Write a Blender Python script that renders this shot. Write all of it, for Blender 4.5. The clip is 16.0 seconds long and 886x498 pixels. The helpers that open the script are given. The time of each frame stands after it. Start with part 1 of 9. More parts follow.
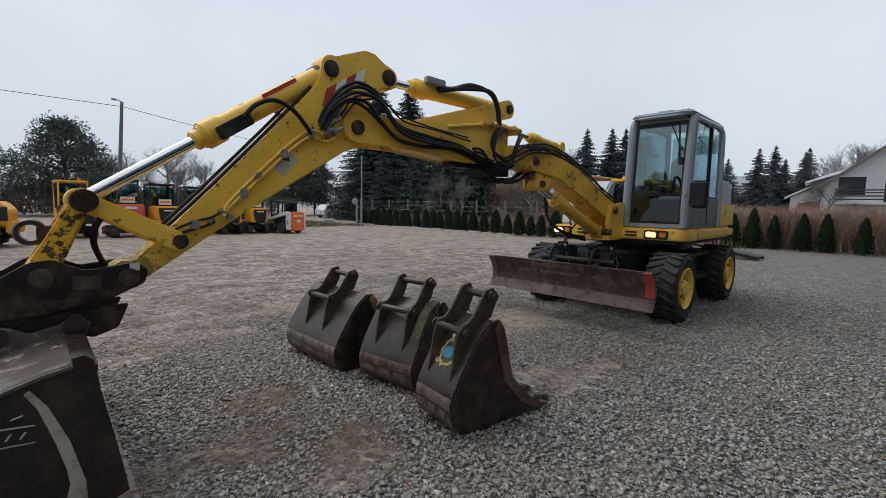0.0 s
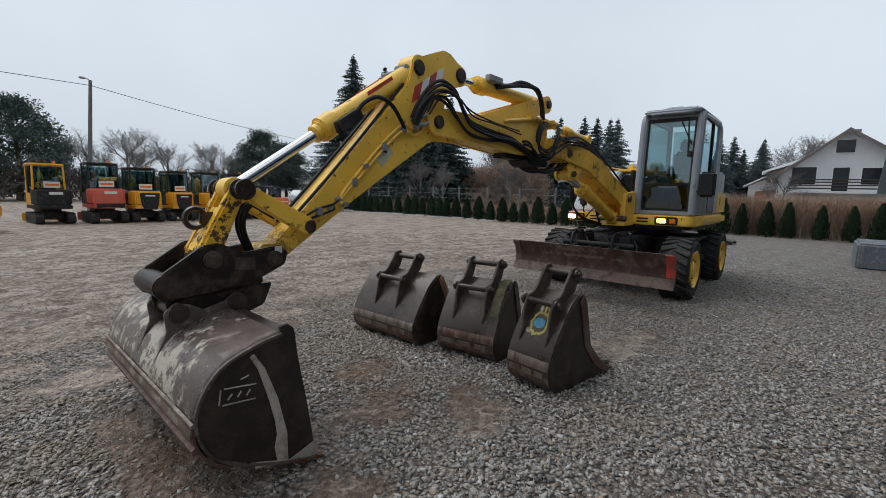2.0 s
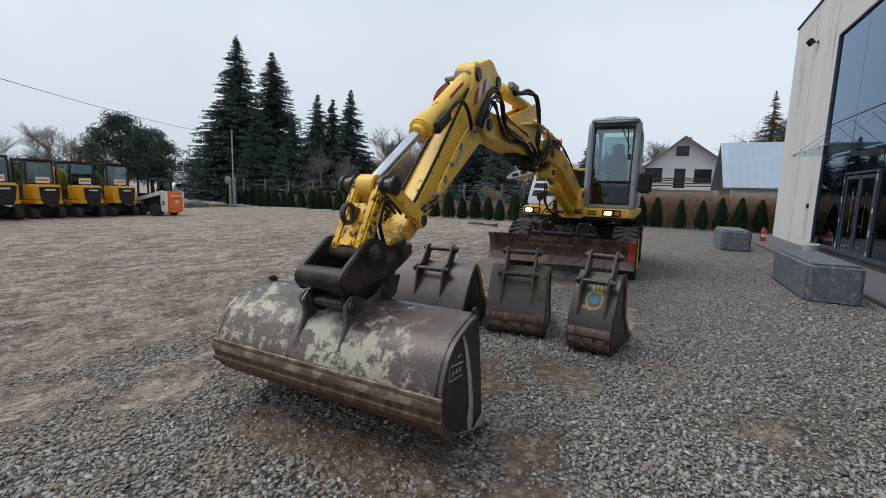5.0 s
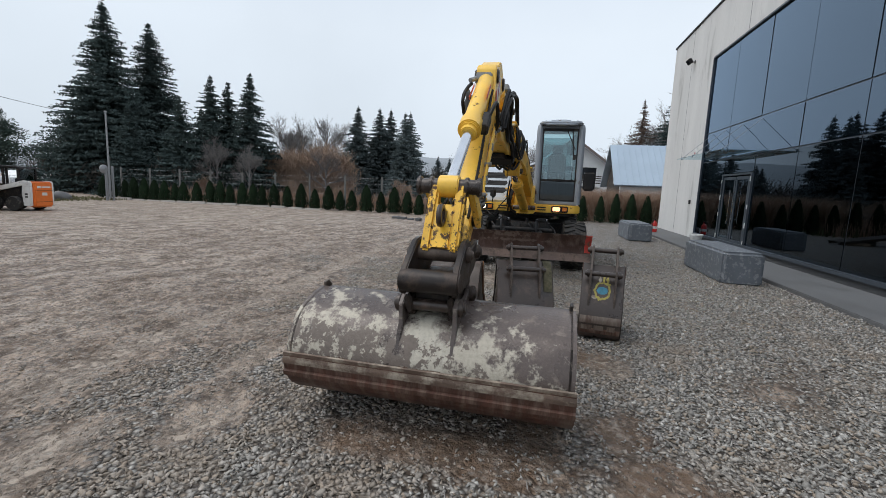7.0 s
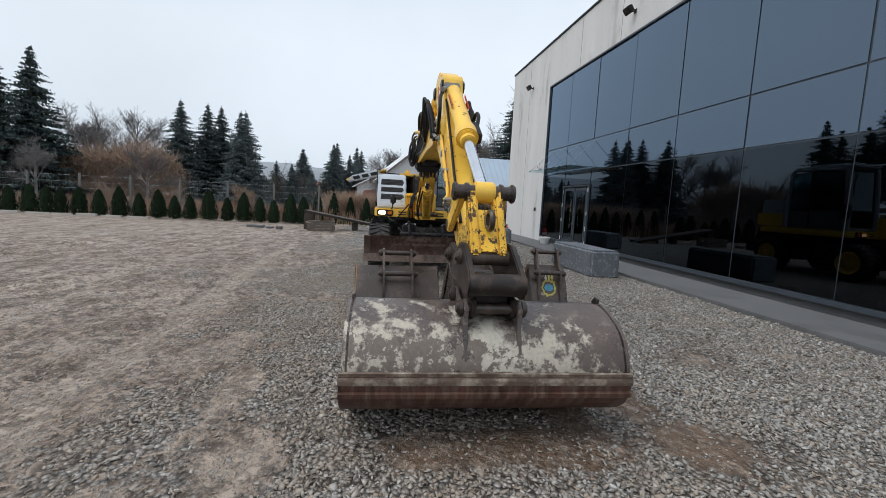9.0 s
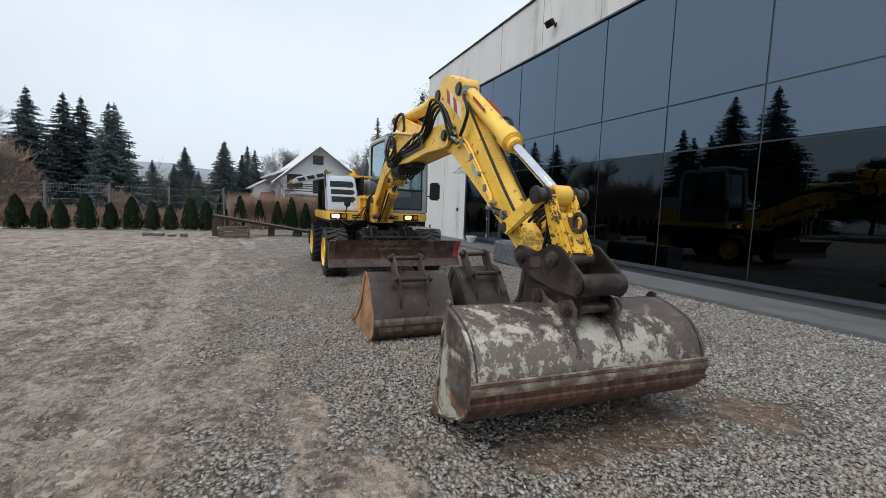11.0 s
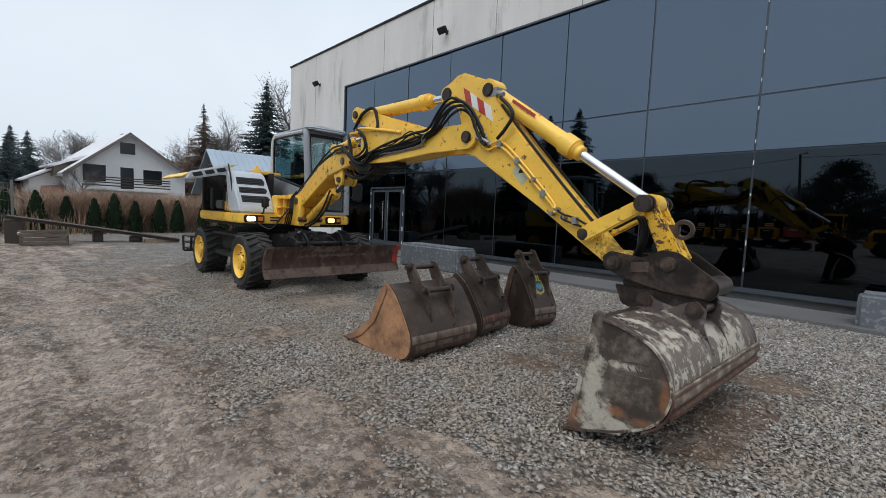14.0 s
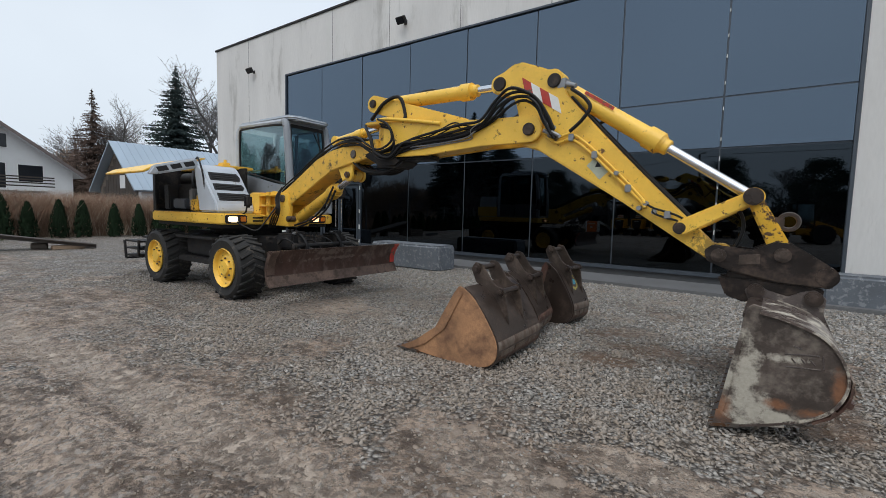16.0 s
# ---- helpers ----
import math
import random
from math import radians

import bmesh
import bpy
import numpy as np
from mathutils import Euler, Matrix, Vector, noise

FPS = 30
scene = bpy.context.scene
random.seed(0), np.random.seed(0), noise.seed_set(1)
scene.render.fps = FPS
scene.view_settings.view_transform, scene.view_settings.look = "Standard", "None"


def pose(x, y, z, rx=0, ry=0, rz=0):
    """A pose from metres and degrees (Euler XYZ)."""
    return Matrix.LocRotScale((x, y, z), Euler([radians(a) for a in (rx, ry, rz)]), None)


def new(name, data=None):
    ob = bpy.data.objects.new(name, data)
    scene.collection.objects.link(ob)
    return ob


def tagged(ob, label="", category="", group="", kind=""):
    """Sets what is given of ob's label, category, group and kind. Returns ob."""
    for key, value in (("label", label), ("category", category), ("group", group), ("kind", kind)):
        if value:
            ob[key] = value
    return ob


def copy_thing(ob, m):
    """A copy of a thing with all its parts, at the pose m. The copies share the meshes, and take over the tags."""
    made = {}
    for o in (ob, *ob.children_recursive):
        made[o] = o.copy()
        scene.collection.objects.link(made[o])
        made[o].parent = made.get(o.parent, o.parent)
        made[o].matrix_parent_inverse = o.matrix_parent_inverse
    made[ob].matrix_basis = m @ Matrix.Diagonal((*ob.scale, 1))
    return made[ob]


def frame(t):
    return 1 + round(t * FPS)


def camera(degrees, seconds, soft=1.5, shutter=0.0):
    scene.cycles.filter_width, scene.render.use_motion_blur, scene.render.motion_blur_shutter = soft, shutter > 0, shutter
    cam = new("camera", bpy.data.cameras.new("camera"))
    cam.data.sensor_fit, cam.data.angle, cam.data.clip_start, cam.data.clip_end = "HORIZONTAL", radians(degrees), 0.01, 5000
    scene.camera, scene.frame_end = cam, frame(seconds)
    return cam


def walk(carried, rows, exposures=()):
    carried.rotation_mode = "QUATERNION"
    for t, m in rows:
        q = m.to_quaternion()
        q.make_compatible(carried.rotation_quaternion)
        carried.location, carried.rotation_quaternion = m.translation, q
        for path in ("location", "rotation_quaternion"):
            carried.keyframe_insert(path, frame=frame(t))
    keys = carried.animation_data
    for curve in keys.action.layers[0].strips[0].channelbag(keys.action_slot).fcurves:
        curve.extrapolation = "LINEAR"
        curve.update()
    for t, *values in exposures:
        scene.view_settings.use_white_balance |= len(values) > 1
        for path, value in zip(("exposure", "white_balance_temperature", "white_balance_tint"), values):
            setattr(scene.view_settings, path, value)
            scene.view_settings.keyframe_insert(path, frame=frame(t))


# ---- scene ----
cam = camera(90.5, 16.0, soft=0.7)
METRES, EYE, TILT, LEAN, TURN = 10.067, 1.5, 0.0, 0.0, -44.8
ROWS = [
    (0.0, 0.0, 0.0, 0.0, 0.1, -5.57, -1.02),
    (0.5, -0.0248, -0.0077, 0.0003, -1.21, -5.97, -1.17),
    (1.0, -0.0509, -0.0284, 0.003, -2.07, -6.21, -0.67),
    (1.5, -0.071, -0.0328, 0.0015, -2.62, -6.71, -0.99),
    (2.0, -0.0972, -0.0359, 0.0003, -4.13, -7.28, -1.35),
    (2.5, -0.1261, -0.0466, -0.0009, -6.77, -7.68, -1.75),
    (3.0, -0.1506, -0.0496, -0.0018, -8.57, -7.99, -1.53),
    (3.5, -0.1765, -0.0451, -0.0007, -10.15, -8.13, -1.09),
    (4.0, -0.205, -0.0438, -0.0022, -12.81, -7.81, -1.19),
    (6.5, -0.3472, -0.0041, -0.0023, -28.86, -8.04, -2.26),
    (7.0, -0.3741, 0.0134, -0.0012, -32.7, -7.99, -2.37),
    (7.5, -0.405, 0.03, -0.0033, -39.52, -7.51, -2.61),
    (8.0, -0.4271, 0.0492, -0.0045, -41.53, -7.14, -2.35),
    (8.5, -0.4464, 0.0766, -0.0055, -45.78, -6.52, -2.67),
    (9.0, -0.4711, 0.1016, -0.0084, -53.77, -6.06, -2.96),
    (11.5, -0.5357, 0.2435, -0.0121, -68.58, -5.28, -2.01),
    (12.0, -0.541, 0.2745, -0.013, -70.8, -5.16, -2.24),
    (12.5, -0.5483, 0.3065, -0.0103, -75.11, -5.09, -2.29),
    (13.0, -0.548, 0.3374, -0.0136, -78.93, -4.57, -2.33),
    (13.5, -0.5457, 0.3723, -0.0147, -83.32, -4.21, -2.53),
    (14.0, -0.5438, 0.4074, -0.0144, -88.9, -4.53, -2.43),
    (14.5, -0.5304, 0.4375, -0.0142, -90.54, -4.65, -2.01),
    (15.0, -0.5186, 0.4695, -0.0156, -92.95, -4.74, -1.79),
    (15.5, -0.5143, 0.51, -0.0159, -96.88, -4.66, -1.79),
    (16.0, -0.5051, 0.5473, -0.0182, -99.63, -4.7, -1.46),
]
walk(cam, [(t, pose(0, 0, EYE, TILT, LEAN, TURN) @ pose(METRES * x, METRES * y, METRES * z, 90 + pitch, roll, yaw)) for t, x, y, z, yaw, pitch, roll in ROWS],
     exposures=((0.0, -0.09), (4.0, -0.07), (6.5, 0.07), (8.0, 0.11), (9.0, 0.12), (11.5, 0.14), (12.5, 0.10), (14.5, 0.04), (15.0, 0.09), (15.5, 0.06), (16.0, 0.03)))

# ---- world and light: a bright overcast winter day ----
world = bpy.data.worlds.new("overcast_sky")
scene.world = world
world.use_nodes = True
wn, wl = world.node_tree.nodes, world.node_tree.links
wn.clear()
w_out = wn.new("ShaderNodeOutputWorld")
w_bg = wn.new("ShaderNodeBackground")
w_sky = wn.new("ShaderNodeTexSky")
w_sky.sky_type = "NISHITA"
w_sky.sun_disc = False
w_sky.sun_elevation = radians(60)
w_sky.sun_rotation = radians(200)
w_sky.air_density, w_sky.dust_density, w_sky.ozone_density = 1.5, 6.0, 1.0
w_dim = wn.new("ShaderNodeVectorMath")
w_dim.operation = "SCALE"
w_dim.inputs["Scale"].default_value = 0.10
w_co = wn.new("ShaderNodeTexCoord")
w_sep = wn.new("ShaderNodeSeparateXYZ")
w_ramp = wn.new("ShaderNodeValToRGB")
w_ramp.color_ramp.elements[0].position = 0.0
w_ramp.color_ramp.elements[0].color = (0.685, 0.77, 0.865, 1)
w_ramp.color_ramp.elements.new(0.3).color = (0.775, 0.855, 0.945, 1)
w_ramp.color_ramp.elements[-1].position = 0.75
w_ramp.color_ramp.elements[-1].color = (0.70, 0.795, 0.93, 1)
w_cloud = wn.new("ShaderNodeTexNoise")
w_cloud.inputs["Scale"].default_value = 1.6
w_cloud.inputs["Detail"].default_value = 5
w_cr = wn.new("ShaderNodeMapRange")
w_cr.inputs["From Min"].default_value, w_cr.inputs["From Max"].default_value = 0.3, 0.7
w_cr.inputs["To Min"].default_value, w_cr.inputs["To Max"].default_value = 0.93, 1.07
w_mul = wn.new("ShaderNodeVectorMath")
w_mul.operation = "SCALE"
w_mix = wn.new("ShaderNodeMix")
w_mix.data_type = "RGBA"
w_mix.inputs["Factor"].default_value = 0.9
wl.new(w_co.outputs["Generated"], w_sep.inputs[0])
wl.new(w_sep.outputs["Z"], w_ramp.inputs["Fac"])
wl.new(w_co.outputs["Generated"], w_cloud.inputs["Vector"])
wl.new(w_cloud.outputs["Fac"], w_cr.inputs["Value"])
wl.new(w_ramp.outputs["Color"], w_mul.inputs[0])
wl.new(w_cr.outputs["Result"], w_mul.inputs["Scale"])
wl.new(w_sky.outputs["Color"], w_dim.inputs[0])
wl.new(w_dim.outputs["Vector"], w_mix.inputs["A"])
wl.new(w_mul.outputs["Vector"], w_mix.inputs["B"])
wl.new(w_mix.outputs["Result"], w_bg.inputs["Color"])
w_bg.inputs["Strength"].default_value = 1.0
wl.new(w_bg.outputs[0], w_out.inputs[0])
sun = new("sun", bpy.data.lights.new("sun", "SUN"))
sun.data.energy, sun.data.angle, sun.data.color = 1.6, radians(45), (1.0, 0.965, 0.915)
sun.matrix_basis = pose(0, 0, 30, 30, 0, 200)

# ---- helpers for shapes ----
ORIGIN = {}


def thing(name, at, label, category, group="", kind=""):
    ob = tagged(new(name), label, category, group, kind)
    ob.empty_display_size = 0.1
    ob.location = at
    ORIGIN[ob.name] = Vector(at)
    return ob


def to_mesh(name, bm, material, shift, smooth):
    bmesh.ops.translate(bm, verts=bm.verts, vec=-shift)
    bmesh.ops.recalc_face_normals(bm, faces=bm.faces)
    me = bpy.data.meshes.new(name)
    bm.to_mesh(me)
    bm.free()
    for m in material if isinstance(material, (list, tuple)) else [material]:
        me.materials.append(m)
    if smooth:
        me.polygons.foreach_set("use_smooth", [True] * len(me.polygons))
        me.set_sharp_from_angle(angle=radians(smooth))
    return me


def part(name, bm, material, parent, label="", smooth=35):
    shift = ORIGIN[parent.name]
    ob = new(name, to_mesh(name, bm, material, shift, smooth))
    ob.parent = parent
    ORIGIN[ob.name] = shift
    return tagged(ob, label)


def single(name, bm, material, at, label, category, group="", kind="", smooth=35):
    ob = tagged(new(name, to_mesh(name, bm, material, Vector(at), smooth)), label, category, group, kind)
    ob.location = at
    ORIGIN[ob.name] = Vector(at)
    return ob


def soften(bm, edges, width, seg=2):
    if width > 0:
        sharp = [e for e in edges if e.is_valid and len(e.link_faces) == 2 and e.calc_face_angle(0) > 0.45]
        if sharp:
            bmesh.ops.bevel(bm, geom=sharp, offset=width, segments=seg, affect="EDGES", clamp_overlap=True)


def prism(bm, pts, a, b, axis="y", bev=0.0, seg=2):
    """A polygon pushed from a to b along an axis. axis y: points are (x, z); x: (y, z); z: (x, y)."""
    def at(u, v, w):
        return (u, w, v) if axis == "y" else (w, u, v) if axis == "x" else (u, v, w)
    t = bmesh.new()
    lo = [t.verts.new(at(u, v, a)) for u, v in pts]
    hi = [t.verts.new(at(u, v, b)) for u, v in pts]
    t.faces.new(lo)
    t.faces.new(hi[::-1])
    for i in range(len(pts)):
        j = (i + 1) % len(pts)
        t.faces.new((lo[i], hi[i], hi[j], lo[j]))
    bmesh.ops.recalc_face_normals(t, faces=t.faces)
    soften(t, list(t.edges), bev, seg)
    merge(bm, t)
    return bm


def merge(bm, t, m=None):
    if m is not None:
        bmesh.ops.transform(t, matrix=m, verts=t.verts)
    me = bpy.data.meshes.new("tmp")
    t.to_mesh(me)
    t.free()
    bm.from_mesh(me)
    bpy.data.meshes.remove(me)


def box(bm, x0, x1, y0, y1, z0, z1, bev=0.0, seg=2, m=None):
    t = bmesh.new()
    bmesh.ops.create_cube(t, size=1)
    bmesh.ops.transform(t, matrix=Matrix.LocRotScale(((x0 + x1) / 2, (y0 + y1) / 2, (z0 + z1) / 2), None, (abs(x1 - x0), abs(y1 - y0), abs(z1 - z0))), verts=t.verts)
    soften(t, list(t.edges), bev, seg)
    merge(bm, t, m)
    return bm


def rod(bm, p, q, r, r2=None, n=16, bev=0.0):
    p, q = Vector(p), Vector(q)
    t = bmesh.new()
    bmesh.ops.create_cone(t, cap_ends=True, segments=n, radius1=r, radius2=r if r2 is None else r2, depth=(q - p).length)
    soften(t, [e for e in t.edges if all(len(f.verts) > 4 or len(f.verts) == 4 for f in e.link_faces) and any(len(f.verts) == n for f in e.link_faces)] if n > 4 else [], bev, 2)
    merge(bm, t, Matrix.Translation((p + q) / 2) @ (q - p).to_track_quat("Z", "Y").to_matrix().to_4x4())
    return bm


def spline(pts, steps=6):
    pts = [Vector(p) for p in pts]
    ext = [2 * pts[0] - pts[1], *pts, 2 * pts[-1] - pts[-2]]
    out = []
    for i in range(1, len(ext) - 2):
        a, b, c, d = ext[i - 1:i + 3]
        for k in range(steps):
            u = k / steps
            out.append(0.5 * (2 * b + (c - a) * u + (2 * a - 5 * b + 4 * c - d) * u * u + (3 * b - a - 3 * c + d) * u ** 3))
    return out + [pts[-1]]


def tube(bm, path, r, n=8, r2=None):
    rings, side = [], None
    for i, p in enumerate(path):
        d = (path[min(i + 1, len(path) - 1)] - path[max(i - 1, 0)]).normalized()
        side = d.orthogonal().normalized() if side is None else (side - d * side.dot(d)).normalized()
        up = d.cross(side)
        rr = r if r2 is None else r + (r2 - r) * i / (len(path) - 1)
        rings.append([bm.verts.new(p + rr * (math.cos(2 * math.pi * k / n) * side + math.sin(2 * math.pi * k / n) * up)) for k in range(n)])
    for a, b in zip(rings, rings[1:]):
        for k in range(n):
            bm.faces.new((a[k], a[(k + 1) % n], b[(k + 1) % n], b[k]))
    bm.faces.new(rings[0][::-1])
    bm.faces.new(rings[-1])
    return bm


def hose(bm, pts, r=0.014, n=7, steps=6):
    return tube(bm, spline(pts, steps), r, n)


def lathe(bm, centre, profile, n=32, axis="y", ring_shut=False):
    """Turns a profile of (radius, offset along the axis) round an axis."""
    c = Vector(centre)
    rings = []
    for r, a in profile:
        ring = []
        for k in range(n):
            u, v = r * math.cos(2 * math.pi * k / n), r * math.sin(2 * math.pi * k / n)
            ring.append(bm.verts.new(c + (Vector((u, a, v)) if axis == "y" else Vector((u, v, a)) if axis == "z" else Vector((a, u, v)))))
        rings.append(ring)
    for a, b in zip(rings, rings[1:] + ([rings[0]] if ring_shut else [])):
        for k in range(n):
            bm.faces.new((a[k], a[(k + 1) % n], b[(k + 1) % n], b[k]))
    if not ring_shut:
        bm.faces.new(rings[0][::-1])
        bm.faces.new(rings[-1])
    return bm


def arc(cx, cz, r, a0, a1, n=8):
    return [(cx + r * math.cos(radians(a0 + (a1 - a0) * i / n)), cz + r * math.sin(radians(a0 + (a1 - a0) * i / n))) for i in range(n + 1)]


# ---- materials ----
def nodes_of(name):
    m = bpy.data.materials.new(name)
    m.use_nodes = True
    return m, m.node_tree.nodes, m.node_tree.links, m.node_tree.nodes["Principled BSDF"]


def noise_node(nt, ln, co, scale, detail=4, rough=0.6):
    n = nt.new("ShaderNodeTexNoise")
    n.inputs["Scale"].default_value, n.inputs["Detail"].default_value, n.inputs["Roughness"].default_value = scale, detail, rough
    ln.new(co, n.inputs["Vector"])
    return n.outputs["Fac"]


def step_node(nt, ln, value, lo, hi, to_lo=0.0, to_hi=1.0):
    n = nt.new("ShaderNodeMapRange")
    for k, v in (("From Min", lo), ("From Max", hi), ("To Min", to_lo), ("To Max", to_hi)):
        n.inputs[k].default_value = v
    ln.new(value, n.inputs["Value"])
    return n.outputs["Result"]


def mix_node(nt, ln, fac, a, b, mode="MIX"):
    n = nt.new("ShaderNodeMix")
    n.data_type, n.blend_type = "RGBA", mode
    for key, v in (("Factor", fac), ("A", a), ("B", b)):
        if isinstance(v, (int, float)):
            n.inputs[key].default_value = v
        elif isinstance(v, tuple):
            n.inputs[key].default_value = (*v, 1) if len(v) == 3 else v
        else:
            ln.new(v, n.inputs[key])
    return n.outputs["Result"]


def surf(name, base, vary=0.18, scale=4.0, rough=0.55, metal=0.0, bump=0.15, fine=70.0, wear=None, spec=0.5, coat=0.0, tint=0.0, streak=1.0, depth=0.004, soft=0.02, axis_streak=(1, 1, 1)):
    """A painted, rusty or rough surface: two scales of variation, wear as (colour, share, scale, roughness), fine relief."""
    m, nt, ln, bs = nodes_of(name)
    co = nt.new("ShaderNodeTexCoord").outputs["Object"]
    if streak != 1.0 or axis_streak != (1, 1, 1):
        mp = nt.new("ShaderNodeMapping")
        mp.inputs["Scale"].default_value = (axis_streak[0], axis_streak[1], axis_streak[2] / streak)
        ln.new(co, mp.inputs["Vector"])
        co = mp.outputs["Vector"]
    big = noise_node(nt, ln, co, scale, 5)
    small = noise_node(nt, ln, co, fine, 3)
    dark = tuple(c * (1 - vary) for c in base)
    light = tuple(min(c * (1 + vary), 1) for c in base)
    col = mix_node(nt, ln, step_node(nt, ln, big, 0.3, 0.7), dark, light)
    col = mix_node(nt, ln, step_node(nt, ln, small, 0.35, 0.7, 0.0, vary), col, tuple(c * 0.5 for c in base))
    ro = step_node(nt, ln, big, 0.3, 0.7, rough - 0.1, min(rough + 0.12, 1))
    if wear:
        wcol, share, wscale, wrough = wear
        w = noise_node(nt, ln, co, wscale, 7, 0.68)
        w = step_node(nt, ln, w, 0.68 - soft - share * 0.42, 0.68 + soft - share * 0.42)
        col = mix_node(nt, ln, w, col, wcol)
        n = nt.new("ShaderNodeMix")
        ln.new(w, n.inputs["Factor"])
        ln.new(ro, n.inputs["A"])
        n.inputs["B"].default_value = wrough
        ro = n.outputs["Result"]
    if tint:
        oi = nt.new("ShaderNodeObjectInfo").outputs["Random"]
        hsv = nt.new("ShaderNodeHueSaturation")
        ln.new(step_node(nt, ln, oi, 0, 1, 1 - tint, 1 + tint), hsv.inputs["Value"])
        ln.new(col, hsv.inputs["Color"])
        col = hsv.outputs["Color"]
    ln.new(col, bs.inputs["Base Color"])
    ln.new(ro, bs.inputs["Roughness"])
    bs.inputs["Metallic"].default_value = metal
    bs.inputs["Specular IOR Level"].default_value = spec
    bs.inputs["Coat Weight"].default_value = coat
    if bump:
        b = nt.new("ShaderNodeBump")
        b.inputs["Strength"].default_value, b.inputs["Distance"].default_value = bump, depth
        ln.new(small, b.inputs["Height"])
        ln.new(b.outputs["Normal"], bs.inputs["Normal"])
    return m


def glass(name, tint, straight_gloss, gloss=(0.85, 0.95, 1.0), rough=0.0):
    """A pane: mirror gloss that grows towards grazing angles, over a tinted see-through."""
    m, nt, ln, bs = nodes_of(name)
    nt.remove(bs)
    lw = nt.new("ShaderNodeLayerWeight")
    lw.inputs["Blend"].default_value = 0.5
    pw = nt.new("ShaderNodeMath")
    pw.operation = "POWER"
    pw.inputs[1].default_value = 4.0
    ln.new(lw.outputs["Facing"], pw.inputs[0])
    fr = step_node(nt, ln, pw.outputs[0], 0, 1, straight_gloss, 0.9)
    tr, gl, mx = nt.new("ShaderNodeBsdfTransparent"), nt.new("ShaderNodeBsdfGlossy"), nt.new("ShaderNodeMixShader")
    tr.inputs["Color"].default_value = (*tint, 1)
    gl.inputs["Roughness"].default_value = rough
    gl.inputs["Color"].default_value = (*gloss, 1)
    ln.new(fr, mx.inputs[0])
    ln.new(tr.outputs[0], mx.inputs[1])
    ln.new(gl.outputs[0], mx.inputs[2])
    ln.new(mx.outputs[0], nt["Material Output"].inputs["Surface"])
    return m


def glow(name, colour, strength):
    m, nt, ln, bs = nodes_of(name)
    bs.inputs["Base Color"].default_value = (*colour, 1)
    bs.inputs["Emission Color"].default_value = (*colour, 1)
    bs.inputs["Emission Strength"].default_value = strength
    return m


YELLOW = surf("yellow_paint", (0.90, 0.55, 0.075), 0.13, 2.5, 0.36, wear=((0.17, 0.085, 0.03), 0.10, 13, 0.75), bump=0.08)
YELLOW_WORN = surf("worn_yellow_paint", (0.80, 0.46, 0.035), 0.2, 4, 0.42, wear=((0.085, 0.046, 0.026), 0.31, 19, 0.8), bump=0.2)
YELLOW_FAR = surf("fresh_yellow_paint", (0.72, 0.34, 0.015), 0.1, 3, 0.4, bump=0.03)
RED_FAR = surf("faded_red_paint", (0.55, 0.10, 0.06), 0.15, 3, 0.45, bump=0.03)
ORANGE = surf("orange_paint", (0.72, 0.16, 0.02), 0.1, 3, 0.4, bump=0.03)
OFFWHITE = surf("off_white_paint", (0.62, 0.62, 0.60), 0.12, 3, 0.5, wear=((0.25, 0.22, 0.18), 0.12, 8, 0.8), bump=0.05)
GREY = surf("grey_paint", (0.27, 0.30, 0.34), 0.1, 3, 0.42, wear=((0.14, 0.13, 0.12), 0.1, 8, 0.7), bump=0.04)
GREY_LIGHT = surf("light_grey_paint", (0.46, 0.50, 0.55), 0.1, 3, 0.4, wear=((0.22, 0.20, 0.18), 0.1, 7, 0.7), bump=0.04)
BLACK = surf("black_paint", (0.013, 0.013, 0.014), 0.3, 6, 0.55, wear=((0.05, 0.042, 0.036), 0.28, 8, 0.8), bump=0.15, spec=0.3, soft=0.06)
GRILLE = surf("black_grille", (0.012, 0.012, 0.013), 0.3, 20, 0.65, bump=0.4, fine=160)
HOSE = surf("black_rubber_hose", (0.011, 0.011, 0.012), 0.3, 12, 0.55, bump=0.1, fine=200, spec=0.3)
RUBBER = surf("dusty_tyre_rubber", (0.021, 0.0205, 0.020), 0.35, 5, 0.75, wear=((0.075, 0.067, 0.057), 0.20, 6, 0.9), bump=0.3, fine=120)
CHROME = surf("chromed_rod", (0.75, 0.76, 0.78), 0.05, 6, 0.16, metal=1.0, bump=0.02)
STEEL = surf("worn_bare_steel", (0.16, 0.14, 0.125), 0.3, 8, 0.42, metal=0.6, wear=((0.12, 0.06, 0.03), 0.35, 12, 0.8), bump=0.25)
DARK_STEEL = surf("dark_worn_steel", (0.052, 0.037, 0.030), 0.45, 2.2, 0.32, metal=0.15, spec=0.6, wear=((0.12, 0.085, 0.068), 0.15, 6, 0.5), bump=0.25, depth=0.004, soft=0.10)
HANGER = surf("brown_hanger_steel", (0.066, 0.048, 0.038), 0.5, 4, 0.42, metal=0.15, wear=((0.15, 0.112, 0.088), 0.22, 7, 0.55), bump=0.3, soft=0.1)
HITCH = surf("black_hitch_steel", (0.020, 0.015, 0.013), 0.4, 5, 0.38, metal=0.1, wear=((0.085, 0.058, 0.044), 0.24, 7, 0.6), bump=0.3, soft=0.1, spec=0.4)
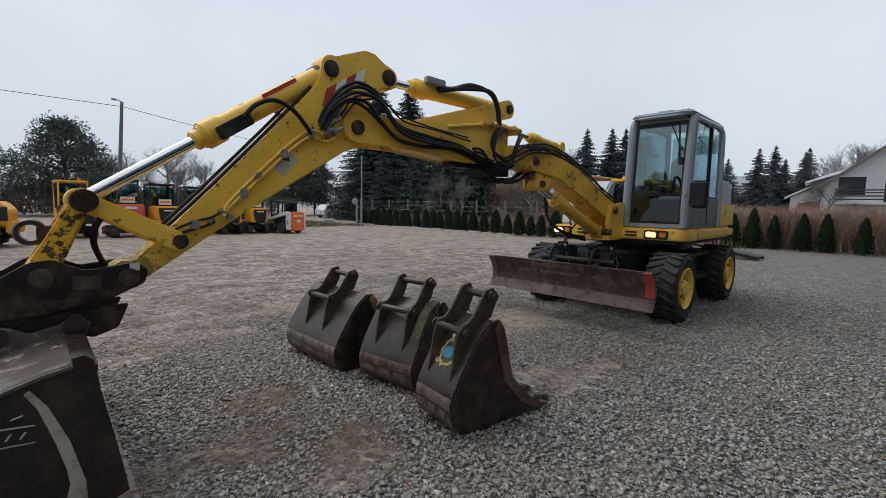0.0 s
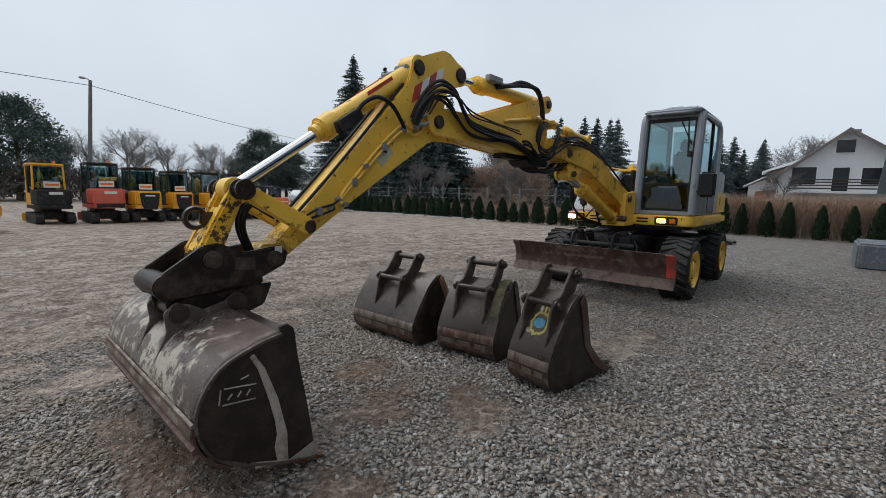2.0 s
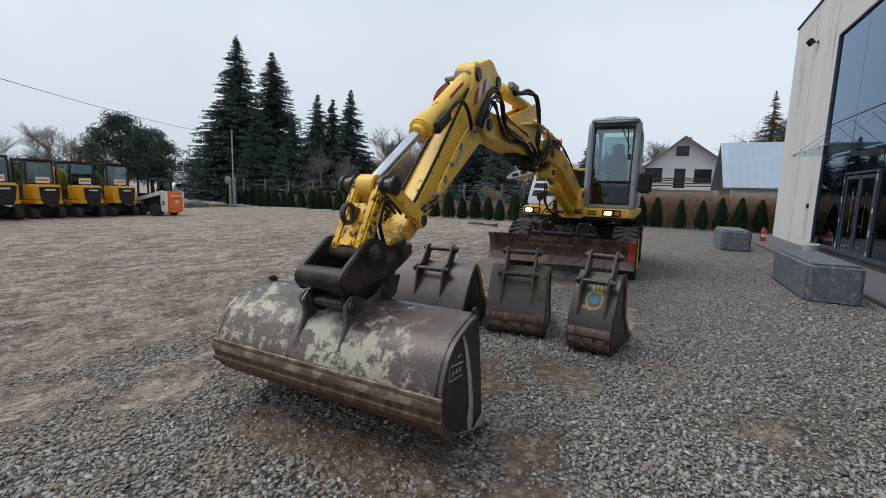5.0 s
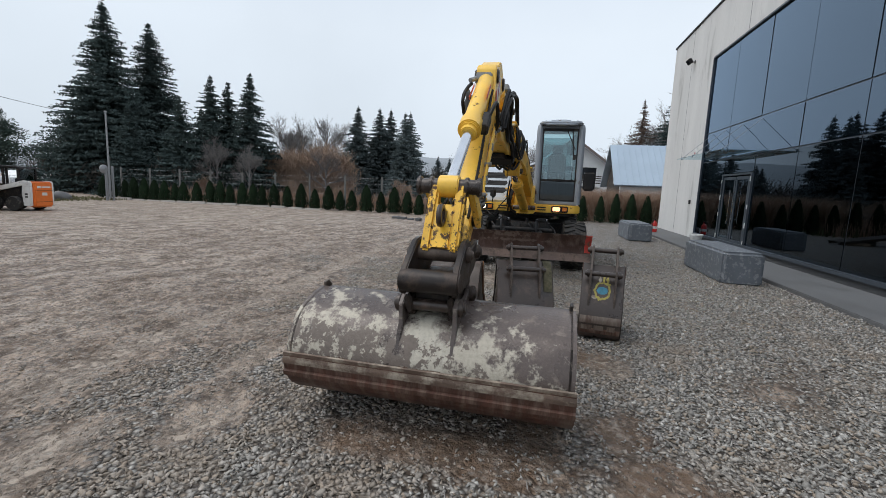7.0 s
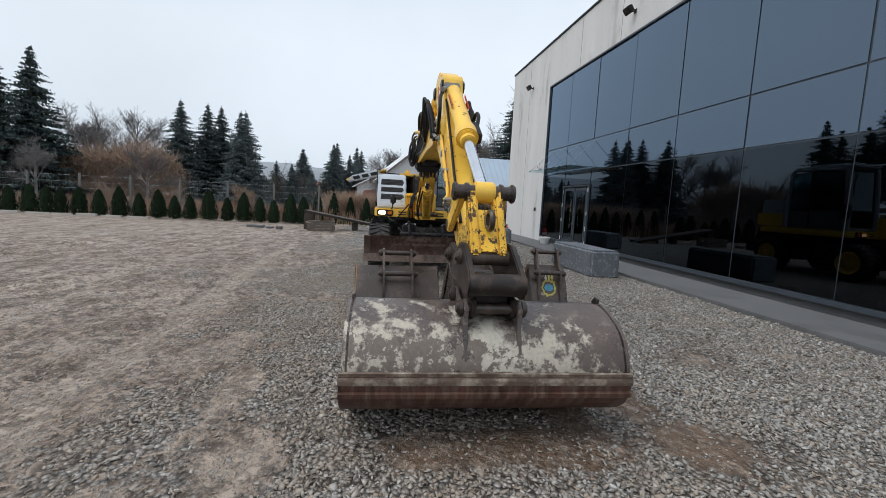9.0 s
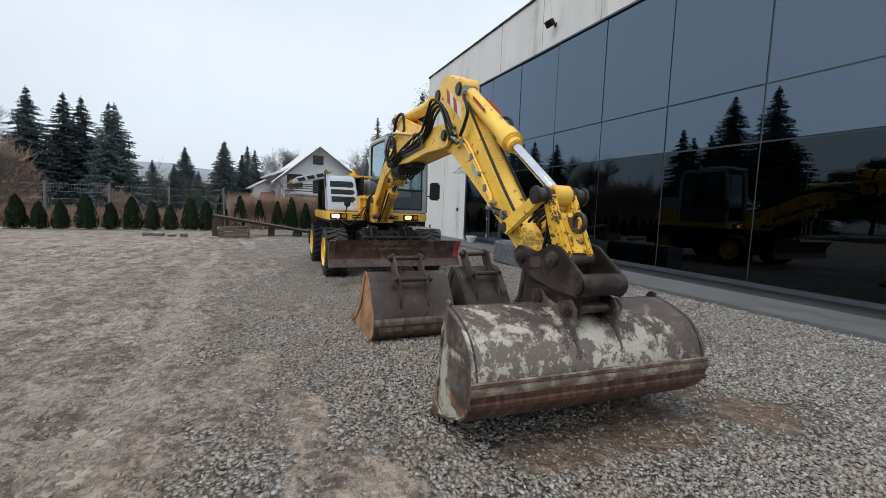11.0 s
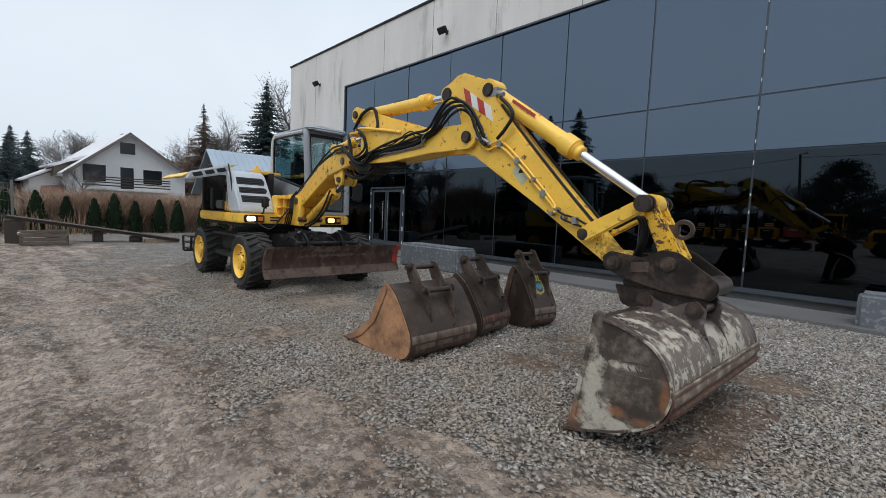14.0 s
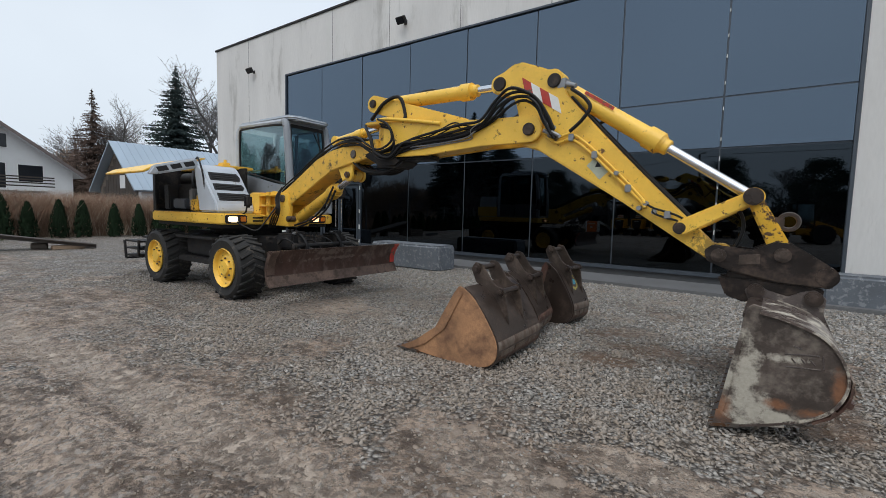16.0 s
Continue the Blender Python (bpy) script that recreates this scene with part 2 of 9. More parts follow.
RUST = surf("orange_rust", (0.42, 0.22, 0.11), 0.3, 3, 0.8, wear=((0.16, 0.085, 0.05), 0.4, 4, 0.9), bump=0.35, soft=0.1)
BLADE = surf("scraped_brown_blade", (0.072, 0.037, 0.028), 0.5, 3, 0.40, metal=0.15, wear=((0.16, 0.115, 0.095), 0.22, 5, 0.5), bump=0.25, soft=0.10, axis_streak=(1, 1.6, 0.9))
BUCKET_WORN = surf("bucket_with_worn_pale_paint", (0.105, 0.085, 0.078), 0.45, 2.4, 0.34, metal=0.12, wear=((0.24, 0.205, 0.175), 0.20, 9, 0.6), bump=0.35, depth=0.006, soft=0.05, axis_streak=(1.6, 0.7, 1.8))
BUCKET_PALE = surf("pale_scuffed_paint", (0.42, 0.385, 0.33), 0.25, 4, 0.65, wear=((0.17, 0.12, 0.085), 0.36, 5, 0.6), bump=0.3, soft=0.08)
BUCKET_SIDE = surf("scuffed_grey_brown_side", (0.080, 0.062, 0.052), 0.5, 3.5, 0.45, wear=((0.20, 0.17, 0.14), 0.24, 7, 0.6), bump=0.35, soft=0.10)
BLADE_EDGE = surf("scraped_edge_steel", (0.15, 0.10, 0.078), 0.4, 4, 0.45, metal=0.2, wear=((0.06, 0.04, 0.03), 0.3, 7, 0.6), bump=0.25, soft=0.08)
# Almost black; only for the ditching bucket's -y side plate.
SIDE_DARK = surf("near_black_side", (0.017, 0.013, 0.011), 0.5, 5, 0.45, wear=((0.05, 0.034, 0.026), 0.3, 6, 0.6), bump=0.3, soft=0.1)
DECAL = surf("pale_greenish_decal", (0.46, 0.49, 0.38), 0.15, 12, 0.5, bump=0.05)
DARK_GREY = surf("dark_grey_panel_paint", (0.10, 0.11, 0.125), 0.12, 3, 0.45, bump=0.04)
BUCKET_BAND = surf("scraped_pale_band", (0.20, 0.165, 0.135), 0.35, 5, 0.5, wear=((0.085, 0.052, 0.038), 0.42, 6, 0.5), bump=0.3, soft=0.13, axis_streak=(0.8, 2.2, 0.6))
BUCKET_RUSTY = surf("rust_streaked_edge", (0.092, 0.040, 0.027), 0.6, 3, 0.52, metal=0.0, wear=((0.20, 0.145, 0.112), 0.20, 5, 0.6), bump=0.3, soft=0.14, axis_streak=(0.6, 3.4, 0.8))
BUCKET_EDGE = surf("flaked_brown_edge", (0.13, 0.088, 0.066), 0.4, 4, 0.5, metal=0.1, wear=((0.34, 0.295, 0.235), 0.30, 9, 0.65), bump=0.3, soft=0.09, axis_streak=(0.8, 1.0, 1.4))
MOSS = surf("mossy_grime", (0.075, 0.07, 0.035), 0.5, 6, 0.9, wear=((0.14, 0.125, 0.08), 0.35, 12, 0.9), bump=0.5, soft=0.08)


def stain(m, colour, blobs, scale=7.0, ragged=0.8, rough=0.65, strength=1.0, blur=0.3):
    """Adds ragged patches to a material: blobs of (centre, radii) in the thing's own metres."""
    nt, ln = m.node_tree.nodes, m.node_tree.links
    bs = nt["Principled BSDF"]
    co = nt.new("ShaderNodeTexCoord").outputs["Object"]
    top = None
    for c, r in blobs:
        mp = nt.new("ShaderNodeMapping")
        mp.inputs["Location"].default_value = tuple(-a / b for a, b in zip(c, r))
        mp.inputs["Scale"].default_value = tuple(1 / b for b in r)
        ln.new(co, mp.inputs["Vector"])
        le = nt.new("ShaderNodeVectorMath")
        le.operation = "LENGTH"
        ln.new(mp.outputs["Vector"], le.inputs[0])
        if top is None:
            top = le.outputs["Value"]
        else:
            mn = nt.new("ShaderNodeMath")
            mn.operation = "MINIMUM"
            ln.new(top, mn.inputs[0])
            ln.new(le.outputs["Value"], mn.inputs[1])
            top = mn.outputs[0]
    add = nt.new("ShaderNodeMath")
    add.operation = "ADD"
    ln.new(top, add.inputs[0])
    ln.new(step_node(nt, ln, noise_node(nt, ln, co, scale, 8, 0.7), 0.3, 0.7, -ragged, ragged), add.inputs[1])
    fac = step_node(nt, ln, add.outputs[0], 1.0 - blur, 1.0, strength, 0.0)
    col = bs.inputs["Base Color"].links[0].from_socket
    fine = noise_node(nt, ln, co, 40, 4)
    dirty = mix_node(nt, ln, step_node(nt, ln, fine, 0.4, 0.7), colour, tuple(c * 0.8 for c in colour))
    ln.new(mix_node(nt, ln, fac, col, dirty), bs.inputs["Base Color"])
    ro = bs.inputs["Roughness"].links[0].from_socket
    n = nt.new("ShaderNodeMix")
    ln.new(fac, n.inputs["Factor"])
    ln.new(ro, n.inputs["A"])
    n.inputs["B"].default_value = rough
    ln.new(n.outputs["Result"], bs.inputs["Roughness"])
    return m


CREAM = (0.48, 0.44, 0.365)
BUCKET_BACK = surf("bucket_back_with_flaking_paint", (0.108, 0.084, 0.074), 0.4, 2.4, 0.28, metal=0.12, wear=((0.20, 0.165, 0.14), 0.16, 11, 0.6), bump=0.35, depth=0.006, soft=0.05)
stain(BUCKET_BACK, CREAM, [((-0.25, 0.68, 0.48), (0.5, 0.40, 0.32)), ((-0.2, 0.3, 0.52), (0.5, 0.22, 0.2)), ((-0.2, -0.36, 0.51), (0.5, 0.26, 0.17)), ((-0.2, -0.2, 0.43), (0.5, 0.7, 0.04))], 8, 1.35, blur=0.55, strength=1.0)
stain(BUCKET_BACK, (0.52, 0.485, 0.41), [((-0.2, 0.0, 0.55), (0.5, 0.16, 0.24))], 9, 0.5, blur=0.4)
stain(BUCKET_BACK, (0.17, 0.14, 0.12), [((-0.2, 0.5, 0.55), (0.5, 0.5, 0.06)), ((-0.2, 0.35, 0.47), (0.5, 0.5, 0.04))], 14, 2.2, blur=0.3)
stain(BUCKET_BACK, (0.12, 0.06, 0.04), [((-0.2, 0.2, 0.42), (0.5, 0.9, 0.02))], 12, 0.6)
stain(BUCKET_SIDE, (0.46, 0.425, 0.355), [((0.19, 0.86, 0.34), (0.085, 0.3, 0.28)), ((0.17, 0.86, 0.15), (0.13, 0.3, 0.13)), ((0.02, 0.86, 0.12), (0.16, 0.3, 0.05)), ((0.29, 0.86, 0.33), (0.045, 0.3, 0.12)), ((-0.02, 0.86, 0.50), (0.10, 0.3, 0.03))], 9, 0.7, blur=0.5, strength=1.0)
stain(BUCKET_SIDE, (0.26, 0.115, 0.055), [((0.31, 0.86, 0.10), (0.075, 0.3, 0.11)), ((0.01, 0.86, 0.21), (0.11, 0.3, 0.035)), ((-0.25, 0.86, 0.38), (0.05, 0.3, 0.13)), ((-0.14, 0.86, 0.2), (0.12, 0.3, 0.03))], 8, 0.6, 0.8, 0.85, 0.8)
stain(BUCKET_SIDE, (0.045, 0.034, 0.028), [((0.10, 0.86, 0.66), (0.20, 0.3, 0.09)), ((-0.10, 0.86, 0.36), (0.12, 0.3, 0.10))], 7, 0.7, 0.5, 0.7, 0.9)
stain(BLADE, (0.21, 0.165, 0.14), [((-0.5, 0.25, 0.72), (3, 0.5, 0.05)), ((-0.5, -0.7, 0.78), (3, 0.22, 0.05)), ((-0.5, 0.05, 0.62), (3, 0.9, 0.03))], 11, 0.7, 0.45, 0.75)
YELLOW_STICK = surf("chipped_yellow_stick_paint", (0.90, 0.55, 0.075), 0.13, 2.5, 0.36, wear=((0.15, 0.08, 0.03), 0.13, 15, 0.75), bump=0.1)
stain(YELLOW_STICK, (0.05, 0.035, 0.025), [((-7.05, 0.3, 1.08), (0.16, 2.0, 0.16))], 28, 1.3, 0.7, 0.6, 0.5)
RED_PAINT = surf("worn_red_marking", (0.50, 0.05, 0.035), 0.2, 6, 0.5, wear=((0.16, 0.09, 0.06), 0.26, 14, 0.7), bump=0.15)
WHITE_PAINT = surf("white_paint", (0.78, 0.78, 0.76), 0.08, 6, 0.5, bump=0.05)
CONCRETE_WALL = surf("weathered_concrete_panel", (0.66, 0.65, 0.63), 0.10, 0.7, 0.85, wear=((0.42, 0.41, 0.39), 0.14, 1.1, 0.9), bump=0.25, fine=30, streak=5, soft=0.06)
CONCRETE_POST = surf("grey_fence_post", (0.17, 0.168, 0.16), 0.15, 2, 0.85, bump=0.2)
CONCRETE = surf("grey_concrete", (0.125, 0.126, 0.128), 0.12, 0.7, 0.8, wear=((0.105, 0.105, 0.105), 0.3, 1.2, 0.7), bump=0.3, fine=40)
BLOCK = surf("bluish_cast_block", (0.125, 0.14, 0.16), 0.2, 2.5, 0.75, wear=((0.22, 0.235, 0.25), 0.28, 12, 0.85), bump=0.6, fine=45, depth=0.008)
FRAME_GREY = surf("dark_grey_aluminium", (0.065, 0.078, 0.095), 0.1, 4, 0.4, metal=0.3, bump=0.02)
FACADE_GLASS = glass("dark_solar_glass", (0.05, 0.055, 0.065), 0.18, (0.60, 0.78, 1.0))
CLEAR_DARK_GLASS = glass("dark_clear_glass", (0.05, 0.05, 0.055), 0.05, (0.7, 0.85, 1.0))
CAB_GLASS = glass("green_tinted_glass", (0.60, 0.73, 0.74), 0.12)
# Darker tint and a little less gloss than CAB_GLASS.
CAB_GLASS_DARK = glass("darker_cab_glass", (0.20, 0.25, 0.26), 0.09)
DARK_ROOM = surf("interior_painted_dark", (0.03, 0.03, 0.032), 0.2, 2, 0.8, bump=0.0)
LAMP_ON = glow("lit_headlamp", (1.0, 0.83, 0.55), 2.6)
CAB_GREY = surf("mid_grey_cab_paint", (0.25, 0.272, 0.30), 0.1, 3, 0.42, wear=((0.14, 0.13, 0.12), 0.12, 8, 0.7), bump=0.04)
# Lower boom yellow: grease, plus the shade of its underside put into colour.
YELLOW_GREASE_SHADE = surf("greasy_shaded_yellow", (0.80, 0.47, 0.06), 0.2, 3, 0.42, wear=((0.10, 0.06, 0.03), 0.17, 8, 0.6), bump=0.12, soft=0.06)
LAMP_SOFT = glow("dimmer_headlamp", (1.0, 0.55, 0.28), 1.6)
STONES = 320000
HOOD_TILT = -15
LAMP_ORANGE = surf("orange_lens", (0.7, 0.2, 0.02), 0.1, 8, 0.2, bump=0.02)
SEAT = surf("dark_seat_cloth", (0.03, 0.033, 0.036), 0.2, 10, 0.9, bump=0.2)
RED = surf("red_gloss_paint", (0.5, 0.02, 0.015), 0.1, 5, 0.3, bump=0.02)
BARK = surf("wet_brown_bark", (0.055, 0.043, 0.033), 0.3, 5, 0.9, bump=0.6, fine=40, depth=0.02)
# Twig, spruce and pine colours are lightened to stand in for mist.
TWIG = surf("bare_twig_bark", (0.18, 0.17, 0.168), 0.3, 2, 0.9, spec=0.12, bump=0.2)
CONIFER = surf("dark_spruce_needles", (0.056, 0.078, 0.075), 0.45, 0.8, 0.8, spec=0.12, bump=0.0, tint=0.25)
# Paler, bluer copy of CONIFER with distance haze put into the colour.
CONIFER_HAZE = surf("spruce_needles_haze_tint", (0.088, 0.112, 0.115), 0.4, 0.8, 0.85, spec=0.12, bump=0.0, tint=0.25)
PINE = surf("pine_needles", (0.068, 0.096, 0.082), 0.4, 0.6, 0.8, spec=0.12, bump=0.0, tint=0.2)
LARCH = surf("autumn_larch_needles", (0.14, 0.10, 0.082), 0.4, 0.8, 0.85, spec=0.12, bump=0.0, tint=0.15)
THUJA = surf("thuja_foliage", (0.014, 0.028, 0.013), 0.4, 6, 0.75, spec=0.12, bump=0.0, tint=0.25)
REED = surf("dry_brown_reed", (0.33, 0.215, 0.155), 0.35, 0.8, 0.9, spec=0.12, bump=0.0)
BUSH_TAN = surf("tan_bush_twigs", (0.31, 0.225, 0.17), 0.3, 0.8, 0.9, spec=0.12, bump=0.0)
REED_PALE = surf("pale_dry_grass", (0.50, 0.41, 0.32), 0.3, 0.8, 0.9, spec=0.12, bump=0.0)
WOOD_OLD = surf("grey_weathered_wood", (0.14, 0.115, 0.095), 0.3, 3, 0.85, bump=0.4, fine=30)
WOOD_DARK = surf("dark_wet_timber", (0.05, 0.038, 0.03), 0.3, 3, 0.7, bump=0.4, fine=30)
PLASTER = surf("weathered_white_plaster", (0.66, 0.665, 0.665), 0.06, 0.8, 0.9, bump=0.1)
ROOF_METAL = surf("pale_blue_roof_sheet", (0.36, 0.44, 0.52), 0.08, 0.5, 0.4, metal=0.2, bump=0.0)
ROOF_GREY = surf("pale_grey_roof_cover", (0.68, 0.69, 0.72), 0.12, 0.6, 0.75, bump=0.1)
ROOF_DARK = surf("grey_brown_roof_edge", (0.17, 0.14, 0.13), 0.2, 1, 0.7, bump=0.1)
ROOF_RED = surf("red_roof_tiles", (0.30, 0.125, 0.095), 0.2, 1, 0.8, bump=0.2)
WINDOW_DARK = surf("dark_window_pane", (0.02, 0.022, 0.026), 0.1, 1, 0.12, bump=0.0)
GALVANISED = surf("galvanised_steel", (0.30, 0.31, 0.32), 0.12, 3, 0.5, metal=0.6, bump=0.05)
WIRE = surf("dark_wire", (0.03, 0.03, 0.03), 0.1, 3, 0.6, bump=0.0)
STICKER_BLUE = surf("faded_blue_paint", (0.06, 0.25, 0.36), 0.3, 30, 0.7, bump=0.1)
STICKER_YELLOW = surf("faded_yellow_green_paint", (0.42, 0.36, 0.09), 0.3, 30, 0.7, bump=0.1)

# ---- ground: one sheet, gravel towards the hall, wet mud over the yard ----
def hash_noise(x, y, s, seed=0.0):
    return noise.noise((x * s + seed, y * s - seed, seed * 1.7))


def field(x, y, s, seed):
    """Smooth noise over many places at once, about -1 to 1."""
    x, y = x * s + seed * 13.7, y * s - seed * 7.3
    i, j = np.floor(x), np.floor(y)
    u, v = x - i, y - j

    def corner(a, b):
        h = np.sin((i + a) * 127.1 + (j + b) * 311.7 + seed * 74.7) * 43758.5453
        t = 6.2832 * (h - np.floor(h))
        return np.cos(t) * (u - a) + np.sin(t) * (v - b)

    fu, fv = u * u * u * (u * (u * 6 - 15) + 10), v * v * v * (v * (v * 6 - 15) + 10)
    low = corner(0, 0) * (1 - fu) + corner(1, 0) * fu
    high = corner(0, 1) * (1 - fu) + corner(1, 1) * fu
    return 1.35 * (low * (1 - fv) + high * fv)


# Patches below the ditching bucket mix bare soil with its painted contact shadow.
SOIL_SHADE = ((1.05, 2.75, 0.45, 0.28), (1.55, 2.35, 0.3, 0.25), (-0.30, 1.95, 0.36, 0.34), (0.30, 2.15, 0.30, 0.24), (-0.20, 3.0, 0.30, 0.7), (1.3, 3.3, 0.3, 0.25), (0.2, 2.75, 0.25, 0.2), (-0.25, 3.6, 0.22, 0.4))
SMEAR = ((-0.32, 4.73, 0.5, 0.20), (1.36, 5.5, 0.45, 0.28), (1.38, 2.05, 0.4, 0.22), (0.6, 5.05, 0.5, 0.16), (3.6, 2.0, 0.8, 0.4), (5.0, 3.4, 0.7, 0.8), (-1.1, 5.3, 0.6, 0.3))


def blobs(x, y, spots):
    return np.max([np.exp(-(((x - a) / u) ** 2 + ((y - b) / v) ** 2)) for a, b, u, v in spots], axis=0)


def soil_shade_share(x, y):
    """1 where reddish brown soil lies bare; also paints shade under the bucket."""
    b = blobs(x, y, SOIL_SHADE)
    return np.clip(1.5 * b + (0.5 * field(x, y, 2.4, 9.1) + 0.5 * field(x, y, 7.0, 4.1)) * np.minimum(1.0, 3 * b) - 0.2, 0, 1)


def smear_share(x, y):
    """1 where wheels have pressed the mud into a pale smooth skin."""
    line = np.exp(-((y - 6.25 - 0.25 * field(x, x * 0, 0.23, 2.2) - 0.05 * np.maximum(x - 4, 0)) / 0.2) ** 2) * np.clip((x + 3.5) / 2, 0, 1) * np.clip((14 - x) / 6, 0, 1)
    b = np.maximum(line, blobs(x, y, SMEAR))
    b = np.maximum(b, 0.55 * np.clip((np.hypot(x + 0.2, y - 3.4) - 9.5) / 6, 0, 1) * np.clip((y - 5.0) / 3, 0, 1))
    return np.clip(1.5 * b + 0.45 * field(x, y, 1.7, 5.5) + 0.35 * field(x, y, 5.0, 6.5) - 0.25, 0, 1) * np.minimum(1.0, 4 * b)


def gravel_share(x, y):
    """1 on the grey gravel by the hall, 0 on the bare muddy yard."""
    v = (6.9 - y) / 2.7 + 0.5 * field(x, y, 0.42, 3.1) + 0.45 * field(x, y, 1.3, 7.7) + 0.35 * field(x, y, 3.4, 2.7)
    v = np.minimum(v + np.where((x > 4.5) & (y < 4), np.minimum((x - 4.5) * 0.12, 0.5), 0), 1.0)
    spots = 1.3 * np.maximum(0.0, field(x, y, 0.8, 12.3) - 0.1) * np.clip((y + 1.2) / 1.4, 0, 1)
    return np.clip(v - 0.72 * soil_shade_share(x, y) - 0.85 * smear_share(x, y) - spots, 0, 1)


RUTS = [((-3, 9.5), (4, 8.2), (10, 9.5), (17, 14)), ((-2, 8.2), (4, 7.0), (11, 8.0), (18, 12)), ((-1, 12), (5, 11), (11, 14), (15, 19)), ((1, 16), (8, 12.5), (14, 9), (18, 6)), ((2, 14.5), (8, 11), (13, 7.6), (18, 4.5)), ((-3.5, 6.3), (0, 6.25), (4.2, 6.4), (9, 6.6))]
RUT_LINES = [np.array([(p.x, p.y) for p in spline([(a, b, 0) for a, b in r], 14)]) for r in RUTS]


def ground_height(x, y):
    z = -0.03 + 0.018 * field(x, y, 0.5, 1.0) + 0.01 * field(x, y, 1.9, 2.0)
    near = np.clip(np.minimum((24 - np.abs(x - 7)) / 4, (24 - np.abs(y - 8)) / 4), 0, 1)
    mud = (1 - gravel_share(x, y)) * near
    rough = mud * (1 - 0.85 * smear_share(x, y)) * (1 - 0.6 * soil_shade_share(x, y)) * np.clip((y + 0.5) / 1.5, 0, 1)
    lump = np.clip(field(x, y, 0.7, 8.8) + 0.55, 0.15, 1.2)
    z += rough * lump * (0.030 * np.maximum(0, field(x * 0.8 + y * 0.3, y, 2.6, 5.0)) + 0.026 * (0.4 - np.abs(field(x, y, 4.2, 6.0))) + 0.020 * np.abs(field(x, y, 8.5, 7.0)) + 0.006 * field(x, y, 15.0, 8.0))
    for line in RUT_LINES:
        d = np.full(x.shape, 9.0)
        for px, py in line:
            d = np.minimum(d, np.hypot(x - px, y - py))
        z += mud * (-0.024 * np.exp(-(d / 0.2) ** 2) + 0.014 * np.exp(-((d - 0.36) / 0.12) ** 2))
    return np.where(y < -1.2, np.minimum(z, -0.02), z)


def graded(lo, hi, step, far):
    out = list(np.arange(lo, hi + 1e-6, step))
    s, a = step, lo
    left = []
    while a > -far:
        s *= 1.22
        a -= s
        left.append(a)
    s, a = step, hi
    while a < far:
        s *= 1.22
        a += s
        out.append(a)
    return left[::-1] + out


gx, gy = graded(-4.0, 11.5, 0.042, 900), graded(-2.0, 11.0, 0.042, 900)
g_x, g_y = np.meshgrid(np.array(gx), np.array(gy))
G_HEIGHT = ground_height(g_x, g_y)
G_SHARE = np.where((np.abs(g_x) < 60) & (np.abs(g_y) < 60), gravel_share(g_x, g_y), 0.0)
g_idx = np.arange(g_x.size).reshape(g_x.shape)
g_quads = np.stack([g_idx[:-1, :-1], g_idx[:-1, 1:], g_idx[1:, 1:], g_idx[1:, :-1]], -1).reshape(-1, 4)
g_me = bpy.data.meshes.new("ground")
g_me.vertices.add(g_x.size)
g_me.vertices.foreach_set("co", np.stack([g_x, g_y, G_HEIGHT], -1).ravel())
g_me.loops.add(g_quads.size)
g_me.loops.foreach_set("vertex_index", g_quads.ravel())
g_me.polygons.add(len(g_quads))
g_me.polygons.foreach_set("loop_start", np.arange(len(g_quads)) * 4)
g_me.update(calc_edges=True)
for g_name, g_table in (("gravel", G_SHARE), ("soil", soil_shade_share(g_x, g_y)), ("smear", smear_share(g_x, g_y))):
    g_me.attributes.new(g_name, "FLOAT", "POINT").data.foreach_set("value", g_table.ravel())
GX, GY = np.array(gx), np.array(gy)


def on_grid(table, px, py):
    """Values of a table over the ground grid at many places at once."""
    i = np.clip(np.searchsorted(GX, px) - 1, 0, len(GX) - 2)
    j = np.clip(np.searchsorted(GY, py) - 1, 0, len(GY) - 2)
    u, v = (px - GX[i]) / (GX[i + 1] - GX[i]), (py - GY[j]) / (GY[j + 1] - GY[j])
    return (1 - v) * ((1 - u) * table[j, i] + u * table[j, i + 1]) + v * ((1 - u) * table[j + 1, i] + u * table[j + 1, i + 1])


g_me.polygons.foreach_set("use_smooth", [True] * len(g_me.polygons))


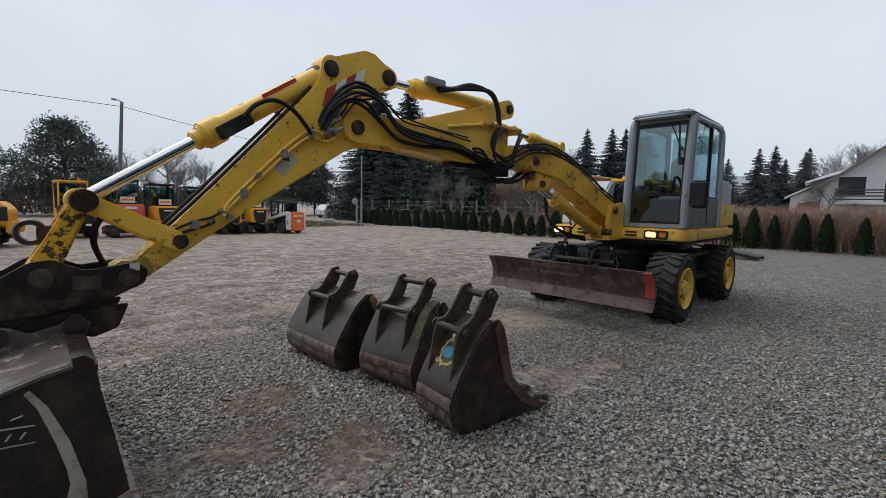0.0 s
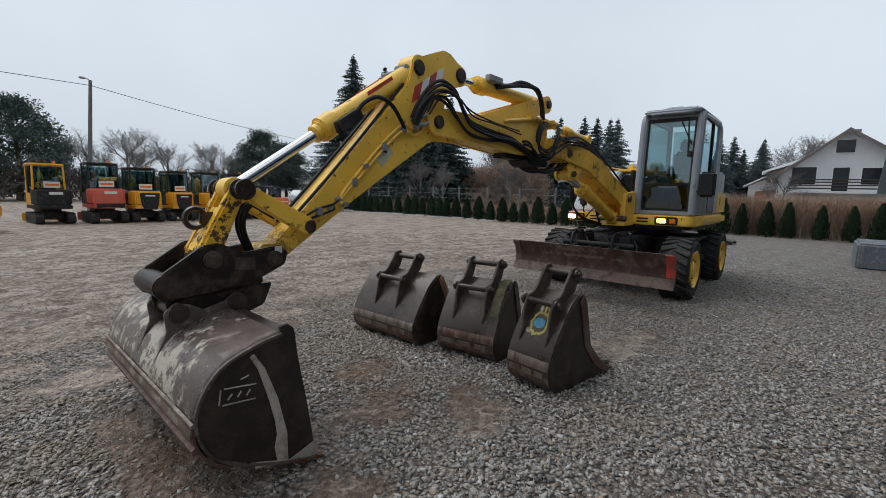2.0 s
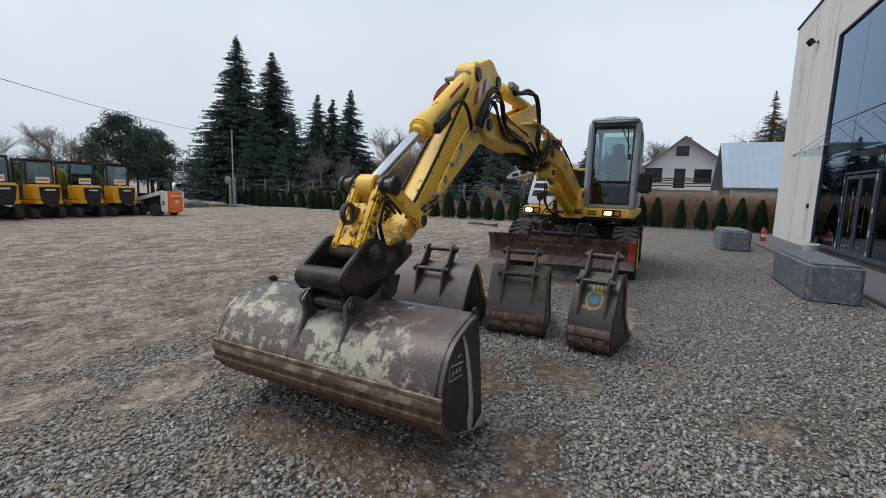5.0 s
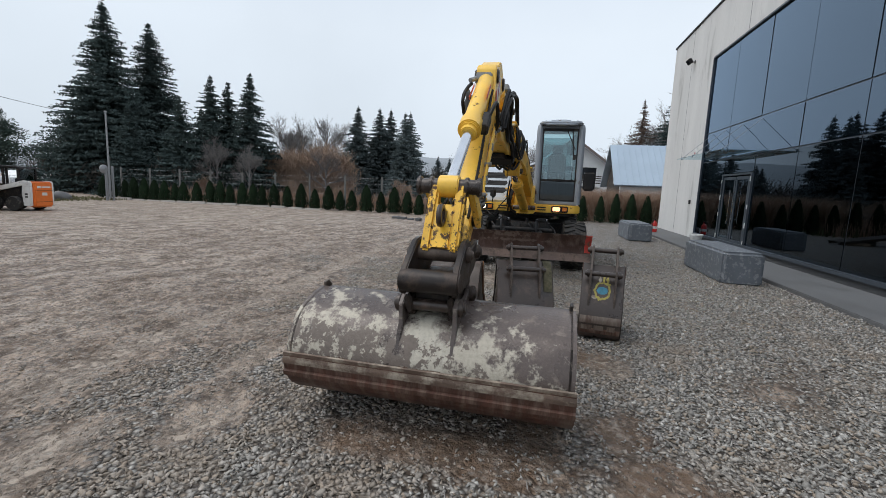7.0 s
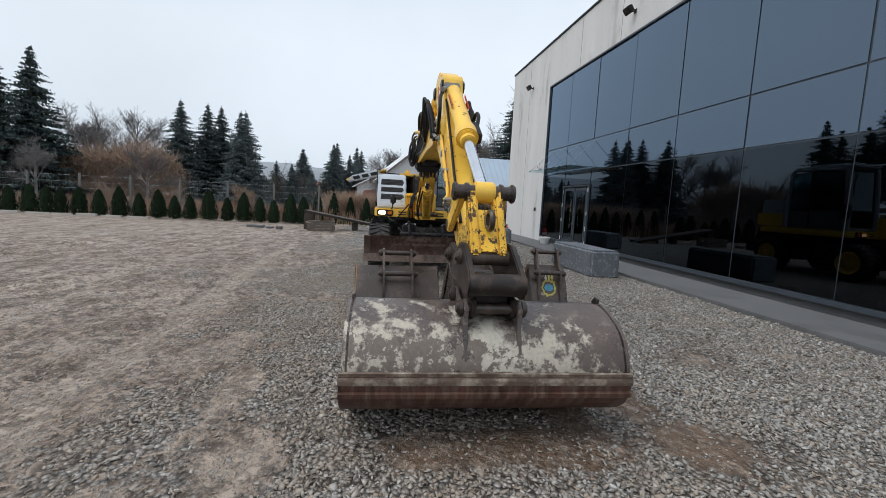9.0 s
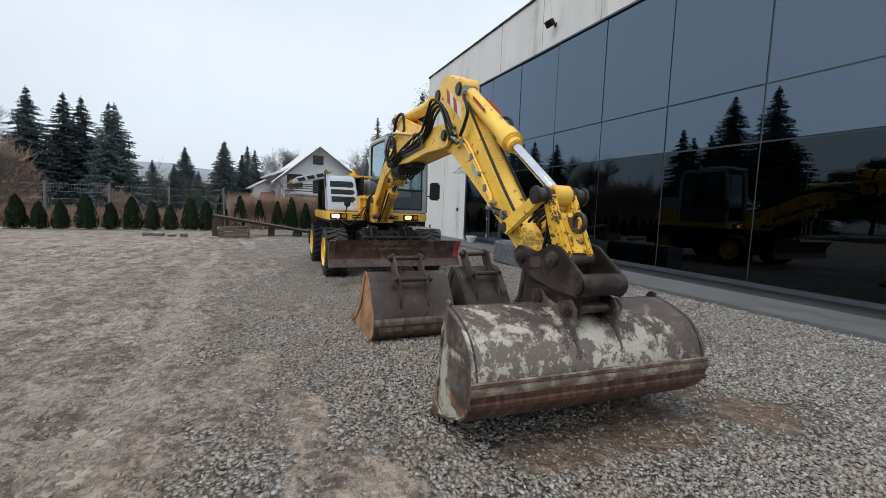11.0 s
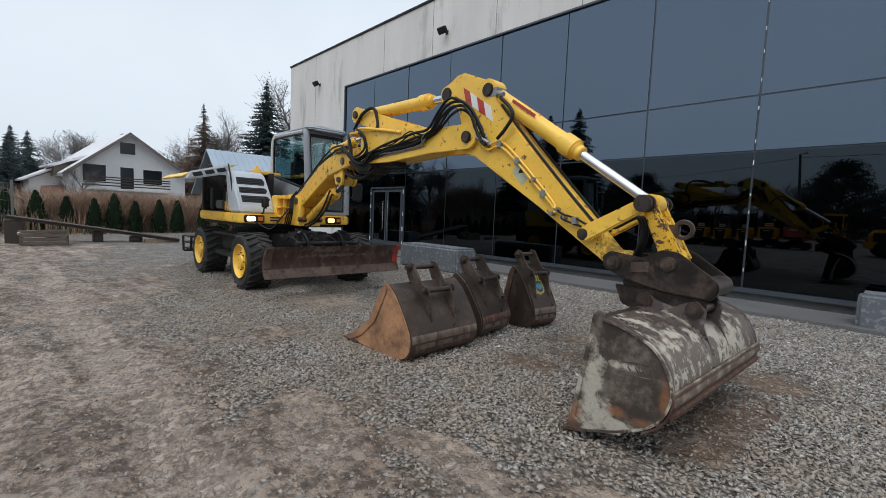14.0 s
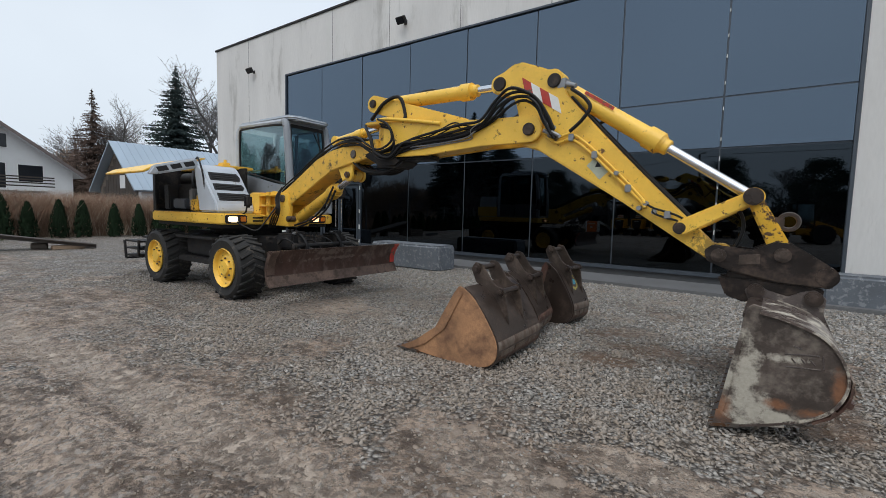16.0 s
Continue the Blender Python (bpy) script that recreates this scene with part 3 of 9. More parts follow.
def ground_material():
    m, nt, ln, bs = nodes_of("wet_gravel_and_mud")
    co = nt.new("ShaderNodeTexCoord").outputs["Object"]
    at = nt.new("ShaderNodeAttribute")
    at.attribute_name = "gravel"
    n1, n2, n3 = noise_node(nt, ln, co, 0.35, 6), noise_node(nt, ln, co, 2.2, 6), noise_node(nt, ln, co, 14, 5)
    vo = nt.new("ShaderNodeTexVoronoi")
    vo.inputs["Scale"].default_value = 30
    ln.new(co, vo.inputs["Vector"])
    vs = nt.new("ShaderNodeSeparateColor")
    ln.new(vo.outputs["Color"], vs.inputs[0])
    stone = mix_node(nt, ln, vs.outputs[0], (0.20, 0.184, 0.166), (0.54, 0.508, 0.467))
    stone = mix_node(nt, ln, step_node(nt, ln, vs.outputs[1], 0.7, 0.75), stone, (0.27, 0.22, 0.172))
    # Cell edges go nearly black, painting the shade between the stones.
    stone = mix_node(nt, ln, step_node(nt, ln, vo.outputs["Distance"], 0.35, 0.75), stone, (0.038, 0.030, 0.024))
    stone = mix_node(nt, ln, step_node(nt, ln, n2, 0.5, 0.66, 0, 0.75), stone, (0.25, 0.208, 0.168))
    mud = mix_node(nt, ln, step_node(nt, ln, n1, 0.35, 0.65), (0.355, 0.264, 0.198), (0.53, 0.420, 0.332))
    mud = mix_node(nt, ln, step_node(nt, ln, n2, 0.45, 0.66, 0, 0.75), mud, (0.19, 0.138, 0.10))
    n4 = noise_node(nt, ln, co, 9, 9, 0.72)
    mud = mix_node(nt, ln, step_node(nt, ln, n3, 0.55, 0.72, 0, 0.3), mud, (0.42, 0.37, 0.31))
    # Low spots of the n4 relief darkened, standing for shade in the hollows.
    mud = mix_node(nt, ln, step_node(nt, ln, n4, 0.40, 0.50, 0.7, 0), mud, (0.105, 0.072, 0.052))
    grit = nt.new("ShaderNodeTexVoronoi")
    grit.inputs["Scale"].default_value = 42
    ln.new(co, grit.inputs["Vector"])
    gs = nt.new("ShaderNodeSeparateColor")
    ln.new(grit.outputs["Color"], gs.inputs[0])
    mud = mix_node(nt, ln, step_node(nt, ln, gs.outputs[0], 0.72, 0.8, 0, 0.55), mud, (0.36, 0.345, 0.32))
    mud = mix_node(nt, ln, step_node(nt, ln, gs.outputs[1], 0.80, 0.86, 0, 0.6), mud, (0.10, 0.085, 0.07))
    mp = nt.new("ShaderNodeMapping")
    mp.inputs["Rotation"].default_value = (0, 0, radians(-28))
    mp.inputs["Scale"].default_value = (0.5, 3.2, 1)
    ln.new(co, mp.inputs["Vector"])
    drag = noise_node(nt, ln, mp.outputs["Vector"], 1.1, 6, 0.7)
    mud = mix_node(nt, ln, step_node(nt, ln, drag, 0.54, 0.60, 0, 0.4), mud, (0.15, 0.108, 0.079))
    mud = mix_node(nt, ln, step_node(nt, ln, drag, 0.38, 0.44, 0.35, 0), mud, (0.45, 0.395, 0.335))
    churn = nt.new("ShaderNodeMath")
    churn.operation = "MULTIPLY"
    ln.new(step_node(nt, ln, drag, 0.42, 0.54), churn.inputs[0])
    ln.new(step_node(nt, ln, n4, 0.44, 0.54, 0.9, 0.0), churn.inputs[1])
    mud = mix_node(nt, ln, churn.outputs[0], mud, (0.085, 0.06, 0.045))
    crumb = nt.new("ShaderNodeTexVoronoi")
    crumb.inputs["Scale"].default_value = 19
    bend = nt.new("ShaderNodeMix")
    bend.data_type = "VECTOR"
    bend.inputs["Factor"].default_value = 0.06
    wob = nt.new("ShaderNodeTexNoise")
    wob.inputs["Scale"].default_value = 12
    ln.new(co, wob.inputs["Vector"])
    ln.new(co, bend.inputs[4])
    ln.new(wob.outputs["Color"], bend.inputs[5])
    ln.new(bend.outputs[1], crumb.inputs["Vector"])
    cs = nt.new("ShaderNodeSeparateColor")
    ln.new(crumb.outputs["Color"], cs.inputs[0])
    torn = nt.new("ShaderNodeMath")
    torn.operation = "MULTIPLY"
    ln.new(step_node(nt, ln, n2, 0.44, 0.56), torn.inputs[0])
    ln.new(step_node(nt, ln, cs.outputs[2], 0.60, 0.67, 0, 0.6), torn.inputs[1])
    mud = mix_node(nt, ln, torn.outputs[0], mud, (0.10, 0.07, 0.05))
    # Seams between crumbs darkened likewise, as shade in the colour.
    mud = mix_node(nt, ln, step_node(nt, ln, crumb.outputs["Distance"], 0.6, 0.85, 0, 0.35), mud, (0.12, 0.088, 0.066))
    edge = nt.new("ShaderNodeMath")
    edge.operation = "ADD"
    ln.new(at.outputs["Fac"], edge.inputs[0])
    ln.new(step_node(nt, ln, n3, 0.3, 0.7, -0.35, 0.35), edge.inputs[1])
    fac = step_node(nt, ln, edge.outputs[0], 0.3, 0.6)
    sm = nt.new("ShaderNodeAttribute")
    sm.attribute_name = "smear"
    skin = nt.new("ShaderNodeMath")
    skin.operation = "MULTIPLY"
    ln.new(step_node(nt, ln, sm.outputs["Fac"], 0.3, 0.9), skin.inputs[0])
    ln.new(step_node(nt, ln, n3, 0.42, 0.54, 0.85, 0.15), skin.inputs[1])
    mud = mix_node(nt, ln, skin.outputs[0], mud, mix_node(nt, ln, n2, (0.35, 0.285, 0.226), (0.47, 0.395, 0.325)))
    col = mix_node(nt, ln, fac, mud, stone)
    so = nt.new("ShaderNodeAttribute")
    so.attribute_name = "soil"
    soil_shade = nt.new("ShaderNodeMath")
    soil_shade.operation = "MULTIPLY"
    ln.new(step_node(nt, ln, so.outputs["Fac"], 0.1, 0.9), soil_shade.inputs[0])
    ln.new(step_node(nt, ln, n3, 0.40, 0.60, 0.1, 1.0), soil_shade.inputs[1])
    col = mix_node(nt, ln, soil_shade.outputs[0], col, mix_node(nt, ln, n3, (0.09, 0.055, 0.036), (0.25, 0.165, 0.108)))
    ln.new(col, bs.inputs["Base Color"])
    wet = step_node(nt, ln, n2, 0.38, 0.62, 0.44, 0.8)
    ln.new(wet, bs.inputs["Roughness"])
    hgt = nt.new("ShaderNodeMix")
    hgt.label = "relief"
    ln.new(fac, hgt.inputs["Factor"])
    rough_mud = nt.new("ShaderNodeMath")
    rough_mud.operation = "ADD"
    ln.new(n4, rough_mud.inputs[0])
    lumps = nt.new("ShaderNodeMath")
    lumps.operation = "ADD"
    ln.new(step_node(nt, ln, noise_node(nt, ln, co, 45, 5), 0.0, 1.0, 0.0, 0.6), lumps.inputs[0])
    ln.new(step_node(nt, ln, crumb.outputs["Distance"], 0.1, 0.8, 0.5, 0.0), lumps.inputs[1])
    ln.new(lumps.outputs[0], rough_mud.inputs[1])
    calm = nt.new("ShaderNodeMath")
    calm.operation = "MULTIPLY"
    ln.new(rough_mud.outputs[0], calm.inputs[0])
    ln.new(step_node(nt, ln, skin.outputs[0], 0.0, 1.0, 1.0, 0.35), calm.inputs[1])
    ln.new(calm.outputs[0], hgt.inputs["A"])
    inv = step_node(nt, ln, vo.outputs["Distance"], 0.0, 0.8, 1.0, 0.0)
    ln.new(inv, hgt.inputs["B"])
    b = nt.new("ShaderNodeBump")
    b.inputs["Strength"].default_value, b.inputs["Distance"].default_value = 1.0, 0.045
    ln.new(hgt.outputs["Result"], b.inputs["Height"])
    ln.new(b.outputs["Normal"], bs.inputs["Normal"])
    return m


g_me.materials.append(ground_material())
tagged(new("ground", g_me), "wet yard of grey gravel and rutted brown mud", "ground", kind="structure")


def stone_material():
    m, nt, ln, bs = nodes_of("crushed_stone")
    ge = nt.new("ShaderNodeNewGeometry").outputs["Random Per Island"]
    r = nt.new("ShaderNodeValToRGB")
    ramp = ((0.0, (0.13, 0.124, 0.114)), (0.25, (0.28, 0.270, 0.252)), (0.7, (0.47, 0.457, 0.432)), (0.78, (0.40, 0.338, 0.275)), (0.90, (0.32, 0.258, 0.20)), (1.0, (0.66, 0.645, 0.615)))
    r.color_ramp.elements[0].color = (*ramp[0][1], 1)
    r.color_ramp.elements[1].color = (*ramp[-1][1], 1)
    for p, c in ramp[1:-1]:
        e = r.color_ramp.elements.new(p)
        e.color = (*c, 1)
    ln.new(ge, r.inputs["Fac"])
    co = nt.new("ShaderNodeTexCoord").outputs["Object"]
    dirt = nt.new("ShaderNodeMath")
    dirt.operation = "ADD"
    sep = nt.new("ShaderNodeSeparateXYZ")
    ln.new(co, sep.inputs[0])
    ln.new(noise_node(nt, ln, co, 1.1, 5), dirt.inputs[0])
    ln.new(step_node(nt, ln, sep.outputs["Y"], 0.5, 5.0, -0.12, 0.08), dirt.inputs[1])
    dust = step_node(nt, ln, dirt.outputs[0], 0.42, 0.62, 0.0, 0.75)
    grain = step_node(nt, ln, noise_node(nt, ln, co, 90, 4), 0.35, 0.7, 0.0, 0.45)
    col = mix_node(nt, ln, grain, r.outputs["Color"], (0.16, 0.145, 0.125))
    ln.new(mix_node(nt, ln, dust, col, (0.315, 0.262, 0.212)), bs.inputs["Base Color"])
    bs.inputs["Roughness"].default_value = 0.75
    bs.inputs["Specular IOR Level"].default_value = 0.25
    return m


def scatter_stones(count):
    rng = np.random.default_rng(5)
    px, py = rng.uniform(-4.5, 11, count), rng.uniform(-1.5, 9.5, count)
    share = on_grid(G_SHARE, px, py)
    near = np.clip(1.25 - np.hypot(px + 0.2, py - 3.4) / 10.0, 0.12, 1) ** 1.3
    keep = rng.random(count) < np.clip(share * 1.05, 0.32 * (py < 8.5), 1) ** 1.5 * near
    px, py = px[keep], py[keep]
    n = len(px)
    pz = on_grid(G_HEIGHT, px, py)
    size = (0.0070 + 0.0120 * rng.random(n) ** 1.6 + 0.007 * (rng.random(n) > 0.97)) * np.clip(0.6 + 0.5 * on_grid(G_SHARE, px, py), 0.6, 1)
    base = np.array([(1, 0, 0), (0, 1, 0), (-1, 0, 0), (0, -1, 0), (0, 0, 1), (0, 0, -1)], float)
    v = np.repeat(base[None], n, 0) * rng.uniform(0.5, 1.6, (n, 6, 1)) + rng.uniform(-0.62, 0.62, (n, 6, 3))
    v *= size[:, None, None] * np.array([1.3, 0.95, 0.62])
    lean = rng.normal(0, 0.55, n)[:, None]
    v = np.stack([v[..., 0] * np.cos(lean) - v[..., 2] * np.sin(lean), v[..., 1], v[..., 0] * np.sin(lean) + v[..., 2] * np.cos(lean)], -1)
    ang = rng.uniform(0, 6.28, n)
    c, s = np.cos(ang)[:, None], np.sin(ang)[:, None]
    v = np.stack([v[..., 0] * c - v[..., 1] * s + px[:, None], v[..., 0] * s + v[..., 1] * c + py[:, None], v[..., 2] + (pz + size * 0.25)[:, None]], -1).reshape(-1, 3)
    tri = np.array([(0, 1, 4), (1, 2, 4), (2, 3, 4), (3, 0, 4), (1, 0, 5), (2, 1, 5), (3, 2, 5), (0, 3, 5)])
    f = (tri[None] + 6 * np.arange(n)[:, None, None]).reshape(-1, 3)
    me = bpy.data.meshes.new("gravel_stones")
    me.vertices.add(len(v))
    me.vertices.foreach_set("co", v.ravel())
    me.loops.add(len(f) * 3)
    me.loops.foreach_set("vertex_index", f.ravel())
    me.polygons.add(len(f))
    me.polygons.foreach_set("loop_start", np.arange(len(f)) * 3)
    me.update(calc_edges=True)
    me.materials.append(stone_material())
    tagged(new("gravel_stones", me), "loose grey crushed stones over the yard", "gravel", kind="stuff")


scatter_stones(STONES)


def scatter_clods(count):
    """Churned lumps of mud with gaps between them, over the bare part of the yard."""
    rng = random.Random(9)
    verts, faces = [], []
    cx, cy = np.random.default_rng(9).uniform((-4.5, 3.5), (11, 13.0), (count, 2)).T
    for x, y, share, z in zip(cx, cy, on_grid(G_SHARE, cx, cy), on_grid(G_HEIGHT, cx, cy)):
        ridge = hash_noise(x * 0.5 + y * 0.4, y * 1.5 - x * 0.6, 0.9, 4.4)
        if share > 0.5 or rng.random() > 0.10 + 2.0 * max(0.0, ridge):
            continue
        r = rng.uniform(0.007, 0.022) * (1.8 if rng.random() > 0.95 else 1)
        k, a = len(verts), rng.uniform(0, 6.28)
        n = 6
        for j in range(n):
            q = r * rng.uniform(0.75, 1.35)
            b = a + 6.283 * j / n
            verts.append((x + q * 1.5 * math.cos(b), y + q * math.sin(b), z - 0.006))
            verts.append((x + q * 0.8 * math.cos(b), y + q * 0.55 * math.sin(b), z + r * rng.uniform(0.25, 0.6)))
        verts.append((x, y, z + r * rng.uniform(0.4, 0.75)))
        for j in range(n):
            c, d = k + 2 * j, k + 2 * ((j + 1) % n)
            faces += [(c, d, d + 1, c + 1), (c + 1, d + 1, k + 2 * n)]
    me = bpy.data.meshes.new("mud_clods")
    me.from_pydata(verts, [], faces)
    me.polygons.foreach_set("use_smooth", [True] * len(me.polygons))
    me.materials.append(surf("wet_brown_mud", (0.26, 0.205, 0.16), 0.5, 2.5, 0.6, bump=0.5, fine=60, depth=0.01))
    tagged(new("mud_clods", me), "churned brown mud lumps across the yard", "mud", kind="stuff")


scatter_clods(20000)

# ---- the hall with its dark glass front ----
FY = -2.8
bm = bmesh.new()
box(bm, 15.06, 20.0, FY - 0.3, FY + 0.02, -0.1, 8.05)
wall_f = single("wall_facade", bm, CONCRETE_WALL, (0, 0, 0), "pale weathered concrete panels of the hall front", "wall", kind="structure", smooth=0)
for a in ((-1.02, 15.06, FY - 0.3, FY + 0.02, 6.34, 8.05), (-9.0, -1.02, FY - 0.3, FY + 0.02, -0.1, 8.05), (-1.02, 15.06, FY - 0.3, FY - 0.05, -0.1, 0.2)):
    bm = bmesh.new()
    box(bm, *a)
    part("wall_panel", bm, CONCRETE if a[5] < 1 else CONCRETE_WALL, wall_f, smooth=0)
bm = bmesh.new()
box(bm, 19.7, 20.0, -22, FY - 0.3, -0.1, 8.05)
single("wall_east", bm, CONCRETE_WALL, (0, 0, 0), "pale concrete end wall of the hall", "wall", kind="structure", smooth=0)
bm = bmesh.new()
box(bm, -9.0, -8.7, -22, FY - 0.3, -0.1, 8.05)
box(bm, -8.7, 19.7, -22, -21.7, -0.1, 8.05)
single("wall_back", bm, CONCRETE_WALL, (0, 0, 0), "closed concrete rear walls of the hall", "wall", kind="structure", smooth=0)
bm = bmesh.new()
box(bm, -9.06, 20.06, -22.06, FY + 0.06, 8.05, 8.13, 0.01)
single("roof_cap", bm, BLACK, (0, 0, 0), "thin black metal cap along the flat roof", "roof", kind="structure", smooth=0)
# Unseen inside, added as a box; near-black colour stands for missing light.
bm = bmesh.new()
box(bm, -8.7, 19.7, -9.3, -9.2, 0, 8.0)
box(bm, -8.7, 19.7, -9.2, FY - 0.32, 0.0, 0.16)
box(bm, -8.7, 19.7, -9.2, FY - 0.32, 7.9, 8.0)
single("hall_interior", bm, DARK_ROOM, (0, 0, 0), "rooms behind the glass, painted near-black to look unlit", "interior", kind="structure", smooth=0)

PANEL_EDGES = [17.5, 12.4, 9.8, 7.2, 4.6, 2.0]
bm = bmesh.new()
for x in PANEL_EDGES:
    box(bm, x - 0.008, x + 0.008, FY + 0.02, FY + 0.023, 6.3 if x < 15 else 0.0, 8.04)
part("panel_joint", bm, CONCRETE, wall_f)

curtain = thing("curtain_wall", (7, FY, 0.2), "dark reflective glass front with thin grey joints", "glass front", kind="structure")
MX = [15.02, 13.0, 11.0, 8.98, 6.97, 4.95, 2.93, 0.97, -0.98]
MZ = [0.22, 2.73, 3.72, 6.32]
bm = bmesh.new()
for x in MX:
    box(bm, x - 0.035, x + 0.035, FY - 0.16, FY - 0.045, 0.2, 6.34)
for z in MZ:
    box(bm, -1.02, 15.06, FY - 0.155, FY - 0.046, z - 0.03, z + 0.03)
part("mullion_frame", bm, FRAME_GREY, curtain)
bm = bmesh.new()
for x in (15.04, -1.0):
    box(bm, x - 0.03, x + 0.03, FY - 0.044, FY + 0.024, 0.2, 6.34, 0.004)
box(bm, -0.95, 14.99, FY - 0.044, FY + 0.032, 6.29, 6.34, 0.004)
box(bm, -0.95, 14.99, FY - 0.044, FY + 0.05, 0.16, 0.24, 0.004)
part("outer_frame", bm, FRAME_GREY, curtain)
for i in range(8):
    for k in range(3):
        if i == 1 and k == 0:
            continue
        bm = bmesh.new()
        gap = 0.017
        box(bm, MX[i + 1] + gap, MX[i] - gap, FY - 0.04, FY - 0.028, MZ[k] + gap + (0.015 if k == 0 else 0), MZ[k + 1] - gap)
        pane = part("pane", bm, FACADE_GLASS if k else CLEAR_DARK_GLASS, curtain, smooth=0)
        pane.rotation_euler = (radians(random.uniform(-0.12, 0.12)), 0, radians(random.uniform(-0.12, 0.12)))

# Short white dashes set unevenly along one mullion.
for k in range(12):
    bm = bmesh.new()
    z = 0.6 + 0.47 * k + random.uniform(-0.1, 0.1)
    box(bm, 0.962, 0.978, FY - 0.03, FY - 0.018, z, z + random.uniform(0.03, 0.09))
    part("pale_dash", bm, WHITE_PAINT, curtain)

door = thing("door_1", (12, FY, 0.2), "double glass entrance door with grey frame and steel pulls", "door", kind="structure")
bm = bmesh.new()
for x in (12.97, 11.03):
    box(bm, x - 0.04, x + 0.04, FY - 0.05, FY + 0.02, 0.2, 2.25, 0.005)
box(bm, 11.07, 12.93, FY - 0.05, FY + 0.02, 2.19, 2.25, 0.005)
part("door_frame", bm, FRAME_GREY, door, "dark aluminium door frame with pale scuffs")
for x, z in ((12.97, 2.02), (12.97, 1.0), (12.97, 0.35), (11.03, 2.08), (11.03, 1.3), (11.03, 0.3), (12.97, 1.55), (11.03, 0.8)):
    bm = bmesh.new()
    box(bm, x - 0.03, x + 0.03, FY + 0.019, FY + 0.024, z - random.uniform(0.03, 0.1), z + 0.06, 0.001, 1)
    part("pale_scuff", bm, OFFWHITE, door, "torn pale sticker on the frame")
for a, b in ((11.12, 11.98), (12.02, 12.88)):
    bm = bmesh.new()
    for x in (a + 0.04, b - 0.04):
        box(bm, x - 0.04, x + 0.04, FY - 0.045, FY, 0.22, 2.15, 0.004)
    for z in (0.27, 2.11):
        box(bm, a + 0.08, b - 0.08, FY - 0.045, FY, z - 0.045, z + 0.045, 0.004)
    leaf = part("door_leaf", bm, FRAME_GREY, door)
    bm = bmesh.new()
    box(bm, a + 0.08, b - 0.08, FY - 0.03, FY - 0.018, 0.315, 2.065)
    part("pane", bm, CLEAR_DARK_GLASS, leaf, smooth=0)
    hx = b - 0.12 if a < 11.5 else a + 0.12
    bm = bmesh.new()
    rod(bm, (hx, FY + 0.06, 0.75), (hx, FY + 0.06, 1.75), 0.016, n=10)
    for z in (0.9, 1.6):
        rod(bm, (hx, FY, z), (hx, FY + 0.06, z), 0.009, n=8)
    part("pull_handle", bm, CHROME, leaf, "polished steel bar handle")
bm = bmesh.new()
box(bm, 11.02, 12.98, FY - 0.04, FY - 0.028, 2.27, 2.71)
part("pane", bm, CLEAR_DARK_GLASS, door, "dark fanlight over the door", smooth=0)

canopy = thing("glass_canopy", (12.5, FY, 2.8), "thin glass canopy hung from steel rods over the entrance", "canopy")
bm = bmesh.new()
box(bm, 10.8, 14.6, FY + 0.05, FY + 0.95, 2.80, 2.812)
part("glass_sheet", bm, CAB_GLASS, canopy, smooth=0)
for x in (10.9, 12.1, 13.3, 14.4):
    bm = bmesh.new()
    rod(bm, (x, FY + 0.85, 2.82), (x, FY - 0.03, 3.65), 0.007, n=8)
    rod(bm, (x, FY + 0.85, 2.78), (x, FY + 0.85, 2.86), 0.02, n=10)
    part("tie_rod", bm, GREY, canopy)

slab = bmesh.new()
box(slab, -9.0, 20.3, FY + 0.02, -1.5, -0.1, 0.03, 0.012)
single("pavement", slab, CONCRETE, (0, 0, 0), "smooth grey concrete apron along the hall", "pavement", kind="structure")


def floodlight(x, z):
    f = thing("floodlight", (x, FY + 0.02, z), "small black floodlight bracketed to the concrete wall", "floodlight", "wall floodlights")
    bm = bmesh.new()
    m = Matrix.Translation((x, FY + 0.24, z)) @ pose(0, 0, 0, -35)
    box(bm, -0.16, 0.16, -0.05, 0.05, -0.1, 0.1, 0.015, m=m)
    for k in range(7):
        box(bm, -0.14 + k * 0.045, -0.13 + k * 0.045, -0.08, -0.045, -0.08, 0.08, m=m)
    part("housing", bm, BLACK, f)
    bm = bmesh.new()
    box(bm, -0.13, 0.13, 0.045, 0.056, -0.075, 0.075, 0.004, m=m)
    part("lens", bm, WINDOW_DARK, f)
    bm = bmesh.new()
    box(bm, x - 0.02, x + 0.02, FY + 0.02, FY + 0.2, z - 0.02, z + 0.01, 0.004)
    box(bm, x - 0.06, x + 0.06, FY + 0.02, FY + 0.035, z - 0.06, z + 0.06, 0.003)
    part("bracket", bm, BLACK, f)


floodlight(17.1, 6.75)
floodlight(9.15, 6.9)
box_s = thing("alarm_box", (15.6, FY + 0.02, 3.2), "small white alarm box on the wall", "alarm box")
bm = bmesh.new()
box(bm, 15.52, 15.68, FY + 0.02, FY + 0.1, 3.08, 3.32, 0.02)
part("case", bm, WHITE_PAINT, box_s)
bm = bmesh.new()
box(bm, 15.56, 15.64, FY + 0.1, FY + 0.112, 3.1, 3.15, 0.004)
part("lens", bm, RED, box_s)
bm = bmesh.new()
box(bm, 15.7, 15.85, FY + 0.02, FY + 0.06, 1.25, 1.4, 0.01)
single("wall_socket", bm, BLACK, (15.77, FY + 0.02, 1.25), "small dark socket box low on the wall", "socket")


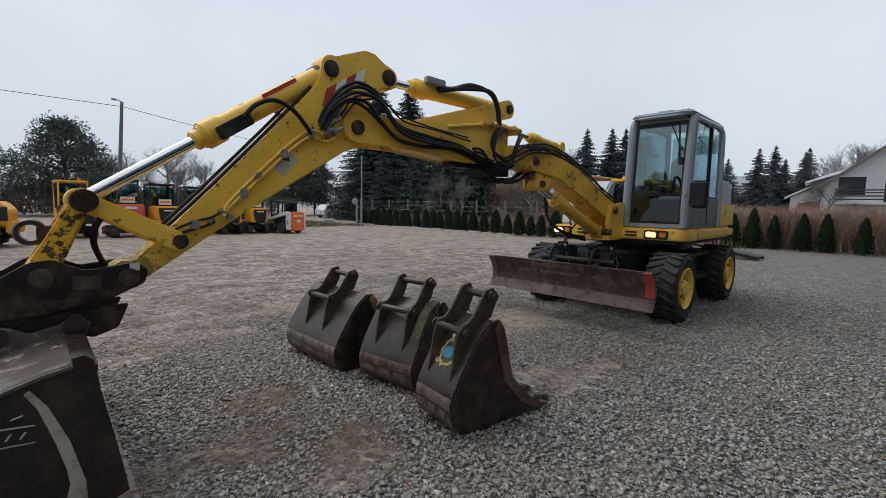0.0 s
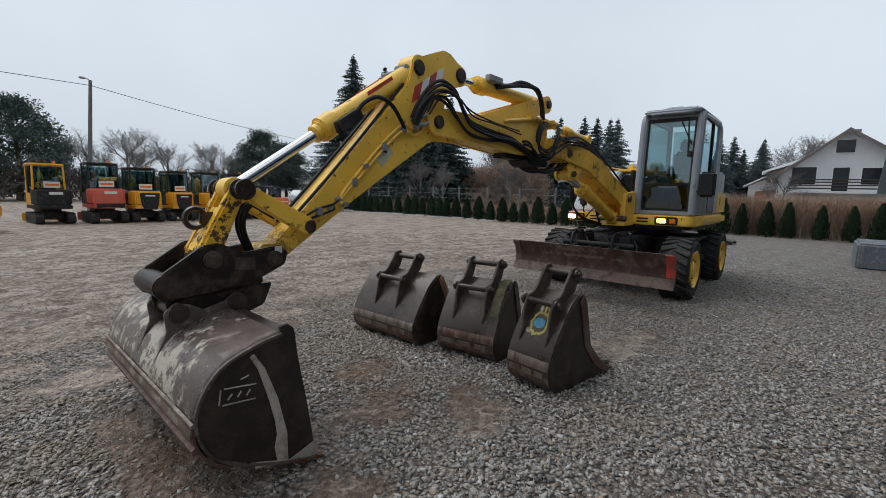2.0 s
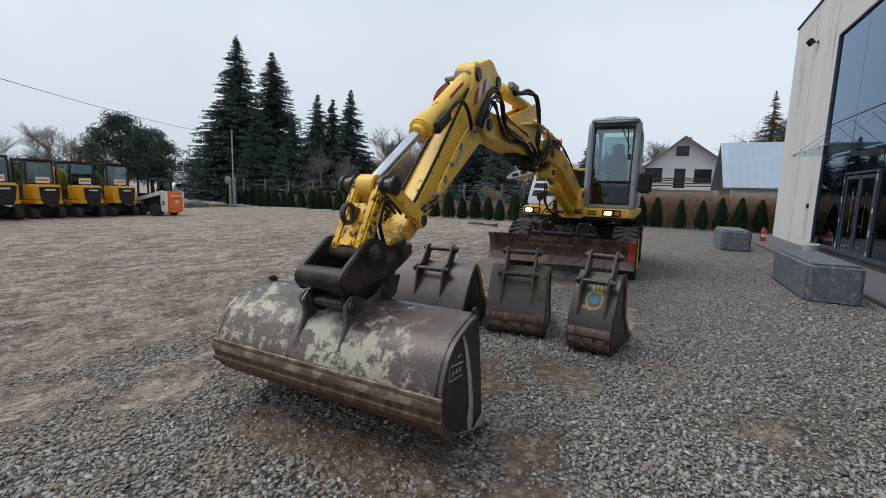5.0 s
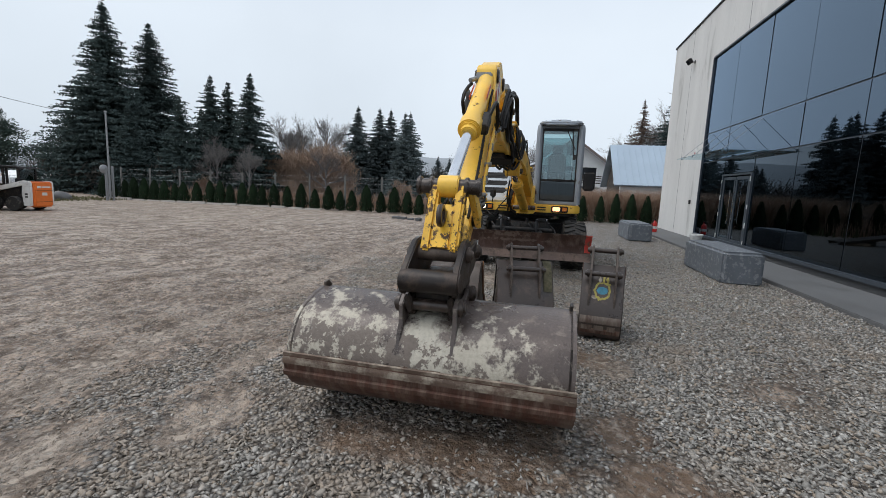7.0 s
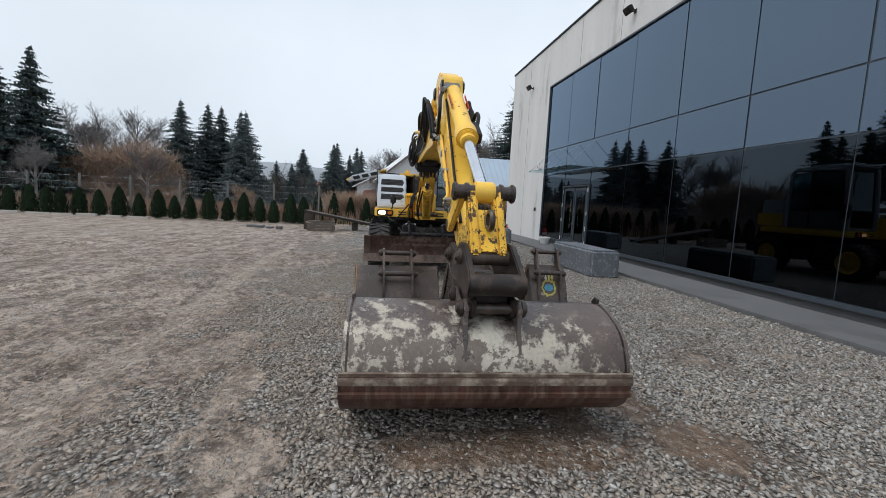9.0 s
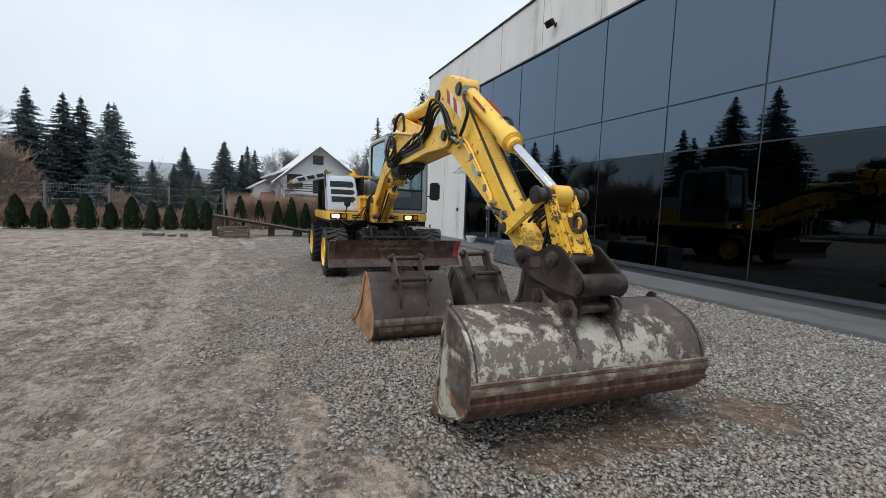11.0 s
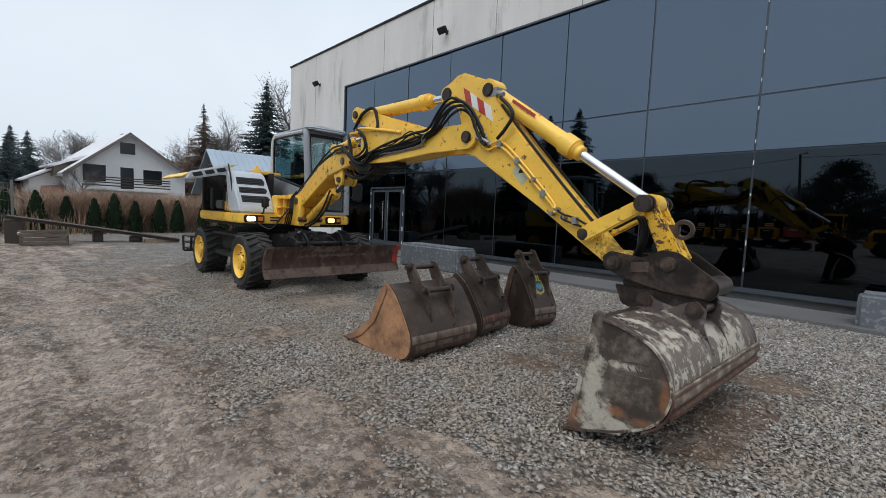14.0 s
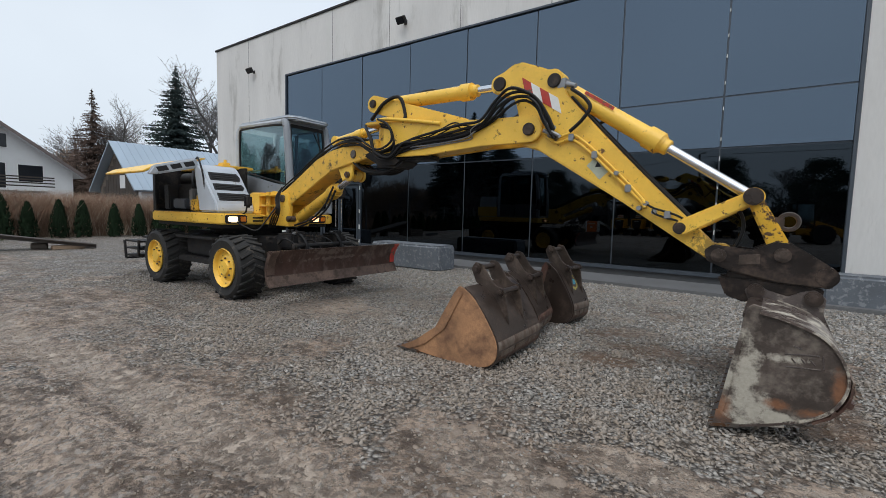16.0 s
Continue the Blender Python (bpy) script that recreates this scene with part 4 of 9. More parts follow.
def cast_block(x0, x1, y0, y1, h, label):
    bm = bmesh.new()
    box(bm, x0, x1, y0, y1, -0.05, h, 0.05, 3)
    bmesh.ops.subdivide_edges(bm, edges=[e for e in bm.edges if e.calc_length() > 0.4], cuts=3, use_grid_fill=True)
    for v in bm.verts:
        v.co += 0.006 * Vector((hash_noise(v.co.x, v.co.z, 3, 1), hash_noise(v.co.x, v.co.y, 3, 2), hash_noise(v.co.y, v.co.z, 3, 3)))
    single("concrete_block", bm, BLOCK, ((x0 + x1) / 2, (y0 + y1) / 2, -0.05), label, "concrete block", "barrier blocks")


cast_block(6.1, 8.25, -1.2, -0.52, 0.56, "long bluish-grey cast concrete barrier block on gravel")
cast_block(13.1, 15.1, -0.95, -0.2, 0.56, "bluish-grey concrete barrier block near the hall corner")
cast_block(-2.8, -0.64, -2.3, -1.68, 0.5, "speckled dark concrete block beside the glass front")

# ---- the wheeled excavator ----
exc = thing("wheeled_excavator", (7.6, 3.05, 0.0), "yellow wheeled excavator with grey cab, dozer blade and open engine hood", "excavator")
CY = 3.05


LUGS = {}
for lug_side in (-1, 1):
    bm = bmesh.new()
    box(bm, -0.022, 0.022, min(0, lug_side * 0.215), max(0, lug_side * 0.215), 0, 0.034, 0.006, 1)
    LUGS[lug_side] = to_mesh("tread_lug", bm, RUBBER, Vector((0, 0, 0)), 0)


def tyre_and_rim(x, y, side):
    """side +1: the outer face looks to +y."""
    R, W = 0.47, 0.44
    prof = [(0.27, -W / 2 + 0.03), (0.40, -W / 2), (0.445, -W / 2 + 0.03), (R - 0.02, -W / 2 + 0.08), (R - 0.012, 0), (R - 0.02, W / 2 - 0.08), (0.445, W / 2 - 0.03), (0.40, W / 2), (0.27, W / 2 - 0.03)]
    bm = bmesh.new()
    lathe(bm, (x, y, 0.44), prof, 48, ring_shut=True)
    wheel = part("wheel", bm, RUBBER, exc, "chunky lugged tyre grey with dust", smooth=40)
    for k in range(22):
        for s in (-1, 1):
            a = 2 * math.pi * (k + (0.5 if s > 0 else 0)) / 22
            lug = new("tread_lug", LUGS[s])
            lug.parent = wheel
            lug.matrix_basis = Matrix.Translation(Vector((x, y, 0.44)) - ORIGIN[wheel.name]) @ Matrix.Rotation(a, 4, "Y") @ Matrix.Translation((0, 0, R - 0.032)) @ Matrix.Rotation(s * 0.42, 4, "Z")
    o = y + side * (W / 2)
    rim = [(0.05, -0.30), (0.268, -0.30), (0.27, -0.02), (0.285, -0.005), (0.278, 0.002), (0.262, -0.012), (0.25, -0.055), (0.20, -0.075), (0.165, -0.05), (0.115, -0.045), (0.10, -0.01), (0.0, -0.005)]
    bm = bmesh.new()
    lathe(bm, (x, o, 0.44), [(max(r, 0.002), a * side) for r, a in rim], 36)
    part("rim", bm, YELLOW, wheel, "yellow steel rim")
    for k in range(8):
        bm = bmesh.new()
        a = 2 * math.pi * k / 8
        rod(bm, (x + 0.14 * math.cos(a), o - side * 0.06, 0.44 + 0.14 * math.sin(a)), (x + 0.14 * math.cos(a), o - side * 0.025, 0.44 + 0.14 * math.sin(a)), 0.013, n=6)
        part("wheel_nut", bm, STEEL, wheel)


for wx in (6.52, 8.8):
    tyre_and_rim(wx, 3.98, 1)
    tyre_and_rim(wx, 2.06, -1)

bm = bmesh.new()
prism(bm, [(6.1, 0.55), (6.25, 0.88), (9.1, 0.88), (9.35, 0.6), (9.2, 0.48), (6.2, 0.48)], CY - 0.42, CY + 0.42, bev=0.02)
part("chassis", bm, BLACK, exc, "black chassis frame")
for wx in (6.52, 8.8):
    bm = bmesh.new()
    rod(bm, (wx, 2.3, 0.44), (wx, 3.75, 0.44), 0.09, n=14)
    rod(bm, (wx, CY - 0.2, 0.44), (wx, CY + 0.2, 0.44), 0.17, n=18)
    part("axle", bm, BLACK, exc)
for s in (1, -1):
    bm = bmesh.new()
    y0, y1 = (CY + 0.43, CY + 1.02) if s > 0 else (CY - 1.02, CY - 0.43)
    box(bm, 7.12, 8.2, y0, y1, 0.42, 0.50, 0.01)
    box(bm, 7.16, 8.16, CY + 0.43 if s > 0 else CY - 0.9, CY + 0.9 if s > 0 else CY - 0.43, 0.52, 0.84, 0.03)
    box(bm, 7.05, 8.3, y0, y1, 0.80, 0.845, 0.008)
    part("step_box", bm, BLACK, exc, "black toolbox with steps")
bm = bmesh.new()
rod(bm, (7.75, CY, 0.88), (7.75, CY, 1.03), 0.55, n=40)
rod(bm, (7.75, CY, 0.93), (7.75, CY, 0.98), 0.62, n=48)
part("slew_ring", bm, BLACK, exc)
bm = bmesh.new()
for y in (2.3, 3.8):
    box(bm, 9.35, 9.9, y - 0.03, y + 0.03, 0.42, 0.75, 0.01)
box(bm, 9.85, 9.92, 2.2, 3.9, 0.4, 0.76, 0.015)
box(bm, 9.3, 9.86, 3.78, 4.0, 0.70, 0.735, 0.008)
box(bm, 9.3, 9.86, 3.78, 4.0, 0.5, 0.53, 0.008)
part("rear_stabiliser", bm, BLACK, exc)

# dozer blade
BZ = [(5.21, 0.78), (5.295, 0.67), (5.335, 0.55), (5.335, 0.45), (5.315, 0.37), (5.285, 0.315)]
blade_pts = BZ + [(x + 0.05, z + (0.01 if i else -0.02)) for i, (x, z) in reversed(list(enumerate(BZ)))]
bm = bmesh.new()
prism(bm, blade_pts, 1.84, 4.26, bev=0.004, seg=1)
box(bm, 5.36, 5.42, 1.9, 4.2, 0.68, 0.76, 0.01)
box(bm, 5.39, 5.45, 1.9, 4.2, 0.42, 0.5, 0.01)
blade = part("dozer_blade", bm, BLADE, exc, "scraped brown steel dozer blade")
bm = bmesh.new()
prism(bm, [(5.328, 0.44), (5.302, 0.37), (5.265, 0.305), (5.30, 0.305), (5.33, 0.38)], 1.835, 4.265)
part("cutting_edge", bm, BLADE_EDGE, blade, "bare worn cutting edge")
for a, b in ((1.842, 1.95), (4.15, 4.258)):
    bm = bmesh.new()
    prism(bm, [(5.207, 0.765), (5.288, 0.665), (5.328, 0.55), (5.329, 0.46), (5.336, 0.46), (5.337, 0.55), (5.296, 0.672), (5.215, 0.775)], a, b)
    part("red_marking", bm, RED_PAINT if a < 2 else BLADE_EDGE, blade, "scratched warning paint")
for y in (2.72, 3.38):
    bm = bmesh.new()
    prism(bm, [(5.38, 0.42), (5.4, 0.62), (6.2, 0.72), (6.25, 0.56)], y - 0.05, y + 0.05, bev=0.01)
    rod(bm, (5.45, y, 0.68), (6.15, y, 0.86), 0.045, n=12)
    part("blade_arm", bm, BLACK, exc)
for k, y in enumerate((2.5, 2.9, 3.2, 3.58)):
    bm = bmesh.new()
    hose(bm, [(6.1, y, 0.78), (5.85 - 0.04 * (k % 3), y + 0.05, 0.86 + 0.02 * (k % 2)), (5.68, y - 0.05, 0.76), (5.5, y - 0.03, 0.6)], 0.014)
    part("blade_hose", bm, HOSE, exc)
for y in (2.70, 3.40):
    bm = bmesh.new()
    rod(bm, (5.78, y, 0.52), (5.84, y, 0.93), 0.055, n=16, bev=0.01)
    box(bm, 5.76, 5.92, y - 0.08, y + 0.08, 0.93, 0.985, 0.015)
    up_ram = part("blade_ram", bm, BLACK, exc, "upright black ram lifting the blade")
    bm = bmesh.new()
    rod(bm, (5.84, y - 0.1, 0.955), (5.84, y + 0.1, 0.955), 0.024, n=12, bev=0.004)
    part("ram_pin", bm, GALVANISED, up_ram, "bright steel pin")
for a in ((5.75, 6.15, 2.55, 2.75, 0.7, 0.93), (5.8, 6.2, 3.3, 3.55, 0.72, 0.95), (5.85, 6.2, 2.85, 3.1, 0.7, 0.9)):
    bm = bmesh.new()
    box(bm, *a, 0.03)
    for k in range(3):
        rod(bm, (a[0] + 0.1 * k + 0.06, (a[2] + a[3]) / 2, a[5]), (a[0] + 0.1 * k + 0.06, (a[2] + a[3]) / 2, a[5] + 0.06), 0.025, n=10)
    part("front_valve", bm, BLACK, exc, "black valve block behind the blade")
bm = bmesh.new()
rod(bm, (5.7, 2.5, 0.78), (5.7, 3.6, 0.78), 0.04, n=12)
part("cross_tube", bm, BLACK, exc)
for y in (2.78, 3.42):
    bm = bmesh.new()
    hose(bm, [(5.9, y, 0.95), (5.72, y + 0.02, 0.93), (5.62, y + 0.01, 0.82), (5.6, y, 0.7)], 0.022)
    part("bright_pipe", bm, HOSE, exc)

# folded rear step behind the wheels
for z0, z1, x0, x1 in ((0.36, 0.66, 9.75, 9.72), (0.28, 0.62, 10.35, 10.4)):
    bm = bmesh.new()
    rod(bm, (x0, 4.1, z0), (x1, 4.1, z1), 0.025, n=8)
    rod(bm, (x0, 3.55, z0), (x1, 3.55, z1), 0.025, n=8)
    rod(bm, (x0, 3.55, z0), (x0, 4.1, z0), 0.02, n=8)
    part("step_upright", bm, BLACK, exc)
for k in range(3):
    bm = bmesh.new()
    box(bm, 9.72, 10.4, 3.55, 4.1, 0.33 + 0.14 * k, 0.36 + 0.14 * k, 0.008)
    part("step_tread", bm, BLACK, exc, "dark steel tread")
bm = bmesh.new()
rod(bm, (8.9, 3.7, 0.55), (9.75, 3.8, 0.5), 0.05, n=10)
part("step_arm", bm, BLACK, exc)

# upper carriage
def rounded(x0, x1, y0, y1, rf, rr, n=6):
    return ([(x0 + rf - rf * math.cos(math.radians(90 * i / n)), y0 + rf - rf * math.sin(math.radians(90 * i / n))) for i in range(n + 1)]
            + [(x1 - rr + rr * math.sin(math.radians(90 * i / n)), y0 + rr - rr * math.cos(math.radians(90 * i / n))) for i in range(n + 1)]
            + [(x1 - rr + rr * math.cos(math.radians(90 * i / n)), y1 - rr + rr * math.sin(math.radians(90 * i / n))) for i in range(n + 1)]
            + [(x0 + rf - rf * math.sin(math.radians(90 * i / n)), y1 - rf + rf * math.cos(math.radians(90 * i / n))) for i in range(n + 1)])


bm = bmesh.new()
prism(bm, rounded(6.72, 9.5, 1.95, 4.1, 0.16, 0.5), 1.06, 1.225, "z", 0.02)
deck = part("deck", bm, YELLOW, exc, "yellow deck skirt of the upper carriage")
bm = bmesh.new()
prism(bm, rounded(6.8, 9.42, 2.03, 4.02, 0.14, 0.45), 1.0, 1.058, "z")
part("belly_plate", bm, BLACK, exc)
bm = bmesh.new()
prism(bm, rounded(9.31, 9.49, 2.3, 3.8, 0.04, 0.1), 1.23, 1.62, "z", 0.03)
part("counterweight", bm, YELLOW, exc, "yellow rounded counterweight")
bm = bmesh.new()
prism(bm, rounded(8.5, 9.4, 1.98, 2.92, 0.06, 0.3), 1.23, 2.02, "z", 0.04)
part("rear_cover", bm, GREY_LIGHT, exc, "grey cover behind the cab")
bm = bmesh.new()
box(bm, 8.52, 9.36, 1.972, 1.978, 1.26, 1.62, 0.002)
part("yellow_stripe", bm, YELLOW, exc)

# engine hood: closed front part, open bay behind it
bm = bmesh.new()
prism(bm, [(6.95, 1.235), (6.97, 1.38), (7.42, 1.92), (7.52, 1.985), (7.68, 2.0), (7.50, 1.235)], 3.42, 4.05, bev=0.03, seg=3)
hood = part("hood_front", bm, GREY_LIGHT, exc, "light grey hood front with black louvres")
SL = 0.45 / 0.54
for z0, z1, cut in ((1.74, 1.87, 0.0), (1.585, 1.69, 0.02), (1.42, 1.54, 0.05)):
    bm = bmesh.new()
    prism(bm, [(3.5 + cut, z0), (3.98, z0), (3.97, z1), (3.5, z1), (3.47, (z0 + z1) / 2)], -0.008, 0.008, "x", 0.004)
    bmesh.ops.transform(bm, matrix=Matrix(((1, 0, SL, 6.97 - SL * 1.38), (0, 1, 0, 0), (0, 0, 1, 0), (0, 0, 0, 1))), verts=bm.verts)
    for k in range(3):
        z = z0 + (z1 - z0) * (k + 1) / 4
        x = 6.965 + (z - 1.38) * SL
        box(bm, x - 0.012, x + 0.003, 3.52, 3.95, z - 0.004, z + 0.004)
    part("louvre", bm, GRILLE, hood, "black louvre opening")
bm = bmesh.new()
box(bm, 7.55, 9.3, 3.2, 3.24, 1.23, 2.0)
box(bm, 7.52, 9.3, 3.24, 4.0, 1.226, 1.24)
box(bm, 9.26, 9.3, 3.24, 4.0, 1.24, 2.0)
box(bm, 9.2, 9.26, 3.94, 4.0, 1.24, 2.0, 0.01)
part("engine_bay", bm, BLACK, exc, "dark engine bay left open")
bm = bmesh.new()
box(bm, 8.2, 9.0, 3.35, 3.75, 1.26, 1.72, 0.05)
part("engine", bm, GRILLE, exc, "dark diesel engine with hoses")
bm = bmesh.new()
rod(bm, (8.3, 3.55, 1.82), (9.0, 3.55, 1.82), 0.11, n=18)
part("silencer", bm, GRILLE, exc)
bm = bmesh.new()
rod(bm, (7.7, 3.5, 1.25), (7.7, 3.5, 1.85), 0.09, n=16)
part("filter_can", bm, GRILLE, exc)
for a, mtl in (((7.62, 7.75, 3.62, 3.9, 1.5, 1.9), GRILLE), ((8.05, 8.2, 3.6, 3.88, 1.3, 1.62), GALVANISED), ((8.3, 8.75, 3.72, 3.9, 1.28, 1.45), DARK_GREY), ((8.85, 9.05, 3.66, 3.92, 1.26, 1.7), GRILLE), ((7.98, 8.04, 3.7, 3.74, 1.3, 1.95), GALVANISED)):
    bm = bmesh.new()
    box(bm, *a, 0.02)
    part("engine_unit", bm, mtl, exc, "grimy engine unit in the open bay")
for k in range(5):
    bm = bmesh.new()
    hose(bm, [(7.55 + 0.27 * k, 3.6, 1.95), (7.6 + 0.17 * k, 3.78, 1.7), (7.52 + 0.18 * k, 3.74, 1.4), (7.58 + 0.17 * k, 3.7, 1.25)], 0.018)
    part("engine_hose", bm, HOSE, exc)
bm = bmesh.new()
box(bm, 7.66, 7.95, 3.78, 3.98, 1.24, 1.44, 0.02)
rod(bm, (7.8, 3.88, 1.44), (7.8, 3.88, 1.5), 0.06, n=14)
part("filter", bm, YELLOW_WORN, exc, "yellow filter housing")
bm = bmesh.new()
box(bm, 7.72, 9.28, 2.98, 3.55, 1.98, 2.035, 0.015)
box(bm, 7.9, 8.12, 3.3, 3.42, 2.035, 2.10, 0.015)
rod(bm, (7.98, 3.36, 2.09), (7.98, 3.36, 2.15), 0.025, n=10)
box(bm, 8.4, 9.0, 3.1, 3.4, 2.035, 2.06, 0.01)
part("top_cover", bm, YELLOW, exc)
bm = bmesh.new()
TILT_H = Matrix.Translation((0, 3.62, 2.17)) @ pose(0, 0, 0, HOOD_TILT)
prism(bm, [(0.25, -0.02), (1.05, -0.02), (1.2, -0.055), (1.2, -0.035), (1.06, 0.005), (0.25, 0.008)], 7.66, 9.15, "x", 0.006)
bmesh.ops.transform(bm, matrix=TILT_H, verts=bm.verts)
lid = part("hood_lid", bm, YELLOW, exc, "raised yellow hood lid with a grey vented lip")
bm = bmesh.new()
prism(bm, [(0.42, -0.13), (1.0, -0.12), (1.18, -0.10), (1.06, 0.02), (0.42, 0.03)], 7.58, 7.655, "x", 0.02, 3)
bmesh.ops.transform(bm, matrix=TILT_H, verts=bm.verts)
part("lid_lip", bm, GREY_LIGHT, lid, "light grey lip with black vents")
for k in range(3):
    bm = bmesh.new()
    a = 0.47 + 0.20 * k
    prism(bm, [(a, -0.085), (a + 0.15, -0.085), (a + 0.17, -0.012), (a + 0.02, -0.012)], 7.574, 7.585, "x", 0.003)
    bmesh.ops.transform(bm, matrix=TILT_H, verts=bm.verts)
    part("vent", bm, GRILLE, lid, "black vent slot")
bm = bmesh.new()
prism(bm, [(0.3, -0.030), (1.04, -0.031), (1.18, -0.064), (1.18, -0.058), (1.04, -0.024), (0.3, -0.023)], 7.70, 9.12, "x")
bmesh.ops.transform(bm, matrix=TILT_H, verts=bm.verts)
part("lid_lining", bm, YELLOW, lid, "yellow lining under the lid")
bm = bmesh.new()
hose(bm, [(7.35, 4.0, 1.3), (7.33, 4.06, 1.8), (7.5, 4.05, 2.08), (7.8, 3.95, 2.06)], 0.014)
part("hood_stay", bm, BLACK, exc)

# lamps and grilles in the deck front
for y, lit in ((3.88, True), (2.36, True)):
    bm = bmesh.new()
    box(bm, 6.69, 6.74, y - 0.17, y + 0.17, 1.075, 1.205, 0.015)
    hl = part("headlamp", bm, BLACK, exc, "rectangular headlamp, switched on")
    bm = bmesh.new()
    box(bm, 6.676, 6.70, y - 0.01, y + 0.135, 1.10, 1.18, 0.012)
    part("lamp_lens", bm, LAMP_ON if y > 3 else LAMP_SOFT, hl)
    bm = bmesh.new()
    box(bm, 6.68, 6.70, y - 0.15, y - 0.05, 1.1, 1.185, 0.012)
    part("indicator", bm, LAMP_ORANGE, hl)
for y in (3.52, 2.72):
    bm = bmesh.new()
    for z in (1.115, 1.165):
        box(bm, 6.708, 6.73, y - 0.09, y + 0.09, z - 0.012, z + 0.012, 0.006)
    part("deck_slot", bm, GRILLE, exc)
for y in (1.93,):
    bm = bmesh.new()
    box(bm, 7.2, 9.2, y - 0.004, y + 0.03, 1.09, 1.2, 0.01)
    part("side_skirt", bm, YELLOW, exc)

# cab
CX = [(6.80, 1.235), (6.80, 1.7), (6.90, 2.74), (7.0, 2.84), (8.36, 2.86), (8.46, 2.74), (8.46, 1.235)]
cab = part("cab_floor", box(bmesh.new(), 6.82, 8.44, 2.03, 2.84, 1.226, 1.27, 0.01), GREY, exc, "grey operator cab with large tinted windows")


def cab_post(p, q, w=0.035, mat=GREY_LIGHT):
    bm = bmesh.new()
    tube(bm, [Vector(p), Vector(q)], w, 8)
    return part("cab_post", bm, mat, cab)


for y, s in ((2.02, -1), (2.85, 1)):
    bm = bmesh.new()
    tube(bm, spline([(6.82, y, 1.25), (6.83, y, 1.75), (6.92, y, 2.7), (7.02, y - s * 0.02, 2.82)], 5), 0.063, 10)
    part("front_post", bm, CAB_GREY, cab)
    bm = bmesh.new()
    tube(bm, spline([(8.44, y, 1.25), (8.45, y, 2.0), (8.43, y, 2.68), (8.34, y - s * 0.02, 2.83)], 5), 0.05, 8)
    part("rear_post", bm, GREY_LIGHT, cab)
    bm = bmesh.new()
    tube(bm, [Vector((7.0, y - s * 0.01, 2.82)), Vector((8.36, y - s * 0.01, 2.84))], 0.045, 8)
    part("roof_rail", bm, GREY_LIGHT, cab)
bm = bmesh.new()
box(bm, 6.795, 6.86, 2.02, 2.85, 1.23, 1.30, 0.015)
part("front_sill", bm, CAB_GREY, cab)
bm = bmesh.new()
box(bm, 6.95, 7.02, 2.04, 2.83, 2.76, 2.84, 0.02)
part("front_header", bm, CAB_GREY, cab)
bm = bmesh.new()
prism(bm, rounded(6.76, 8.46, 2.0, 2.87, 0.16, 0.16), 2.845, 2.905, "z", 0.028, 3)
prism(bm, rounded(6.74, 7.0, 2.12, 2.75, 0.1, 0.02), 2.825, 2.85, "z", 0.008)
box(bm, 7.15, 8.1, 2.2, 2.68, 2.89, 2.985, 0.04, 3)
box(bm, 6.98, 7.2, 2.3, 2.58, 2.89, 2.965, 0.03, 3)
rod(bm, (6.99, 2.12, 2.89), (6.99, 2.12, 2.95), 0.012, n=8)
rod(bm, (6.99, 2.75, 2.89), (6.99, 2.75, 2.94), 0.012, n=8)
part("cab_roof", bm, GREY_LIGHT, cab, "light grey roof with raised hatch")
bm = bmesh.new()
prism(bm, [(6.835, 1.75), (6.925, 2.76), (6.931, 2.76), (6.841, 1.75)], 2.06, 2.81)
part("windscreen", bm, CAB_GLASS, cab, smooth=0)
bm = bmesh.new()
box(bm, 6.822, 6.828, 2.06, 2.81, 1.3, 1.7)
part("lower_windscreen", bm, CAB_GLASS_DARK, cab, smooth=0)
bm = bmesh.new()
box(bm, 6.81, 6.85, 2.05, 2.82, 1.705, 1.74, 0.008)
part("screen_bar", bm, BLACK, cab)
bm = bmesh.new()
for y0, y1 in ((2.055, 2.105), (2.765, 2.815)):
    prism(bm, [(6.818, 1.3), (6.822, 1.74), (6.912, 2.77), (6.94, 2.77), (6.85, 1.74), (6.846, 1.3)], y0, y1)
box(bm, 6.905, 6.935, 2.105, 2.765, 2.72, 2.775)
box(bm, 6.818, 6.846, 2.105, 2.765, 1.29, 1.335)
part("screen_seal", bm, BLACK, cab)
# boom side: a large window over a sloping panel
bm = bmesh.new()
prism(bm, [(6.9, 1.72), (8.4, 2.0), (8.4, 2.8), (7.0, 2.8), (6.94, 2.7)], 2.846, 2.852)
part("side_window", bm, CAB_GLASS, cab, smooth=0)
bm = bmesh.new()
prism(bm, [(6.85, 1.27), (8.44, 1.27), (8.44, 1.99), (6.9, 1.70)], 2.83, 2.862, bev=0.008)
part("side_panel", bm, GREY, cab)
bm = bmesh.new()
tube(bm, spline([(6.93, 2.855, 1.78), (6.97, 2.855, 2.6), (7.08, 2.855, 2.76), (8.2, 2.855, 2.78), (8.37, 2.855, 2.68), (8.37, 2.855, 2.08)], 5), 0.018, 6)
tube(bm, [Vector((6.93, 2.855, 1.74)), Vector((8.38, 2.855, 2.02))], 0.018, 6)
part("window_seal", bm, BLACK, cab)
